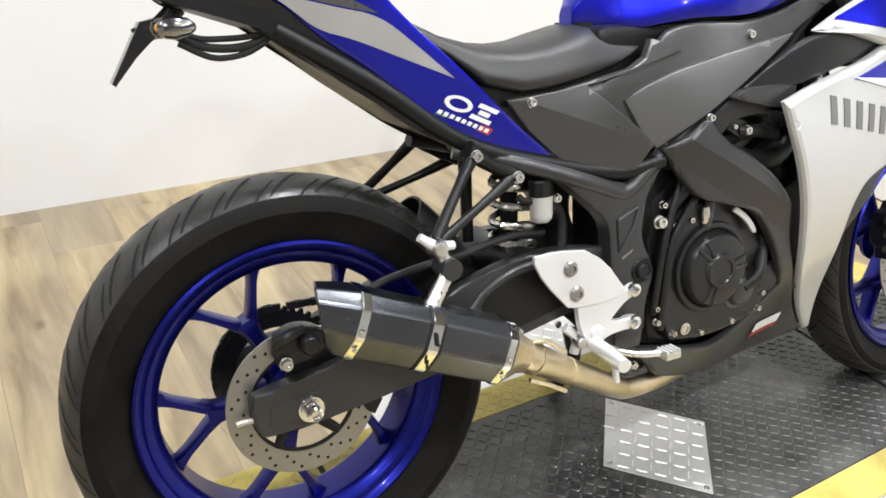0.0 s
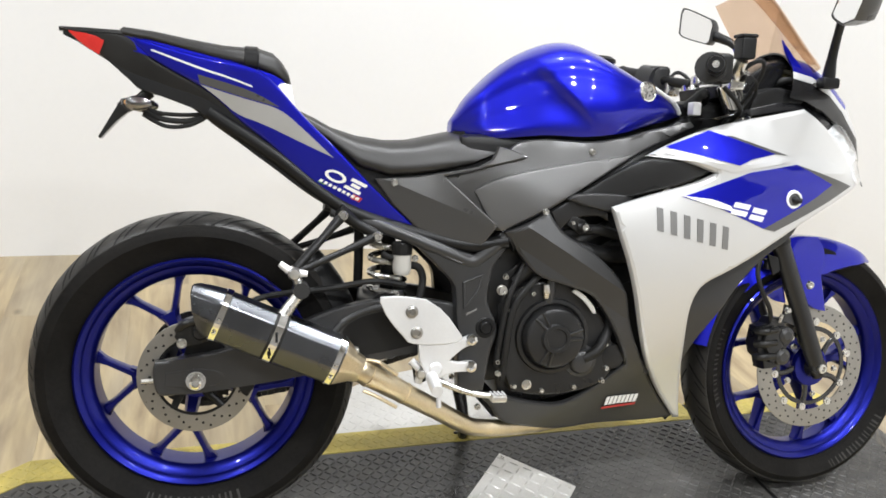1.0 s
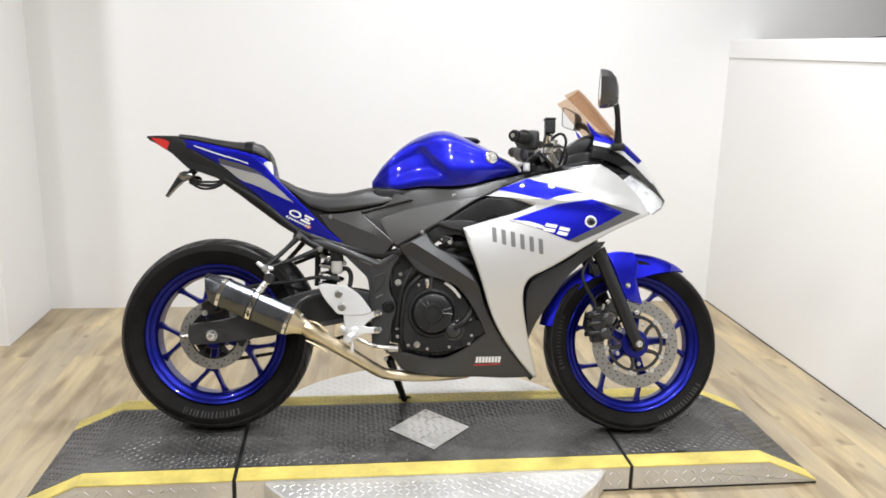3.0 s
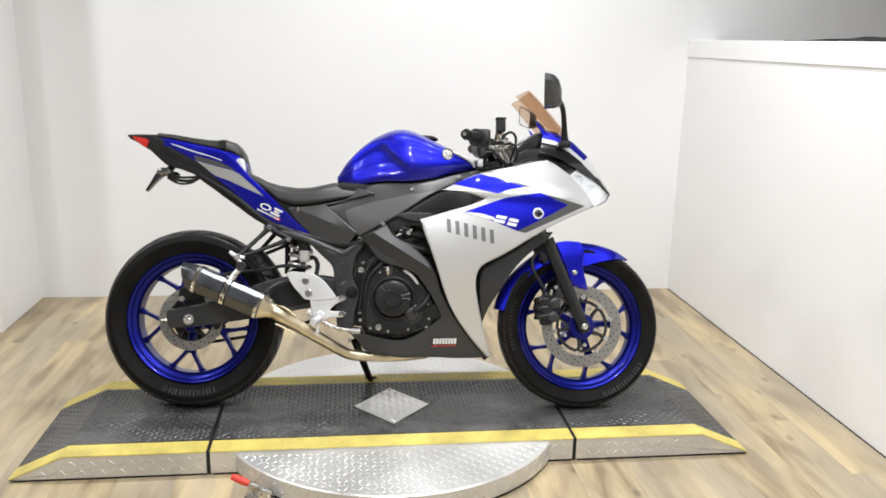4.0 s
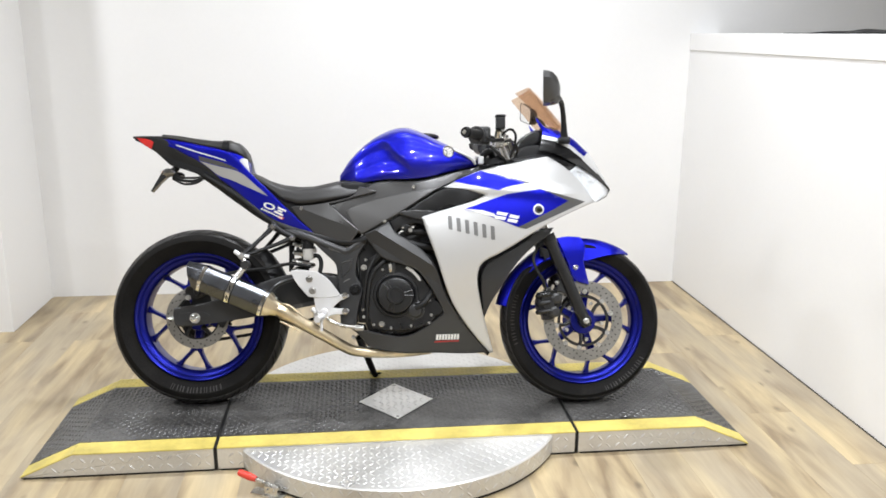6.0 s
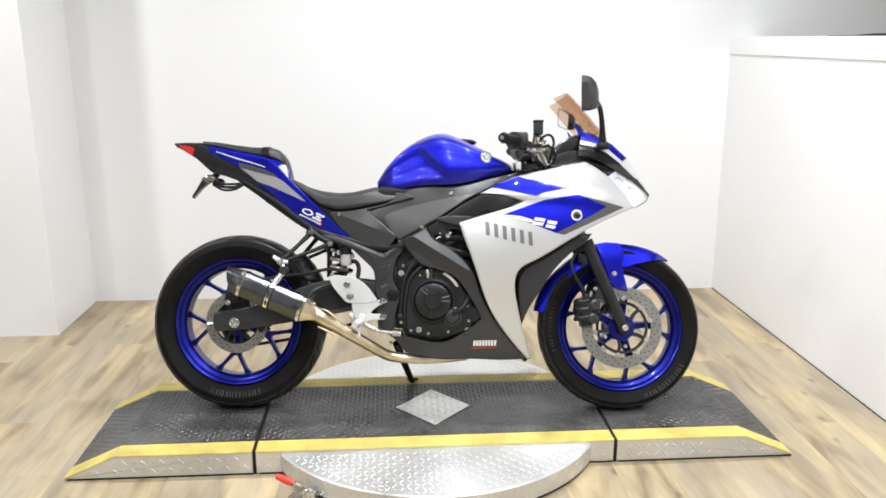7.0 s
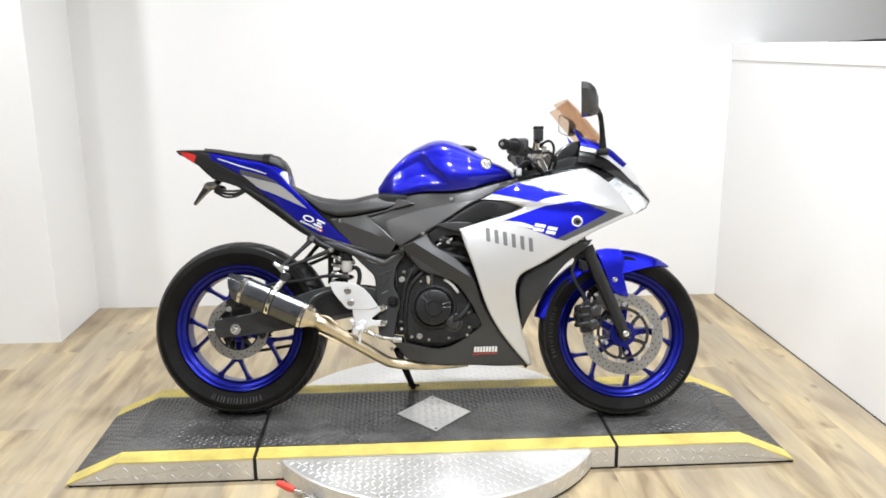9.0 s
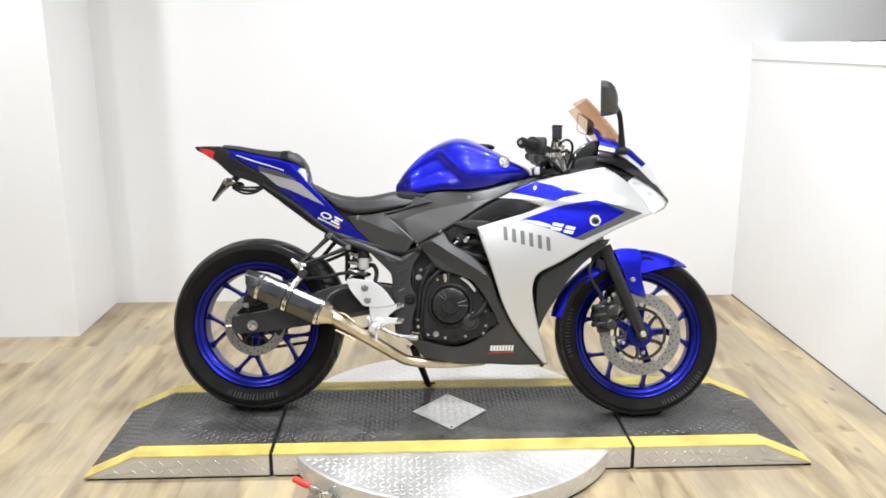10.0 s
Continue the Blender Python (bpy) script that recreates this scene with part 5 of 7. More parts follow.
for x in np.linspace(.4965, .9935, 120):
    zt, zl = smooth_table(TANK_TOP, x), smooth_table(TANK_LOW, x)
    ease = math.sqrt(smooth(.480, .560, x))
    w, c = smooth_table(TANK_W, x) * ease, smooth_table(TANK_CROWN, x)
    zt = zl + (zt - zl) * (0.45 + 0.55 * math.sqrt(smooth(.490, .530, x)))
    ring = []
    for k in range(73):
        u = -1 + 2 * k / 72
        a = abs(u)
        if a > 0.5:
            t = (1 - a) / 0.5
            z = zl + (zt - zl) * 0.62 * t
            bulge = 0.86 + 0.14 * math.sin(math.pi * min(1, t * 0.75 + 0.12))
            y = w * bulge
            # knee hollow behind the shoulder crease
            crease = .665 + (0.93 - z) * 0.95
            y -= 0.021 * knee(crease - x) * smooth(.50, .60, x) * smooth(0.05, 0.60, t)
        else:
            t = a / 0.5
            z = zl + (zt - zl) * (0.62 + 0.38 * math.cos(t * math.pi / 2) ** 0.85)
            y = w * 0.9156 * math.sin(t * math.pi / 2) ** 1.08
            if t > 0.55:
                crease = .665 + (0.93 - z) * 0.95
                y -= 0.021 * knee(crease - x) * smooth(.50, .60, x) * smooth(0.45, 1.0, t)
        ring.append((x, math.copysign(y, u), z))
    secs.append(ring)
tank = part("fuel_tank", loft(secs), M_BLUE, bike, "glossy metallic blue fuel tank", None, 60)
part("tank_edge_trim", tube([(.905, -0.118, .905), (.95, -0.10, .886), (.975, -0.085, .870), (.985, -0.08, .855)], 0.005, 8, 5), M_WHITE, tank, "white clear-film edge")
part("filler_cap", turned([(0, 0.012), (0.045, 0.012), (0.055, 0.006), (0.056, 0.0)], (.80, 0, .958), 40), M_BLACK, tank)

at_x = min(range(1, len(secs) - 1), key=lambda k: abs(secs[k][0][0] - .886))
at_u = min((k for k in range(38, 71)), key=lambda k: abs(secs[at_x][k][2] - .893))
spot = Vector(secs[at_x][at_u])
facing = (Vector(secs[at_x + 1][at_u]) - Vector(secs[at_x - 1][at_u])).cross(Vector(secs[at_x][at_u - 1]) - Vector(secs[at_x][at_u + 1])).normalized()
if facing.y < 0:
    facing = -facing
for s in (-1, 1):
    out = Vector((facing.x * 0.7, s * (facing.y + 0.25), facing.z * 0.8)).normalized()
    ahead = (Vector((1, 0, 0)) - out * out.x).normalized()
    turn = Matrix((ahead, s * out, ahead.cross(s * out))).transposed().to_4x4()
    mm = Matrix.Translation((spot.x, s * (spot.y + 0.004), spot.z)) @ turn
    em = part("tank_emblem", lathe([(0.0165, s * 0.004), (0.0175, s * 0.006), (0.0205, s * 0.005), (0.0215, 0)], (0, 0, 0), 36), M_CHROME, tank, "round chrome-rimmed tank emblem", mm)
    part("emblem_face", lathe([(0, s * 0.0042), (0.006, s * 0.0041), (0.012, s * 0.0039), (0.0168, s * 0.0036)], (0, 0, 0), 30), M_EMBLEM, em, "", mm)

# ---- side covers
SIDE_COVER = [(0.47, 0.706), (0.52, 0.722), (0.57, 0.738), (0.605, 0.775), (0.622, 0.785), (0.681, 0.793), (0.73, 0.789), (0.779, 0.790), (0.838, 0.801), (0.906, 0.821), (0.986, 0.838), (0.993, 0.829), (0.896, 0.785), (0.857, 0.765), (0.799, 0.729), (0.703, 0.666), (0.644, 0.631), (0.585, 0.602), (0.565, 0.610), (0.535, 0.640)]
KNEE = [(.528, .684), (.545, .698), (.60, .718), (.667, .733), (.76, .752), (.850, .765), (.799, .733), (.703, .670), (.585, .606), (.571, .613), (.548, .642)]


COVER_FACE = [(0.332, 0.701), (0.414, 0.708), (0.484, 0.720), (0.534, 0.731), (0.560, 0.746), (0.574, 0.772), (0.602, 0.766), (0.633, 0.753), (0.467, 0.710), (0.574, 0.617), (0.545, 0.576), (0.516, 0.566), (0.476, 0.576), (0.427, 0.598), (0.416, 0.608), (0.367, 0.654)]
FOLD = ((.337, .707), (.555, .622))


def cover_base(x, z):
    return W_SIDE(x, z) - 0.0105


def cover_width(x, z):
    """The cover's face folds along a crease that runs down from the seat."""
    fold = z - (.707 - 0.39 * (x - .337))
    return W_SIDE(x, z) - 0.17 * max(0, fold) * (1 - 0.95 * smooth(.43, .55, x)) - 0.12 * max(0, -fold) + 0.006


for s in (-1, 1):
    cover = part("side_cover", shell(SIDE_COVER, cover_base, s, 0, 0.004, 0.005), M_SATIN, bike, "satin dark grey side cover")
    part("cover_face", shell(COVER_FACE, cover_width, s, 0, 0.012, 0.003, 0.014, 0, 50, (FOLD,)), M_SATIN, cover, "folded rear face of the side cover", None, 9)
    part("knee_panel", shell(KNEE, lambda x, z: W_SIDE(x, z) - 0.002, s, 0, 0.010, 0.004), M_KNEE, cover, "lighter satin grey knee panel")
    part("cover_screw", bolt(.370, s * (cover_width(.370, .695) + 0.001), .695, 0.0065, 0.005, s), M_STEEL, cover)
    part("cover_screw", bolt(.765, s * (cover_base(.765, .768) + 0.001), .768, 0.0065, 0.005, s), M_STEEL, cover)

# ---- lower cowl and its arm
ARM = [(0.59, 0.604), (0.635, 0.623), (0.676, 0.649), (0.703, 0.606), (0.762, 0.574), (0.812, 0.535), (0.843, 0.493), (0.859, 0.439), (0.879, 0.385), (0.91, 0.332), (0.966, 0.255), (1.034, 0.179), (0.935, 0.175), (0.824, 0.184), (0.745, 0.18), (0.657, 0.194), (0.604, 0.205), (0.58, 0.245), (0.541, 0.276), (0.598, 0.268), (0.686, 0.248), (0.735, 0.244), (0.784, 0.264), (0.832, 0.298), (0.869, 0.328), (0.856, 0.361), (0.825, 0.416), (0.798, 0.454), (0.774, 0.483), (0.724, 0.498), (0.656, 0.517), (0.626, 0.553)]


RIDGE = [((.60, .637 + d), (.80, .513 + d)) for d in (-0.05, 0.0, 0.05)]


def cowl_width(x, z):
    ridge = 0.014 * max(0, 1 - abs((z - .60) + 0.62 * (x - .66)) / 0.05) if z > .4 else 0
    return W_COWL(x, z) + ridge


for s in (-1, 1):
    cowl = part("lower_cowl", shell(ARM, cowl_width, s, -0.005, 0.012, 0.006, 0.018, 2, 62, RIDGE), M_GREY, bike, "matte dark grey lower cowl sweeping under the engine", None, 10)
    part("cowl_screw", bolt(.664, s * 0.184, .648, 0.0056, 0.005, s), M_STEEL, cowl)
    part("cowl_screw", bolt(.553, s * 0.143, .243, 0.006, 0.005, s), M_STEEL, cowl)
    for k in range(8):
        x = 0.842 + 0.0105 * k
        part("sticker_bar", shell([(x, .230), (x + 0.0082, .2302), (x + 0.0098, .2505), (x + 0.0018, .2502)], cowl_width, s, 0.001, 0.0008, 0, 0.05, 0), M_WHITE, cowl)
    part("sticker_stripe", shell([(.836, .2205), (.924, .2225), (.924, .2275), (.837, .2255)], cowl_width, s, 0.001, 0.0008, 0, 0.05, 0), M_REDDECAL, cowl)
part("belly_pan", loft([[(x, -w, z + 0.03), (x, -w * 0.7, z), (x, w * 0.7, z), (x, w, z + 0.03)] for x, w, z in ((.60, .125, .205), (.75, .13, .185), (.90, .085, .18), (1.03, .035, .178))], False, False), M_GREY, bike)

# ---- silver side fairing
SILVER = [(0.792, 0.662), (0.876, 0.689), (0.961, 0.712), (1.012, 0.736), (0.933, 0.761), (0.872, 0.767), (0.923, 0.794), (0.99, 0.823), (1.058, 0.84), (1.146, 0.858), (1.232, 0.875), (1.267, 0.858), (1.317, 0.823), (1.356, 0.785), (1.386, 0.746), (1.413, 0.721), (1.359, 0.699), (1.287, 0.668), (1.209, 0.627), (1.124, 0.573), (1.057, 0.534), (1.006, 0.511), (0.988, 0.485), (0.983, 0.441), (0.996, 0.372), (1.02, 0.281), (1.05, 0.179), (1.036, 0.179), (0.965, 0.26), (0.909, 0.342), (0.878, 0.411), (0.854, 0.488), (0.831, 0.555), (0.809, 0.608)]
INNER = [(0.655, 0.631), (0.703, 0.662), (0.799, 0.725), (0.866, 0.762), (0.924, 0.764), (1.015, 0.742), (0.963, 0.716), (0.877, 0.692), (0.796, 0.667), (0.8, 0.632), (0.781, 0.643), (0.726, 0.635), (0.7, 0.608), (0.68, 0.646)]
DUCT = [(1.205, 0.622), (1.257, 0.627), (1.238, 0.597), (1.18, 0.558), (1.122, 0.499), (1.074, 0.421), (1.036, 0.362), (1.013, 0.303), (1.004, 0.362), (0.999, 0.439), (1.004, 0.478), (1.026, 0.508), (1.074, 0.532), (1.141, 0.571)]
GRAPHIC_TOP = [(0.904, 0.785), (0.994, 0.821), (1.030, 0.812), (1.150, 0.779), (1.085, 0.766), (1.056, 0.753)]
GRAPHIC_TOP_DARK = [(1.030, 0.812), (1.046, 0.812), (1.182, 0.777), (1.150, 0.779)]
GRAPHIC_BLUE = [(0.936, 0.687), (1.085, 0.74), (1.201, 0.759), (1.303, 0.719), (1.248, 0.688), (1.17, 0.649), (1.123, 0.626), (1.056, 0.652), (1.008, 0.67)]
GRAPHIC_DARK = [(1.201, 0.759), (1.365, 0.717), (1.151, 0.62), (1.123, 0.626), (1.17, 0.649), (1.248, 0.688), (1.303, 0.719)]


WING = [((1.115, .837), (1.398, .728))]


def fair_skin(x, z):
    """The fairing's skin, with the crease under its upper blade."""
    d = z - (.767 - 0.06 * (x - .9))
    fold = ((x - 1.115) * 0.109 + (z - .837) * 0.283) / 0.3033
    wing = (0.009 + 0.27 * fold if fold > 0 else 0.009 * max(0, 1 + fold / 0.045)) * smooth(1.07, 1.16, x) * (1 - smooth(1.36, 1.41, x))
    return W_FAIR(x, z) + wing + 0.007 * math.exp(-(d / 0.02) ** 2) * smooth(.90, 1.0, x) * (1 - smooth(1.30, 1.40, x))


def fair_width(x, z):
    return fair_skin(x, z) + 0.003


for s in (-1, 1):
    fairing = part("side_fairing", shell(SILVER, fair_width, s, 0, 0.008, 0.008, 0.013, 2, 33, WING), M_SILVER, bike, "silver painted side fairing", None, 11)
    part("inner_cowl", shell(INNER, lambda x, z: 0.168 + 0.035 * smooth(.70, .95, x), s, 0, 0.005, 0.006), M_FORK, bike, "satin black inner cowl")
    part("cowl_blade", shell([(.712, .674), (.721, .685), (.790, .688), (.845, .684), (.845, .660), (.815, .647), (.746, .662)], lambda x, z: 0.188, s, 0, 0.020, 0.004), M_GREY, bike)
    part("fairing_duct", shell(DUCT, lambda x, z: 0.155 - 0.30 * max(0, .45 - z), s, 0, 0.006, 0.006), M_GREY, bike, "matte dark grey duct behind the fairing")
    for outline, mat, lift in ((GRAPHIC_TOP, M_BLUE, 0.0016), (GRAPHIC_TOP_DARK, M_KNEE, 0.0016), (GRAPHIC_BLUE, M_BLUE, 0.0016), (GRAPHIC_DARK, M_KNEE, 0.0018)):
        part("graphic", shell(outline, fair_width, s, lift, 0.0025, 0, 0.009, 0), mat, fairing)
    part("white_flash", shell([(.932, .690), (1.00, .684), (1.04, .672), (1.05, .660), (1.01, .668)], fair_width, s, 0.0028, 0.0012, 0, 0.010, 0), M_WHITE, fairing)
    part("silver_edge", shell([(0.86, .766), (.94, .768), (1.05, .748), (1.17, .772), (1.19, .765), (1.04, .738), (.96, .758)], fair_width, s, 0.0020, 0.0012, 0, 0.010, 0), M_SILVER, fairing)
    # slanted decal bars
    for x, z, w in ((1.046, .668, .036), (1.090, .658, .032)):
        for dz in (-0.008, 0.006):
            part("marking_bar", shell([(x - 0.002 + 0.45 * dz, z + dz - 0.004), (x + w - 0.002 + 0.45 * dz, z + dz - 0.010), (x + w + 0.003 + 0.45 * dz, z + dz), (x + 0.003 + 0.45 * dz, z + dz + 0.006)], fair_width, s, 0.0028, 0.0012, 0, 0.012, 0), M_WHITE, fairing)
    for k in range(6):
        x, z = 0.879 + 0.0292 * k, 0.6685 - 0.0070 * k
        part("decal_bar", shell([(x + 0.0050, z - 0.049), (x + 0.0185, z - 0.052), (x + 0.0155, z - 0.0055), (x + 0.0020, z - 0.0025)], fair_width, s, 0.0016, 0.0012, 0, 0.012, 0), M_DECAL, fairing)
    # stub where an indicator has been taken off, on a round pale disc
    w = fair_width(1.192, .684)
    part("blanking_disc", lathe([(0, s * 0.003), (0.016, s * 0.003), (0.0185, s * 0.0015), (0.0185, -s * 0.004)], (1.194, s * w, .687), 32), M_KNEE, fairing, "round grey blanking disc")
    part("blanking_ring", lathe([(0.0130, s * 0.003), (0.0138, s * 0.0055), (0.0180, s * 0.0050), (0.0195, 0)], (1.194, s * w, .687), 32), M_WHITE, fairing)
    part("stub", tube([(1.195, s * (w - 0.003), .687), (1.199, s * (w + 0.008), .686), (1.206, s * (w + 0.012), .684)], [0.0085, 0.0075, 0.005], 12, 3), M_BLACK, fairing, "black rubber stub")

for s in (-1, 1):
    part("cowl_liner", shell([(.85, .50), (.90, .31), (.96, .235), (1.03, .165), (1.05, .185), (.99, .32), (.95, .45), (.93, .53)], lambda x, z: max(0.02, W_COWL(x, z) - 0.028), s, 0, 0.004, 0), M_BLACK, bike)
# dark core behind the fairings: radiator and ducting
part("radiator", box(.915, .955, -0.135, 0.135, .30, .68, 0.006), M_ENGINE, bike, "black radiator behind the fairing")
part("air_box", box(.50, .95, -0.105, 0.105, .66, .795, 0.02), M_BLACK, bike, "black airbox under the tank")
part("tank_shelf", loft([[(x, -w, z0), (x, w, z0), (x, w, z1), (x, -w, z1)] for x, w, z0, z1 in ((.50, .04, .770, .800), (.56, .062, .765, .800), (.66, .095, .772, .812), (.82, .110, .780, .820), (.92, .085, .800, .838), (.985, .05, .820, .850))]), M_BLACK, bike)
part("inner_nose", box(1.02, 1.30, -0.12, 0.12, .70, .83, 0.03), M_BLACK, bike)

# ---- engine
engine = part("engine_block", plate([(.585, .30), (.60, .52), (.66, .56), (.80, .57), (.88, .50), (.88, .34), (.83, .27), (.68, .235), (.60, .26)], -0.125, 0.125, 0.02), M_ENGINE, bike, "black engine block")
part("rear_case", box(.566, .662, -0.116, 0.116, .290, .585, 0.01), M_ENGINE, engine)
part("cylinder_block", plate([(.70, .50), (.78, .66), (.93, .62), (.90, .44)], -0.115, 0.115, 0.012), M_ENGINE, engine)
part("side_case", plate([(.592, .345), (.600, .44), (.622, .490), (.660, .505), (.735, .505), (.785, .470), (.835, .395), (.850, .335), (.828, .290), (.770, .270), (.690, .262), (.620, .275)], -0.152, -0.12, 0.008), M_ENGINE, engine, "black crankcase side cover")
CX, CZ = .702, .391
part("clutch_cover", lathe([(0, -0.184), (0.020, -0.184), (0.0215, -0.187), (0.0285, -0.187), (0.030, -0.184), (0.032, -0.180), (0.054, -0.179), (0.060, -0.176), (0.064, -0.168), (0.066, -0.150)], (CX, 0, CZ), 72), M_FORK, engine, "round satin black clutch cover")
part("cover_ring", lathe([(0.066, -0.158), (0.070, -0.161), (0.077, -0.160), (0.080, -0.150)], (CX, 0, CZ), 64), M_ENGINE, engine)
for a in (8, 128, 248):
    for da in (-9, 9):
        c, s = math.cos(radians(a + da)), math.sin(radians(a + da))
        part("cover_rib", tube([(CX + 0.029 * c, -0.181, CZ + 0.029 * s), (CX + 0.060 * c, -0.176, CZ + 0.060 * s)], 0.0042, 8, 1), M_FORK, engine)
part("filler_neck", tube([(.690, -0.150, .462), (.692, -0.156, .490), (.694, -0.158, .508)], [0.012, 0.010, 0.008], 14, 3), M_GREY, engine)
part("bright_fitting", tube([(.684, -0.157, .472), (.683, -0.160, .487), (.681, -0.161, .500)], [0.006, 0.008, 0.006], 12, 3), M_STEEL, engine, "bright banjo fitting")
part("cable_arm", plate([(.735, .485), (.742, .492), (.765, .478), (.787, .452), (.790, .440), (.783, .440), (.762, .467)], -0.170, -0.164, 0.0015), M_RESERVOIR, engine, "pale zinc clutch lever arm")
part("water_pump", lathe([(0, -0.172), (0.018, -0.172), (0.024, -0.168), (0.028, -0.158), (0.034, -0.155), (0.036, -0.14)], (.768, 0, .338), 32), M_GREY, engine, "black water pump cover")
part("water_hose", tube([(.770, -0.165, .345), (.80, -0.168, .365), (.825, -0.150, .40), (.85, -0.12, .46)], 0.011, 12, 5), M_DARKGAP, engine)
part("oil_filter", lathe([(0, -0.155), (0.024, -0.153), (0.029, -0.148), (0.030, -0.12)], (.842, 0, .345), 28), M_ENGINE, engine)
part("sight_glass", lathe([(0, -0.1535), (0.0075, -0.1535), (0.008, -0.156), (0.0105, -0.1555), (0.011, -0.150)], (.652, 0, .290), 26), M_STEEL, engine, "round bright oil sight glass")
for x, z in ((.597, .514), (.612, .444), (.608, .404), (.587, .34), (.590, .315), (.625, .288), (.685, .277), (.755, .283), (.818, .294), (.826, .321), (.821, .373), (.656, .480), (.627, .474)):
    part("case_bolt", bolt(x, -0.154, z, 0.0050, 0.007), M_STEEL, engine)
part("frame_bolt", bolt(.590, -0.158, .487, 0.009, 0.008), M_STEEL, engine)
for k, pts in enumerate(([(.60, -0.150, .30), (.604, -0.158, .38), (.615, -0.160, .45), (.645, -0.158, .495), (.70, -0.14, .54)], [(.585, -0.150, .33), (.595, -0.156, .42), (.607, -0.157, .48), (.65, -0.14, .56)], [(.62, -0.14, .50), (.68, -0.15, .56), (.74, -0.15, .585), (.82, -0.13, .62)], [(.78, -0.14, .55), (.83, -0.14, .58), (.88, -0.13, .57)], [(.72, -0.14, .60), (.78, -0.155, .612), (.84, -0.15, .60)])):
    part("engine_hose", tube(pts, (0.007, 0.006, 0.012, 0.010, 0.011)[k], 10, 5), M_DARKGAP, engine)
part("lifter", tube([(.745, -0.165, .618), (.752, -0.172, .618)], 0.012, 18, 1), M_ENGINE, engine)
part("fitting_bolt", bolt(.752, -0.174, .618, 0.007, 0.006), M_STEEL, engine)
part("fitting_plate", plate([(.715, .622), (.725, .640), (.755, .634), (.77, .612), (.745, .603)], -0.170, -0.160, 0.003), M_ENGINE, engine)
part("fitting_bolt", bolt(.727, -0.171, .626, 0.004, 0.004), M_STEEL, engine)

# ---- exhaust
AX0, AX1 = Vector((.0245, -0.196, .4595)), Vector((.2395, -0.204, .3712))
axis = (AX1 - AX0).normalized()
side = Vector((0, -1, 0))
side = (side - axis * side.dot(axis)).normalized()
upw = axis.cross(side)
if upw.z < 0:
    upw = -upw
CAN_SECTION = []
FACETS = [Vector(c) for c in ((0.025, 0.045), (0.043, 0.029), (0.047, -0.009), (0.025, -0.044), (-0.025, -0.044), (-0.047, -0.009), (-0.043, 0.029), (-0.025, 0.045))]
for k in range(8):
    here, back, on = FACETS[k], FACETS[k - 1], FACETS[(k + 1) % 8]
    a, b = here + (back - here).normalized() * 0.006, here + (on - here).normalized() * 0.006
    for f in (0, 0.33, 0.67, 1):
        q = (a * (1 - f) + here * f) * (1 - f) + (here * (1 - f) + b * f) * f
        CAN_SECTION.append((q.x, q.y))


def can_ring(t, scale=1.0, shear=0.0):
    """Section of the silencer t metres behind its front mark."""
    o = AX0 + axis * t
    return [o + side * (u * scale) + upw * (v * scale) + axis * (shear * (v + u * 0.5)) for u, v in CAN_SECTION]


can = part("silencer", loft([can_ring(0.014), can_ring(0.018), can_ring(0.08), can_ring(0.16), can_ring(0.250), can_ring(0.256)]), M_CAN, bike, "blue-grey faceted silencer sleeve", None, 12)
rows = [can_ring(0.015, 1.0), can_ring(-0.001, 0.95, -0.12), can_ring(-0.017, 0.84, -0.42), can_ring(-0.0185, 0.77, -0.42), can_ring(0.006, 0.72, 0), can_ring(0.000, 0.3, 0)]
part("end_cap", loft(rows), M_CAN, can, "grey slash-cut end cap", None, 18)
# flat black sheet paints the dark inside of the outlet
part("outlet", loft([can_ring(0.004, 0.69, 0), can_ring(0.005, 0.69, 0)]), M_RECESS_SHADE, can)
part("front_cone", loft([can_ring(0.254, 0.99), can_ring(0.264, 0.88), can_ring(0.284, 0.62), can_ring(0.300, 0.54)]), M_PIPE, can, "straw-tinted reducing cone")
for t, w, mat in ((0.024, 0.013, M_CHROME), (0.128, 0.016, M_CHROME), (0.247, 0.012, M_CHROME)):
    st = part("strap_band", loft([can_ring(t - w / 2, 1.015), can_ring(t - w / 2 + 0.001, 1.045), can_ring(t + w / 2 - 0.001, 1.045), can_ring(t + w / 2, 1.015)]), mat, can, "polished steel strap", None, 12)
    if t == 0.128:
        part("strap_liner", loft([can_ring(t - 0.0125, 1.0), can_ring(t - 0.012, 1.025), can_ring(t + 0.012, 1.025), can_ring(t + 0.0125, 1.0)]), M_DARKGAP, st, "black rubber liner under the strap", None, 12)
    for u, v in ((0.040, -0.025), (0.047, 0.0), (0.026, 0.036), (0.025, -0.036)) if t != 0.128 else ((0.047, 0.008), (0.040, -0.026)):
        o = AX0 + axis * t + side * (u * 1.05) + upw * (v * 1.05)
        n = (side * u + upw * v).normalized()
        q = n.to_track_quat("Y", "Z").to_matrix().to_4x4()
        if t == 0.128:
            # slots lie on the strap, their inner shade painted black
            part("strap_slot", plate([(-0.002, -0.009), (0.002, -0.009), (0.002, 0.009), (-0.002, 0.009)], 0, 0.0016, 0.0004, 0), M_RECESS_SHADE, st, "", Matrix.Translation(o) @ q)
        else:
            part("rivet", lathe([(0, 0.003), (0.0025, 0.0025), (0.0038, 0.0)], (0, 0, 0), 10), M_CHROME, st, "", Matrix.Translation(o) @ q)
o = AX0 + axis * 0.126 + upw * 0.040 + side * 0.010
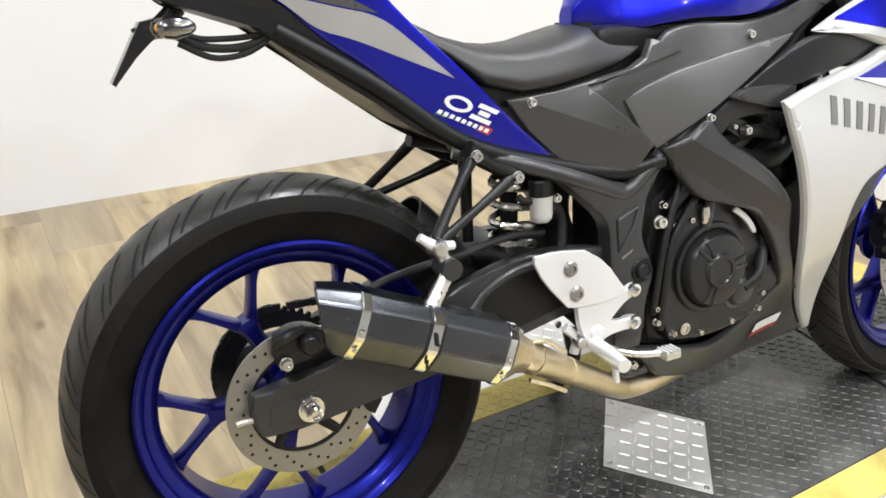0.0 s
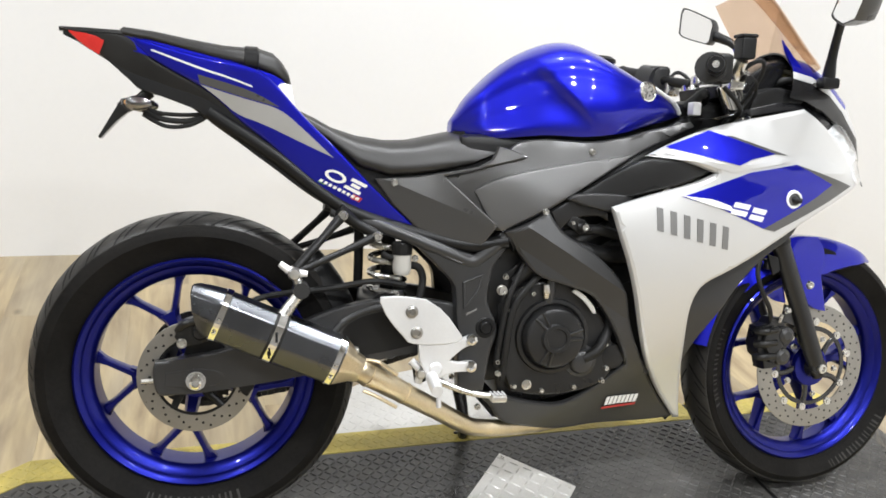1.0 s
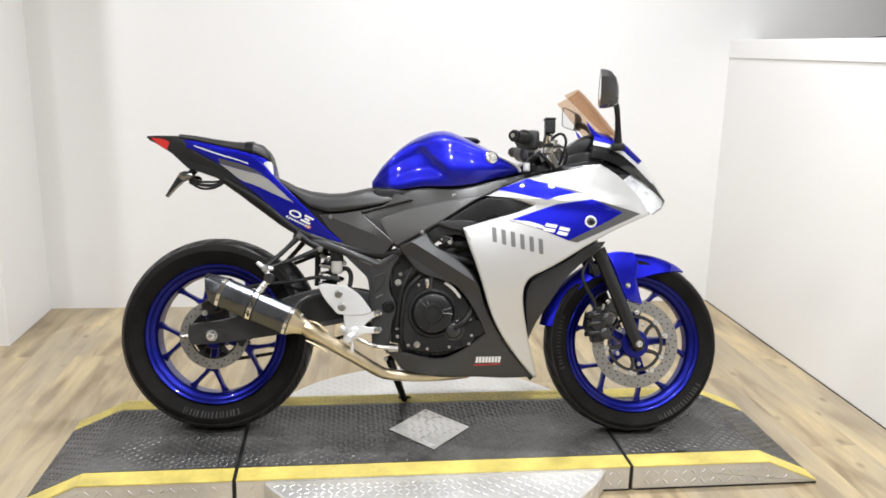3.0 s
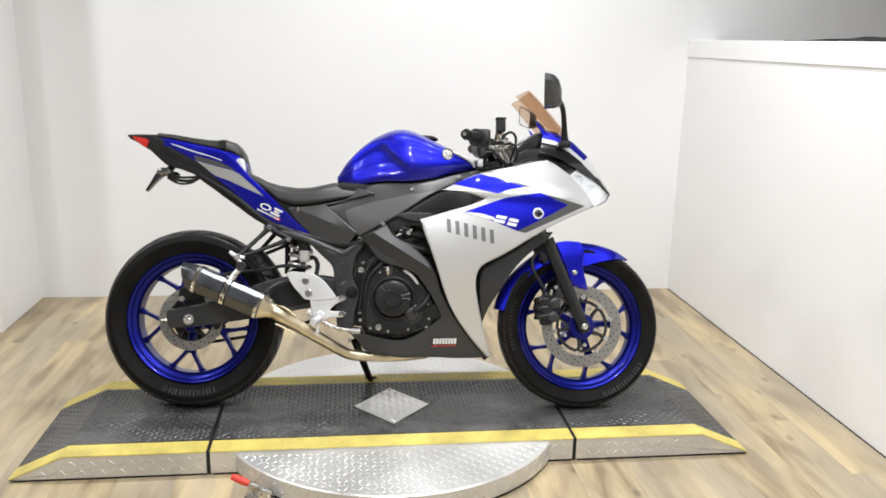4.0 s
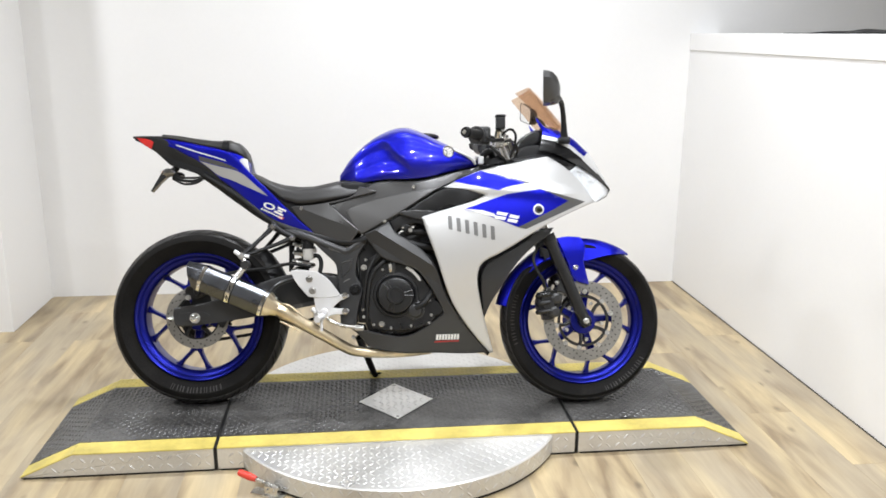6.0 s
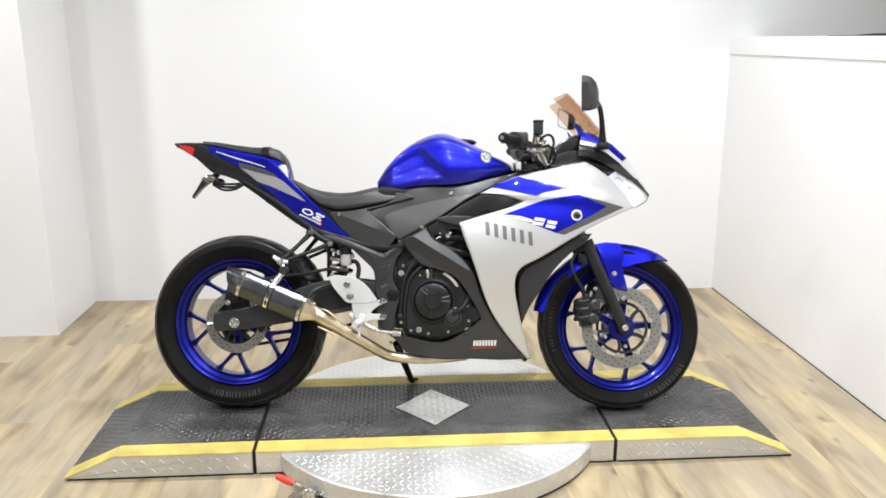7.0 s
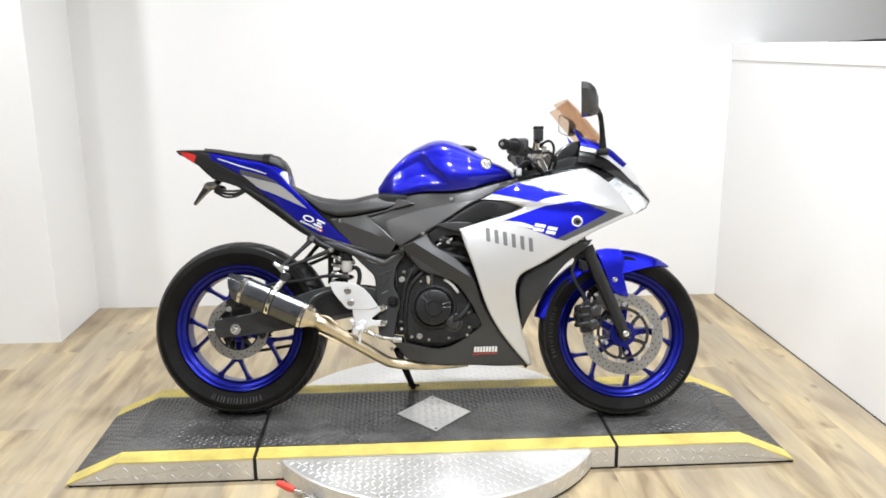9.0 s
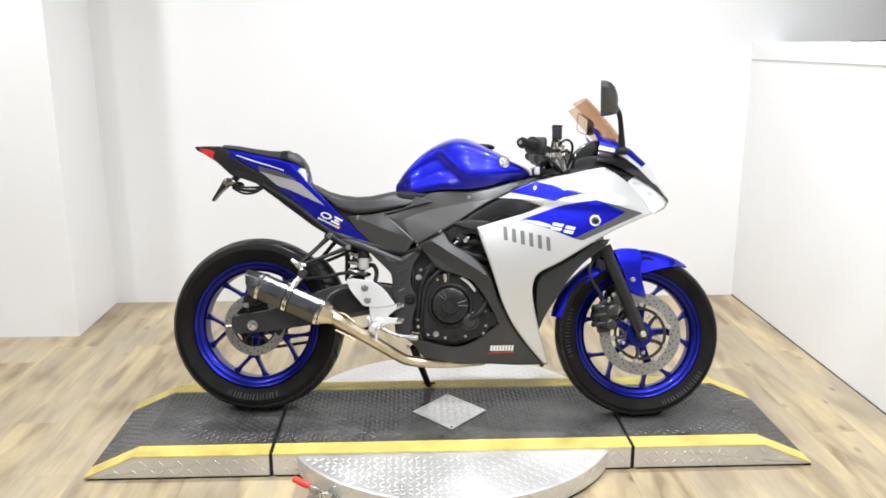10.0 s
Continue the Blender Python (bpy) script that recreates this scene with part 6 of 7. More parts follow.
hang = part("hanger_block", tube([o, o.lerp(Vector((.190, -0.202, .496)), 0.6), Vector((.190, -0.202, .496))], [0.013, 0.011, 0.012], 12, 3), M_STEEL, bike, "bright silencer clamp")
part("hanger_bush", tube([(.189, -0.216, .497), (.189, -0.180, .497)], 0.015, 20, 1), M_FRAME, hang)
part("hanger_link", tube([(.186, -0.200, .508), (.178, -0.198, .522)], 0.009, 12, 1), M_STEEL, hang)
PIPE = [Vector(AX0 + axis * 0.288), Vector((.318, -0.203, .335)), Vector((.393, -0.176, .287)), Vector((.470, -0.150, .240)), Vector((.515, -0.135, .212)), Vector((.555, -0.120, .193)), Vector((.630, -0.10, .184)), Vector((.72, -0.07, .182)), Vector((.82, -0.04, .19))]
pipe = part("exhaust_pipe", tube(PIPE, [0.0225, 0.0240, 0.0210, 0.0197, 0.0190, 0.0183, 0.0178, 0.017, 0.017], 22, 6), M_PIPE, bike, "straw-tinted stainless exhaust pipe")
for k, r in ((1.0, 0.0256), (2.0, 0.0222)):
    p = PIPE[int(k)]
    d = (PIPE[int(k) + 1] - PIPE[int(k) - 1]).normalized()
    part("weld_ring", tube([p - d * 0.002, p + d * 0.002], r, 22, 1), M_PIPE, pipe)
for s in (-1, 1):
    p = PIPE[1]
    part("spring_hook", tube([p + Vector((-.01, -0.008, s * 0.030)), p + Vector((.02, -0.010, s * 0.034 - 0.010)), p + Vector((.055, -0.004, s * 0.032 - 0.034))], 0.0036, 8, 4), M_PIPE, pipe)
part("hook_lug", box(.286, .298, -0.214, -0.196, .366, .388, 0.003), M_STEEL, pipe)

# ---- rider footrest and heel guard
BRACKET = [(.341, .478), (.380, .480), (.431, .473), (.470, .448), (.508, .396), (.500, .388), (.461, .382), (.412, .384), (.398, .388), (.357, .434), (.340, .468)]
guard = part("heel_guard", plate(BRACKET, -0.178, -0.170, 0.0025, 1, 24), M_ALU, bike, "bright aluminium heel guard plate")
for x, z in ((.403, .449), (.414, .408)):
    part("guard_bolt", lathe([(0, -0.1815), (0.006, -0.1815), (0.0065, -0.1845), (0.010, -0.1835), (0.0125, -0.180), (0.0125, -0.176)], (x, 0, z), 24), M_DISC, guard, "grey hexagon bolt")
HANG = [(.419, .386), (.475, .384), (.500, .388), (.516, .397), (.528, .401), (.538, .396), (.540, .386), (.530, .380), (.512, .374), (.495, .360), (.484, .349), (.500, .345), (.520, .346), (.532, .347), (.540, .340), (.538, .330), (.526, .325), (.500, .325), (.478, .322), (.464, .314), (.445, .314), (.433, .326), (.424, .345), (.420, .366)]
hanger = part("footrest_hanger", plate(HANG, -0.174, -0.160, 0.004, 1, 60), M_ALU, bike, "bright cast footrest hanger")
part("hanger_boss", lathe([(0, -0.180), (0.010, -0.180), (0.0135, -0.177), (0.0145, -0.170)], (.455, 0, .333), 24), M_ALU, hanger)
part("hanger_bush", lathe([(0, -0.176), (0.008, -0.176), (0.010, -0.172), (0.010, -0.160)], (.427, 0, .322), 16), M_STEEL, hanger)
for x, z in ((.526, .391), (.527, .336)):
    part("hanger_bolt", lathe([(0, -0.174), (0.0055, -0.174), (0.006, -0.180), (0.0105, -0.179), (0.0115, -0.172)], (x, 0, z), 20), M_CHROME, hanger)
part("footrest", tube([(.448, -0.172, .318), (.445, -0.215, .316), (.440, -0.262, .314)], [0.012, 0.013, 0.011], 12, 3), M_ALU, bike, "knurled aluminium footrest")
part("footrest_feeler", tube([(.450, -0.225, .306), (.452, -0.228, .272)], 0.005, 8, 1), M_ALU, bike)
lever = part("brake_pedal", tube([(.462, -0.166, .308), (.495, -0.176, .294), (.530, -0.188, .285), (.570, -0.196, .281)], [0.008, 0.0065, 0.006, 0.006], 12, 5), M_STEEL, bike, "bright brake pedal")
part("pedal_tip", box(.562, .594, -0.214, -0.188, .272, .286, 0.004), M_STEEL, lever)
for k in range(4):
    part("tip_rib", box(.563 + 0.008 * k, .567 + 0.008 * k, -0.2135, -0.1885, .286, .289, 0.0005), M_ALU, lever)
part("switch_body", tube([(.425, -0.140, .335), (.432, -0.14, .300)], 0.012, 12, 1), M_ENGINE, bike)
part("switch_boot", tube([(.410, -0.150, .345), (.428, -0.155, .325), (.424, -0.155, .30)], 0.008, 10, 3), M_ALU, bike)

# left footrest, seen only as a shape beyond the bike
part("footrest", tube([(.448, 0.165, .318), (.440, 0.262, .314)], 0.011, 10, 1), M_ENGINE, bike)
part("footrest_hanger", plate(HANG, 0.150, 0.162, 0.004), M_ENGINE, bike)

# side stand
stand = part("side_stand", tube([(.56, 0.09, .225), (.585, 0.145, .15), (.605, 0.215, .085), (.612, 0.245, .064)], [0.015, 0.013, 0.012, 0.011], 14, 4), M_BLACK, bike, "black side stand swung down")
foot = plate([(.598, -0.016), (.632, -0.014), (.638, 0.002), (.632, 0.016), (.600, 0.016), (.590, 0.0)], 0, 0.006, 0.002)
part("stand_foot", foot, M_BLACK, stand, "", Matrix.Translation((0, 0.245, .067)) @ Matrix.Rotation(radians(75), 4, "X"))

# ---- front fork, steered with the wheel
RAKE = Vector((-math.sin(radians(23.5)), 0, math.cos(radians(23.5))))


def on_fork(t, y, dx=0.0):
    """A place t metres up the fork leg from the axle."""
    return Vector((FRONT[0] + dx, y, FRONT[2])) + RAKE * t


for s in (-1, 1):
    y = s * 0.098
    leg = part("fork_leg", tube([on_fork(-0.022, y), on_fork(0.0, y), on_fork(0.05, y), on_fork(0.30, y), on_fork(0.315, y)], [0.017, 0.020, 0.0215, 0.0215, 0.023], 26, 1), M_FORK, bike, "satin black fork lower leg", STEER)
    part("dust_seal", tube([on_fork(0.312, y), on_fork(0.335, y)], 0.0245, 26, 1), M_DARKGAP, leg, "", STEER)
    part("fork_tube", tube([on_fork(0.32, y), on_fork(0.69, y)], 0.0185, 24, 1), M_CHROME, bike, "chrome fork tube", STEER)
    part("fork_cap", tube([on_fork(0.69, y), on_fork(0.705, y)], [0.0225, 0.018], 20, 1), M_STEEL, bike, "", STEER)
    boss = part("axle_boss", lathe([(0.0, s * 0.114), (0.014, s * 0.114), (0.020, s * 0.112), (0.023, s * 0.106), (0.024, s * 0.075), (0.0, s * 0.075)], FRONT, 26), M_FORK, leg, "", STEER)
    part("axle_nut", lathe([(0.0, s * 0.119), (0.006, s * 0.119), (0.0065, s * 0.124), (0.0105, s * 0.123), (0.0115, s * 0.113)], FRONT, 20), M_STEEL, boss, "bright axle end", STEER)
    part("caliper_lug", plate([(FRONT[0] - .055, .385), (FRONT[0] - .05, .43), (FRONT[0] - .095, .44), (FRONT[0] - .10, .40)], s * 0.095, s * 0.082, 0.003), M_GREY, leg, "", STEER)
part("axle", tube([(FRONT[0], -0.11, FRONT[2]), (FRONT[0], 0.11, FRONT[2])], 0.010, 16, 1), M_STEEL, front_wheel, "", STEER)
part("lower_clamp", plate([(1.19, .70), (1.235, .712), (1.245, .678), (1.20, .664)], -0.125, 0.125, 0.008), M_BLACK, bike, "", STEER @ Matrix.Translation((-.045, 0, .02)))
part("upper_clamp", plate([(1.055, .915), (1.115, .930), (1.12, .905), (1.06, .890)], -0.088, 0.088, 0.006), M_BLACK, bike, "black upper fork clamp", STEER)
part("steering_head", tube([(1.155, 0, .70), (1.085, 0, .92)], 0.032, 20, 1), M_BLACK, bike)

cal = part("front_caliper", plate([(1.193, .352), (1.200, .392), (1.222, .398), (1.232, .412), (1.262, .410), (1.268, .392), (1.286, .384), (1.284, .350), (1.272, .338), (1.270, .312), (1.248, .296), (1.218, .294), (1.212, .318), (1.200, .328)], -0.108, -0.052, 0.006, 1, 20), M_ENGINE, bike, "dark two-piston front caliper", STEER)
part("caliper_face", plate([(1.204, .352), (1.210, .384), (1.232, .392), (1.252, .388), (1.258, .360), (1.250, .330), (1.236, .310), (1.222, .312), (1.218, .334)], -0.121, -0.106, 0.005, 1, 20), M_FORK, cal, "", STEER)
for x, z in ((1.262, .372), (1.255, .324)):
    part("piston_boss", lathe([(0, -0.128), (0.010, -0.128), (0.013, -0.125), (0.0185, -0.123), (0.0195, -0.108)], (x, 0, z), 26), M_GREY, cal, "", STEER)
for z in (.322, .352, .380):
    part("caliper_lug", tube([(1.196, -0.098, z), (1.206, -0.118, z + 0.002), (1.236, -0.122, z + 0.006)], [0.009, 0.0085, 0.007], 10, 3), M_ENGINE, cal, "", STEER)
part("bleed_nipple", tube([(1.246, -0.112, .402), (1.250, -0.116, .420)], 0.0045, 10, 1), M_STEEL, cal, "", STEER)
for x, z in ((1.265, .428), (1.279, .366), (1.262, .312)):
    part("caliper_bolt", bolt(x, -0.114, z, 0.006, 0.007), M_STEEL, cal, "", STEER)
part("brake_line", tube([(1.225, -0.110, .405), (1.215, -0.115, .435), (1.190, -0.118, .475), (1.180, -0.112, .515), (1.195, -0.10, .550), (1.215, -0.09, .60), (1.19, -0.08, .68)], 0.0055, 10, 6), M_DARKGAP, bike, "black brake line", STEER)
part("line_clip", box(1.207, 1.228, -0.105, -0.085, .520, .545, 0.004), M_ENGINE, bike, "", STEER)
part("reflector_bracket", plate([(1.205, .555), (1.232, .548), (1.240, .518), (1.222, .508), (1.212, .53)], -0.112, -0.104, 0.002), M_BLACK, bike, "", STEER)

# ---- front mudguard


def guard_half(a):
    return 0.048 + 0.016 * smooth(20, 60, a) * (1 - smooth(120, 150, a))


secs = []
for k in range(41):
    a = 53 + 116 * k / 40
    ang = radians(a)
    lift = 0.011 + 0.003 * (1 - smooth(53, 75, a)) + 0.010 * smooth(130, 170, a)
    R = 0.291 + lift
    w = guard_half(a) * (0.10 + 0.90 * smooth(44, 66, a))
    drop = lerp([(53, .006), (57, .016), (65, .040), (75, .064), (85, .084), (95, .088), (110, .055), (125, .042)], a)
    outer, inner = [], []
    for u in np.linspace(-1, 1, 27):
        r = R - drop * abs(u) ** 5
        outer.append((FRONT[0] + r * math.cos(ang), u * w, FRONT[2] + r * math.sin(ang)))
        inner.append((FRONT[0] + (r - 0.0035) * math.cos(ang), u * (w - 0.003), FRONT[2] + (r - 0.0035) * math.sin(ang)))
    secs.append(outer + inner[::-1])
mud = part("front_mudguard", loft(secs), M_BLUE, bike, "blue painted front mudguard", STEER, 40)
FLAP = [(1.272, .588), (1.310, .596), (1.360, .592), (1.378, .560), (1.366, .510), (1.374, .48), (1.388, .421), (1.352, .427), (1.325, .446), (1.309, .5)]
for s in (-1, 1):
    part("mudguard_cheek", shell(FLAP, lambda x, z: 0.0885 - 0.25 * max(0, z - .545), s, 0, 0.004, 0.004), M_BLUE, mud, "blue cheek bolted to the fork", STEER)
    part("cheek_bolt", lathe([(0, s * 0.0905), (0.004, s * 0.0905), (0.0045, s * 0.0955), (0.008, s * 0.0945), (0.0105, s * 0.0885)], (1.338, 0, .483), 20), M_STEEL, mud, "", STEER)
# ---- nose, headlamps, screen
NOSE_MID = [(1.232, 1.004), (1.290, .990), (1.345, .959), (1.400, .905), (1.445, .831), (1.482, .774)]
NOSE_SIDE = [(1.205, .155, .902), (1.245, .152, .897), (1.295, .146, .878), (1.340, .130, .854), (1.402, .098, .820), (1.478, .014, .772)]


def nose_point(i, u, lift=0.0):
    (mx, mz), (sx, sy, sz) = NOSE_MID[i], NOSE_SIDE[i]
    a = abs(u)
    k = a ** 1.9
    return (mx + (sx - mx) * k, math.copysign(sy * math.sin(a * math.pi / 2) ** 1.0, u), mz + (sz - mz) * k + lift)


def nose_strip(u0, u1, lift, i0=0, i1=5, thick=0.004, n=9):
    secs = []
    for i in range(i0, i1 + 1):
        us = np.linspace(u0, u1, n)
        secs.append([nose_point(i, u, lift) for u in us] + [nose_point(i, u, lift - thick) for u in us[::-1]])
    return loft(secs)


nose = part("nose_cowl", nose_strip(-1, 1, 0, n=25), M_GLOSS, bike, "gloss black nose cowl", None, 60)
part("nose_flash", nose_strip(-0.42, 0.42, 0.0022, 1, 5, 0.002, 13), M_SILVER, nose, "silver centre of the nose")
for s in (-1, 1):
    part("nose_flash", nose_strip(s * 0.42, s * 0.70, 0.003, 0, 3, 0.002, 9), M_BLUE, nose, "blue flash on the nose")
    part("nose_flash", nose_strip(s * 0.42, s * 0.80, 0.0022, 3, 5, 0.002, 9), M_SILVER, nose, "silver centre of the nose")
    # bright streak below the blue: a highlight drawn as a silver band
    part("nose_flash", nose_strip(s * 0.70, s * 0.79, 0.0028, 0, 3, 0.002, 4), M_SILVER, nose, "highlight along the nose, painted as a thin silver line")
    part("screen_mount", plate([(1.196, 1.020), (1.206, .990), (1.240, .945), (1.262, .945), (1.252, .960), (1.222, .990)], s * 0.116, s * 0.124, 0.002), M_BLUE, nose, "blue bracket along the screen's edge")

TOPCOWL = [(0.985, 0.845), (1.043, 0.849), (1.092, 0.865), (1.17, 0.885), (1.238, 0.901), (1.277, 0.88), (1.345, 0.849), (1.312, 0.821), (1.267, 0.858), (1.232, 0.875), (1.151, 0.861), (1.063, 0.845)]
HEADLAMP = [(1.308, 0.818), (1.342, 0.853), (1.368, 0.845), (1.408, 0.814), (1.453, 0.782), (1.480, 0.769), (1.458, 0.743), (1.407, 0.719), (1.380, 0.742), (1.352, 0.779)]


lamp_width = skin([(1.31, .82, .150), (1.345, .85, .132), (1.39, .745, .148), (1.415, .722, .140), (1.41, .815, .095), (1.45, .78, .055), (1.48, .768, .010), (1.46, .745, .05)])


for s in (-1, 1):
    part("top_cowl", shell(TOPCOWL, lambda x, z: lerp([(.98, .142), (1.10, .152), (1.24, .149), (1.36, .119)], x) - 0.5 * max(0, z - .86), s, 0, 0.005, 0.005), M_GLOSS, bike, "gloss black upper cowl")
    lamp = part("headlamp", shell(HEADLAMP, lamp_width, s, -0.016, 0.003, 0.0), M_LAMP, bike, "bright headlamp reflector")
    for x, z, r in ((1.352, .812, 0.015), (1.395, .780, 0.014)):
        part("reflector_bowl", lathe([(0, -s * 0.012), (r * 0.6, -s * 0.009), (r, 0), (r * 1.08, s * 0.001)], (x, s * (lamp_width(x, z) - 0.010), z), 28), M_LAMP, lamp)
    part("lamp_lens", shell(HEADLAMP, lamp_width, s, 0.0, 0.002, 0.003), M_CLEAR, lamp, "clear headlamp lens")
    part("lamp_rim", shell([(1.480, .770), (1.484, .769), (1.460, .740), (1.408, .716), (1.407, .719), (1.458, .743)], lamp_width, s, 0.001, 0.004, 0, 0.05, 0), M_KNEE, lamp)

SCREEN_MID = [(1.322, .984), (1.313, .996), (1.301, 1.010), (1.229, 1.098), (1.188, 1.141)]
SCREEN_SIDE = [(1.262, .145, .950), (1.236, .142, .976), (1.203, .138, 1.009), (1.150, .118, 1.065), (1.116, .098, 1.102)]
secs = []
for i in range(5):
    (mx, mz), (sx, sy, sz) = SCREEN_MID[i], SCREEN_SIDE[i]
    sx, sz, sy = mx + 0.84 * (sx - mx), mz + 0.84 * (sz - mz), sy * 0.94
    secs.append([(mx + (sx - mx) * abs(u) ** 1.7, math.copysign(sy * math.sin(abs(u) * math.pi / 2) ** 0.95, u), mz + (sz - mz) * abs(u) ** 1.7) for u in np.linspace(-1, 1, 29)])
cols = [curve_points([s[j] for s in secs], 4) for j in range(29)]
sheet = loft([[c[i] for c in cols] for i in range(len(cols[0]))], False, False)
bmesh.ops.recalc_face_normals(sheet, faces=sheet.faces)
bmesh.ops.solidify(sheet, geom=sheet.faces[:], thickness=0.003)
screen = part("windscreen", sheet, M_SCREEN, bike, "amber-brown tinted windscreen", None, 60)
screen.visible_shadow = False

BARS = Matrix.Identity(4)
# ---- instruments, bars, levers
part("instrument_panel", plate([(1.115, .895), (1.135, .945), (1.205, .985), (1.235, .975), (1.225, .935), (1.165, .895)], -0.085, 0.085, 0.012), M_GLOSS, bike, "black instrument panel")
part("dash_stay", tube([(1.20, -0.06, .93), (1.25, -0.10, .94), (1.27, -0.14, .925)], 0.009, 10, 4), M_BLACK, bike)
part("inner_panel", plate([(1.122, .868), (1.135, .905), (1.19, .925), (1.26, .905), (1.25, .885), (1.15, .865)], -0.135, 0.135, 0.01), M_BLACK, bike, "black inner panel")
part("lamp_shell", box(1.20, 1.36, -0.09, 0.09, .78, .88, 0.03), M_BLACK, bike)
for s in (-1, 1):
    root_p, mid_p, end_p = (1.075, s * 0.100, .930), (1.010 if s < 0 else 1.045, s * 0.185, .944), (.940 if s < 0 else 1.000, s * 0.300, .940 if s < 0 else .965)
    clip = part("handlebar", tube([(1.085, s * 0.098, .925), root_p, mid_p, end_p], [0.022, 0.012, 0.011, 0.011], 14, 4), M_BLACK, bike, "black clip-on handlebar", BARS)
    d = (Vector(end_p) - Vector(mid_p)).normalized()
    g0, g1 = Vector(mid_p) + d * 0.030, Vector(end_p)
    gp = [g0 + (g1 - g0) * k / 12 for k in range(13)]
    part("grip", tube(gp, [0.021, 0.0165, 0.0175, 0.0165, 0.0175, 0.0165, 0.0175, 0.0165, 0.0175, 0.0165, 0.0175, 0.0175, 0.019], 18, 1), M_DARKGAP, clip, "black rubber grip", BARS)
    part("bar_end", tube([g1, g1 + d * 0.012], [0.0165, 0.0150], 18, 1), M_BLACK, clip, "", BARS)
    part("bar_end_screw", tube([g1 + d * 0.0118, g1 + d * 0.0135], 0.007, 14, 1), M_STEEL, clip, "", BARS)
    h = Vector(mid_p) + d * 0.012
    part("switch_housing", box(h.x - 0.026, h.x + 0.026, h.y - 0.026, h.y + 0.026, h.z - 0.030, h.z + 0.030, 0.010), M_UNDER, clip, "", BARS)
    part("throttle_drum", tube([h - d * 0.02 + Vector((-.012, 0, 0)), h + d * 0.026 + Vector((-.012, 0, 0))], 0.031, 20, 1), M_GREY, clip, "", BARS)
    part("lever", tube([(1.065, s * 0.165, .930), (1.070, s * 0.205, .928), (1.035, s * 0.265, .918), (1.010, s * 0.305, .916)], [0.008, 0.007, 0.006, 0.0075], 10, 4), M_ALU if s > 0 else M_BLACK, clip, "", BARS)
    part("lever_bracket", box(1.045, 1.080, s * 0.165 - 0.018, s * 0.165 + 0.018, .905, .945, 0.006), M_STEEL, clip, "bright lever bracket", BARS)
    part("cable", tube([(1.05, s * 0.17, .93), (1.095, s * 0.20, .965), (1.120, s * 0.18, .945), (1.112, s * 0.13, .89), (1.09, s * 0.08, .84)], 0.0045, 8, 6), M_DARKGAP, clip, "", BARS)
    part("cable", tube([(1.03, s * 0.185, .91), (1.06, s * 0.19, .88), (1.085, s * 0.16, .86), (1.09, s * 0.08, .83)], 0.005, 8, 6), M_DARKGAP, clip, "", BARS)
    part("cable", tube([(1.05, s * 0.16, .915), (1.105, s * 0.17, .93), (1.130, s * 0.14, .90), (1.11, s * 0.10, .85)], 0.004, 8, 6), M_DARKGAP, clip, "", BARS)
master = part("brake_master_reservoir", box(1.049, 1.081, -0.212, -0.178, .966, 1.008, 0.004), M_BLACK, bike, "square black brake fluid reservoir", BARS)
part("reservoir_lid", box(1.047, 1.083, -0.214, -0.176, 1.008, 1.015, 0.003), M_BLACK, master, "", BARS)
part("master_cylinder", tube([(1.060, -0.195, .962), (1.058, -0.180, .935), (1.070, -0.15, .925)], 0.013, 14, 3), M_STEEL, bike, "bright master cylinder body", BARS)
for s in (-1, 1):
    part("fork_tube_top", tube([(1.112, s * 0.1, .845), (1.080, s * 0.1, .922)], 0.0215, 24, 1), M_CHROME, bike, "bright fork tube top")
part("brake_hose_union", add_tube(tube([(1.072, -0.165, .966), (1.080, -0.158, .942), (1.087, -0.150, .918)], [0.008, 0.012, 0.010], 12, 3), [(1.066, -0.165, .948), (1.094, -0.155, .945)], 0.008, 12, 1), M_STEEL, bike, "bright brake hose union")
part("ignition_lock", turned([(0, 0.02), (0.015, 0.02), (0.018, 0.016), (0.018, 0.0)], (1.06, 0, .925), 24), M_STEEL, bike, "", BARS)
part("cover_bracket", box(.992, 1.012, -0.135, -0.105, .852, .880, 0.004), M_ALU, bike, "bright bracket ahead of the tank")
part("loom", tube([(1.00, -0.08, .87), (1.03, -0.10, .90), (1.05, -0.05, .88), (1.08, 0.0, .85)], 0.012, 10, 5), M_BLACK, bike)
part("head_cover", box(.985, 1.10, -0.074, 0.074, .80, .885, 0.02), M_BLACK, bike)

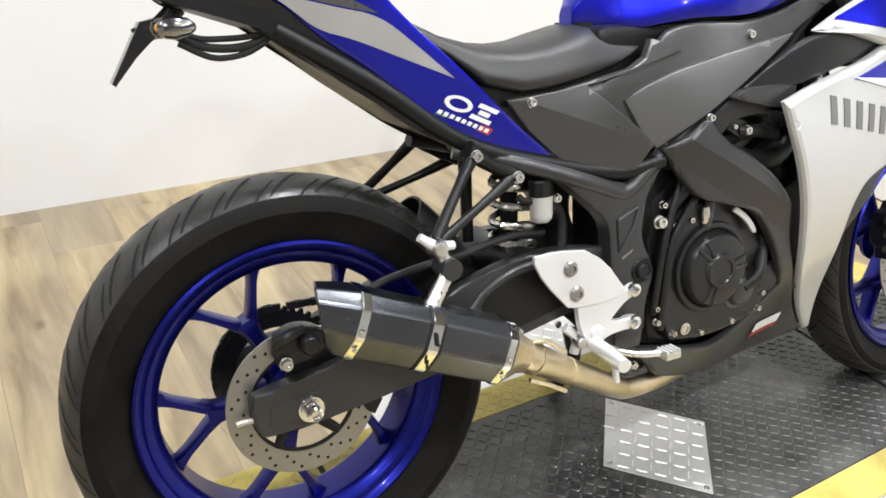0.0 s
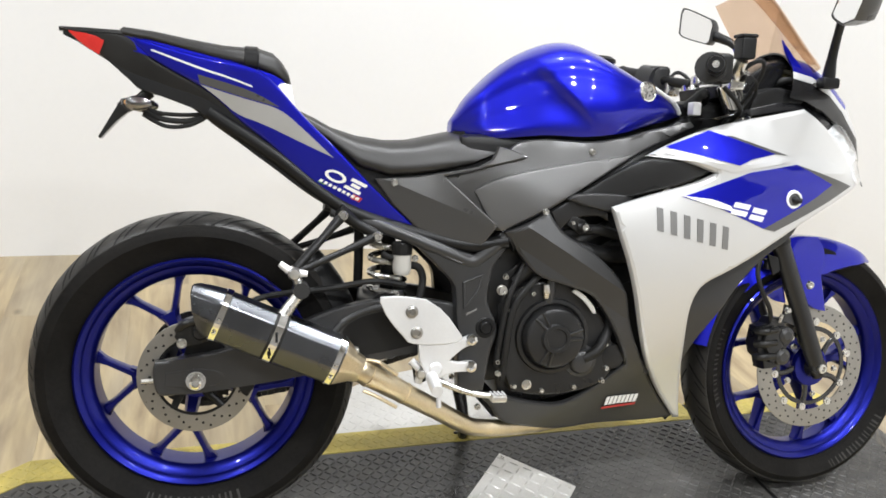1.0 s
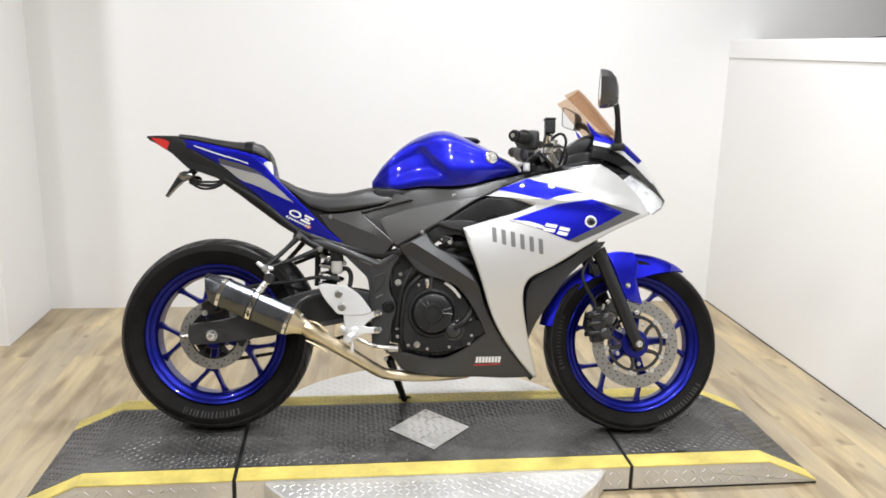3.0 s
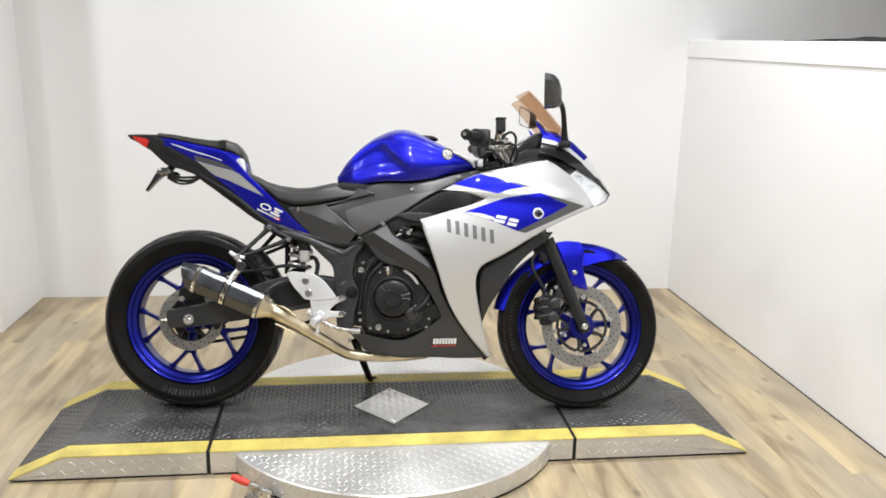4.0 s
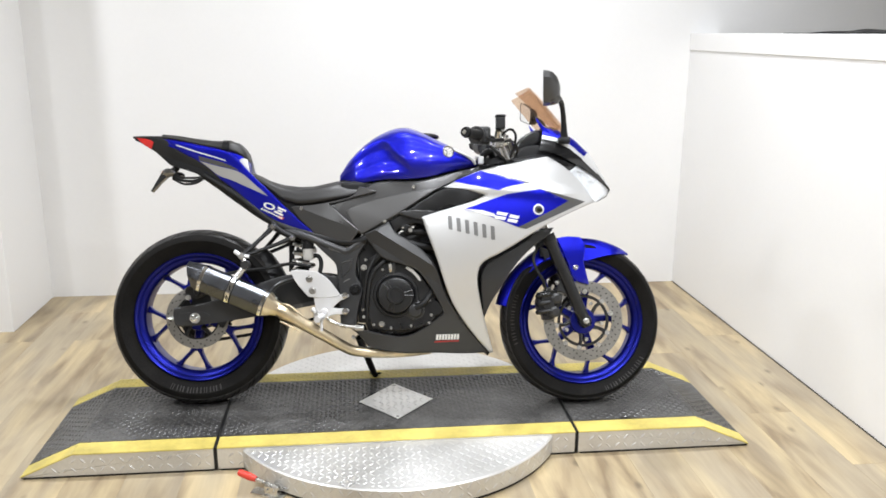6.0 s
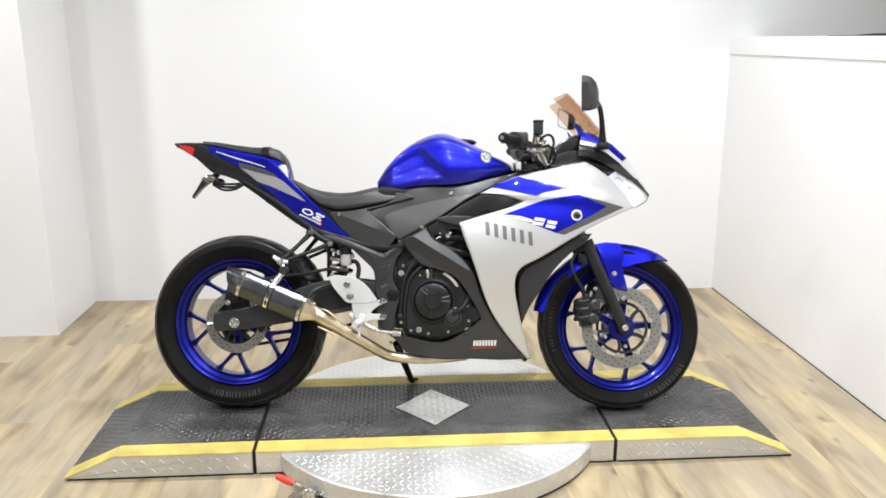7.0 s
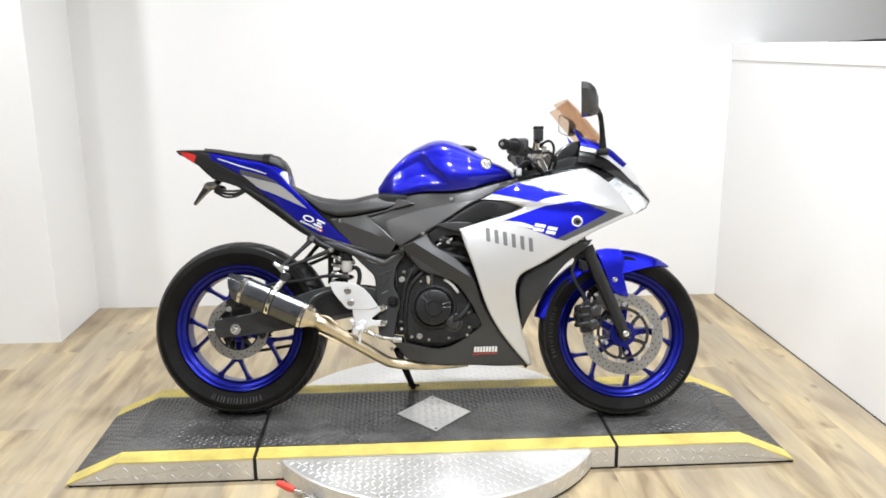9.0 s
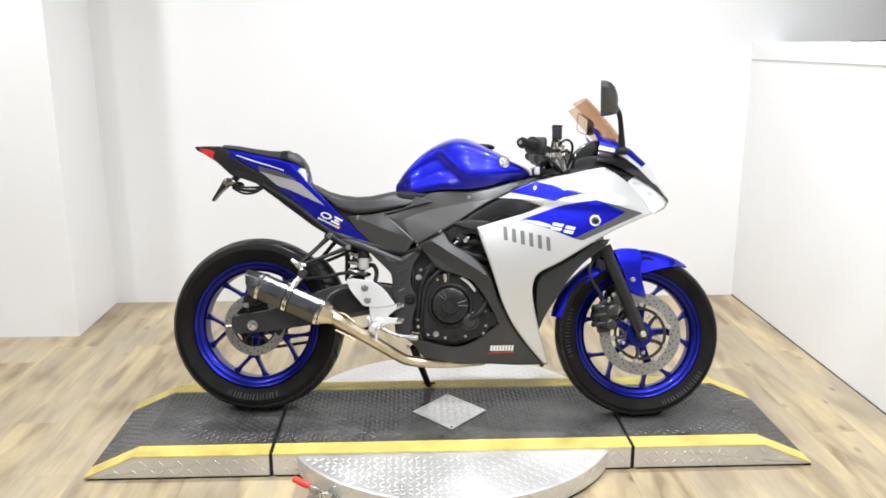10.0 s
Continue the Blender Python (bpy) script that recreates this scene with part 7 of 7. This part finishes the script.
# ---- mirrors
for s in (-1, 1):
    if s < 0:
        stem = [(1.293, -0.124, .945), (1.291, -0.132, .985), (1.284, -0.152, 1.030), (1.272, -0.178, 1.060), (1.238, -0.236, 1.076)]
    else:
        stem = [(1.288, 0.152, .930), (1.285, 0.158, .965), (1.275, 0.174, 1.010), (1.262, 0.200, 1.045), (1.240, 0.245, 1.068)]
    mir = part("mirror", tube(stem, [0.014, 0.010, 0.0085, 0.0095, 0.0125], 14, 4), M_BLACK, bike, "black rear-view mirror on a stalk")
    fx, fy, fz = stem[0]
    part("mirror_foot", box(fx - 0.021, fx + 0.021, fy - 0.014, fy + 0.014, fz - 0.024, fz, 0.006), M_BLACK, mir)
    if s < 0:
        # turned outwards and tipped up at its outer end
        corner, ahead = Vector((1.205, -0.231, 1.054)), Vector((.985, -.14, 0))
        long_axis, short_axis = Vector((-.11, -.78, .62)), Vector((-.09, -.62, -.78))
        outline = [(0.000, 0.000), (0.070, -0.022), (0.124, -0.008), (0.133, 0.006), (0.127, 0.030), (0.092, 0.056), (0.050, 0.068), (0.016, 0.046), (0.000, 0.014)]
        centre, toward = (0.066, 0.022), (0.030, 0.026)
    else:
        corner, ahead = Vector((1.212, 0.298, 1.096)), Vector((.974, .225, -.052))
        long_axis, short_axis = Vector((-.20, .874, .233)), Vector((.058, -.175, .875))
        outline = [(-0.068, -0.030), (-0.058, -0.040), (0.044, -0.038), (0.062, -0.028), (0.072, 0.030), (0.066, 0.044), (0.050, 0.046), (-0.056, 0.030), (-0.068, 0.016)]
        centre, toward = (0, 0), (0, -0.030)
    outl = soften(outline, 1, 30)

    def on_mirror(dx, u, v):
        return tuple(corner + ahead * dx + long_axis * u + short_axis * v)

    secs = []
    depth = 1.35 if s < 0 else 1.0
    for dx, sc in ((0.001, 0.975), (-0.002, 1.0), (0.010 * depth, 0.99), (0.022 * depth, 0.92), (0.033 * depth, 0.75), (0.040 * depth, 0.46)):
        secs.append([on_mirror(dx, centre[0] + (u - centre[0]) * sc + (toward[0] - centre[0]) * (1 - sc), centre[1] + (v - centre[1]) * sc + (toward[1] - centre[1]) * (1 - sc)) for u, v in outl])
    head = loft(secs)
    bmesh.ops.recalc_face_normals(head, faces=head.faces)
    part("mirror_head", head, M_SATIN, mir)
    glass = loft([[on_mirror(dx, centre[0] + (u - centre[0]) * 0.92, centre[1] + (v - centre[1]) * 0.92) for u, v in outl] for dx in (0.0015, -0.001)])
    bmesh.ops.recalc_face_normals(glass, faces=glass.faces)
    part("mirror_glass", glass, M_MIRROR, mir, "silver mirror glass")

# ---------------------------------------------------------------- floor planks
def plank_mesh(length, width=0.1835):
    bm = add_box(bmesh.new(), -width / 2 + 0.0001, width / 2 - 0.0001, 0, length - 0.0002, -0.012, 0, 0.0004, 1)
    me = bpy.data.meshes.new("plank")
    bm.to_mesh(me)
    bm.free()
    me.materials.append(M_PLANK)
    return me


PLANK = plank_mesh(1.22)
CUT = {k: plank_mesh(0.2 * k) for k in range(1, 7)}
rng = random.Random(5)
x = X_RIGHT - 0.09
while x > -3.2:
    first = rng.randint(1, 6)
    y = Y_BACK + 0.12 - 0.2 * first
    pieces = [(y, CUT[first])]
    while y > -4.0:
        y -= 1.22
        pieces.append((y, PLANK))
    for row, mesh in pieces:
        ob = new("plank", mesh)
        ob.parent = floor
        ob.location = (x, row, 0)
    x -= 0.1835
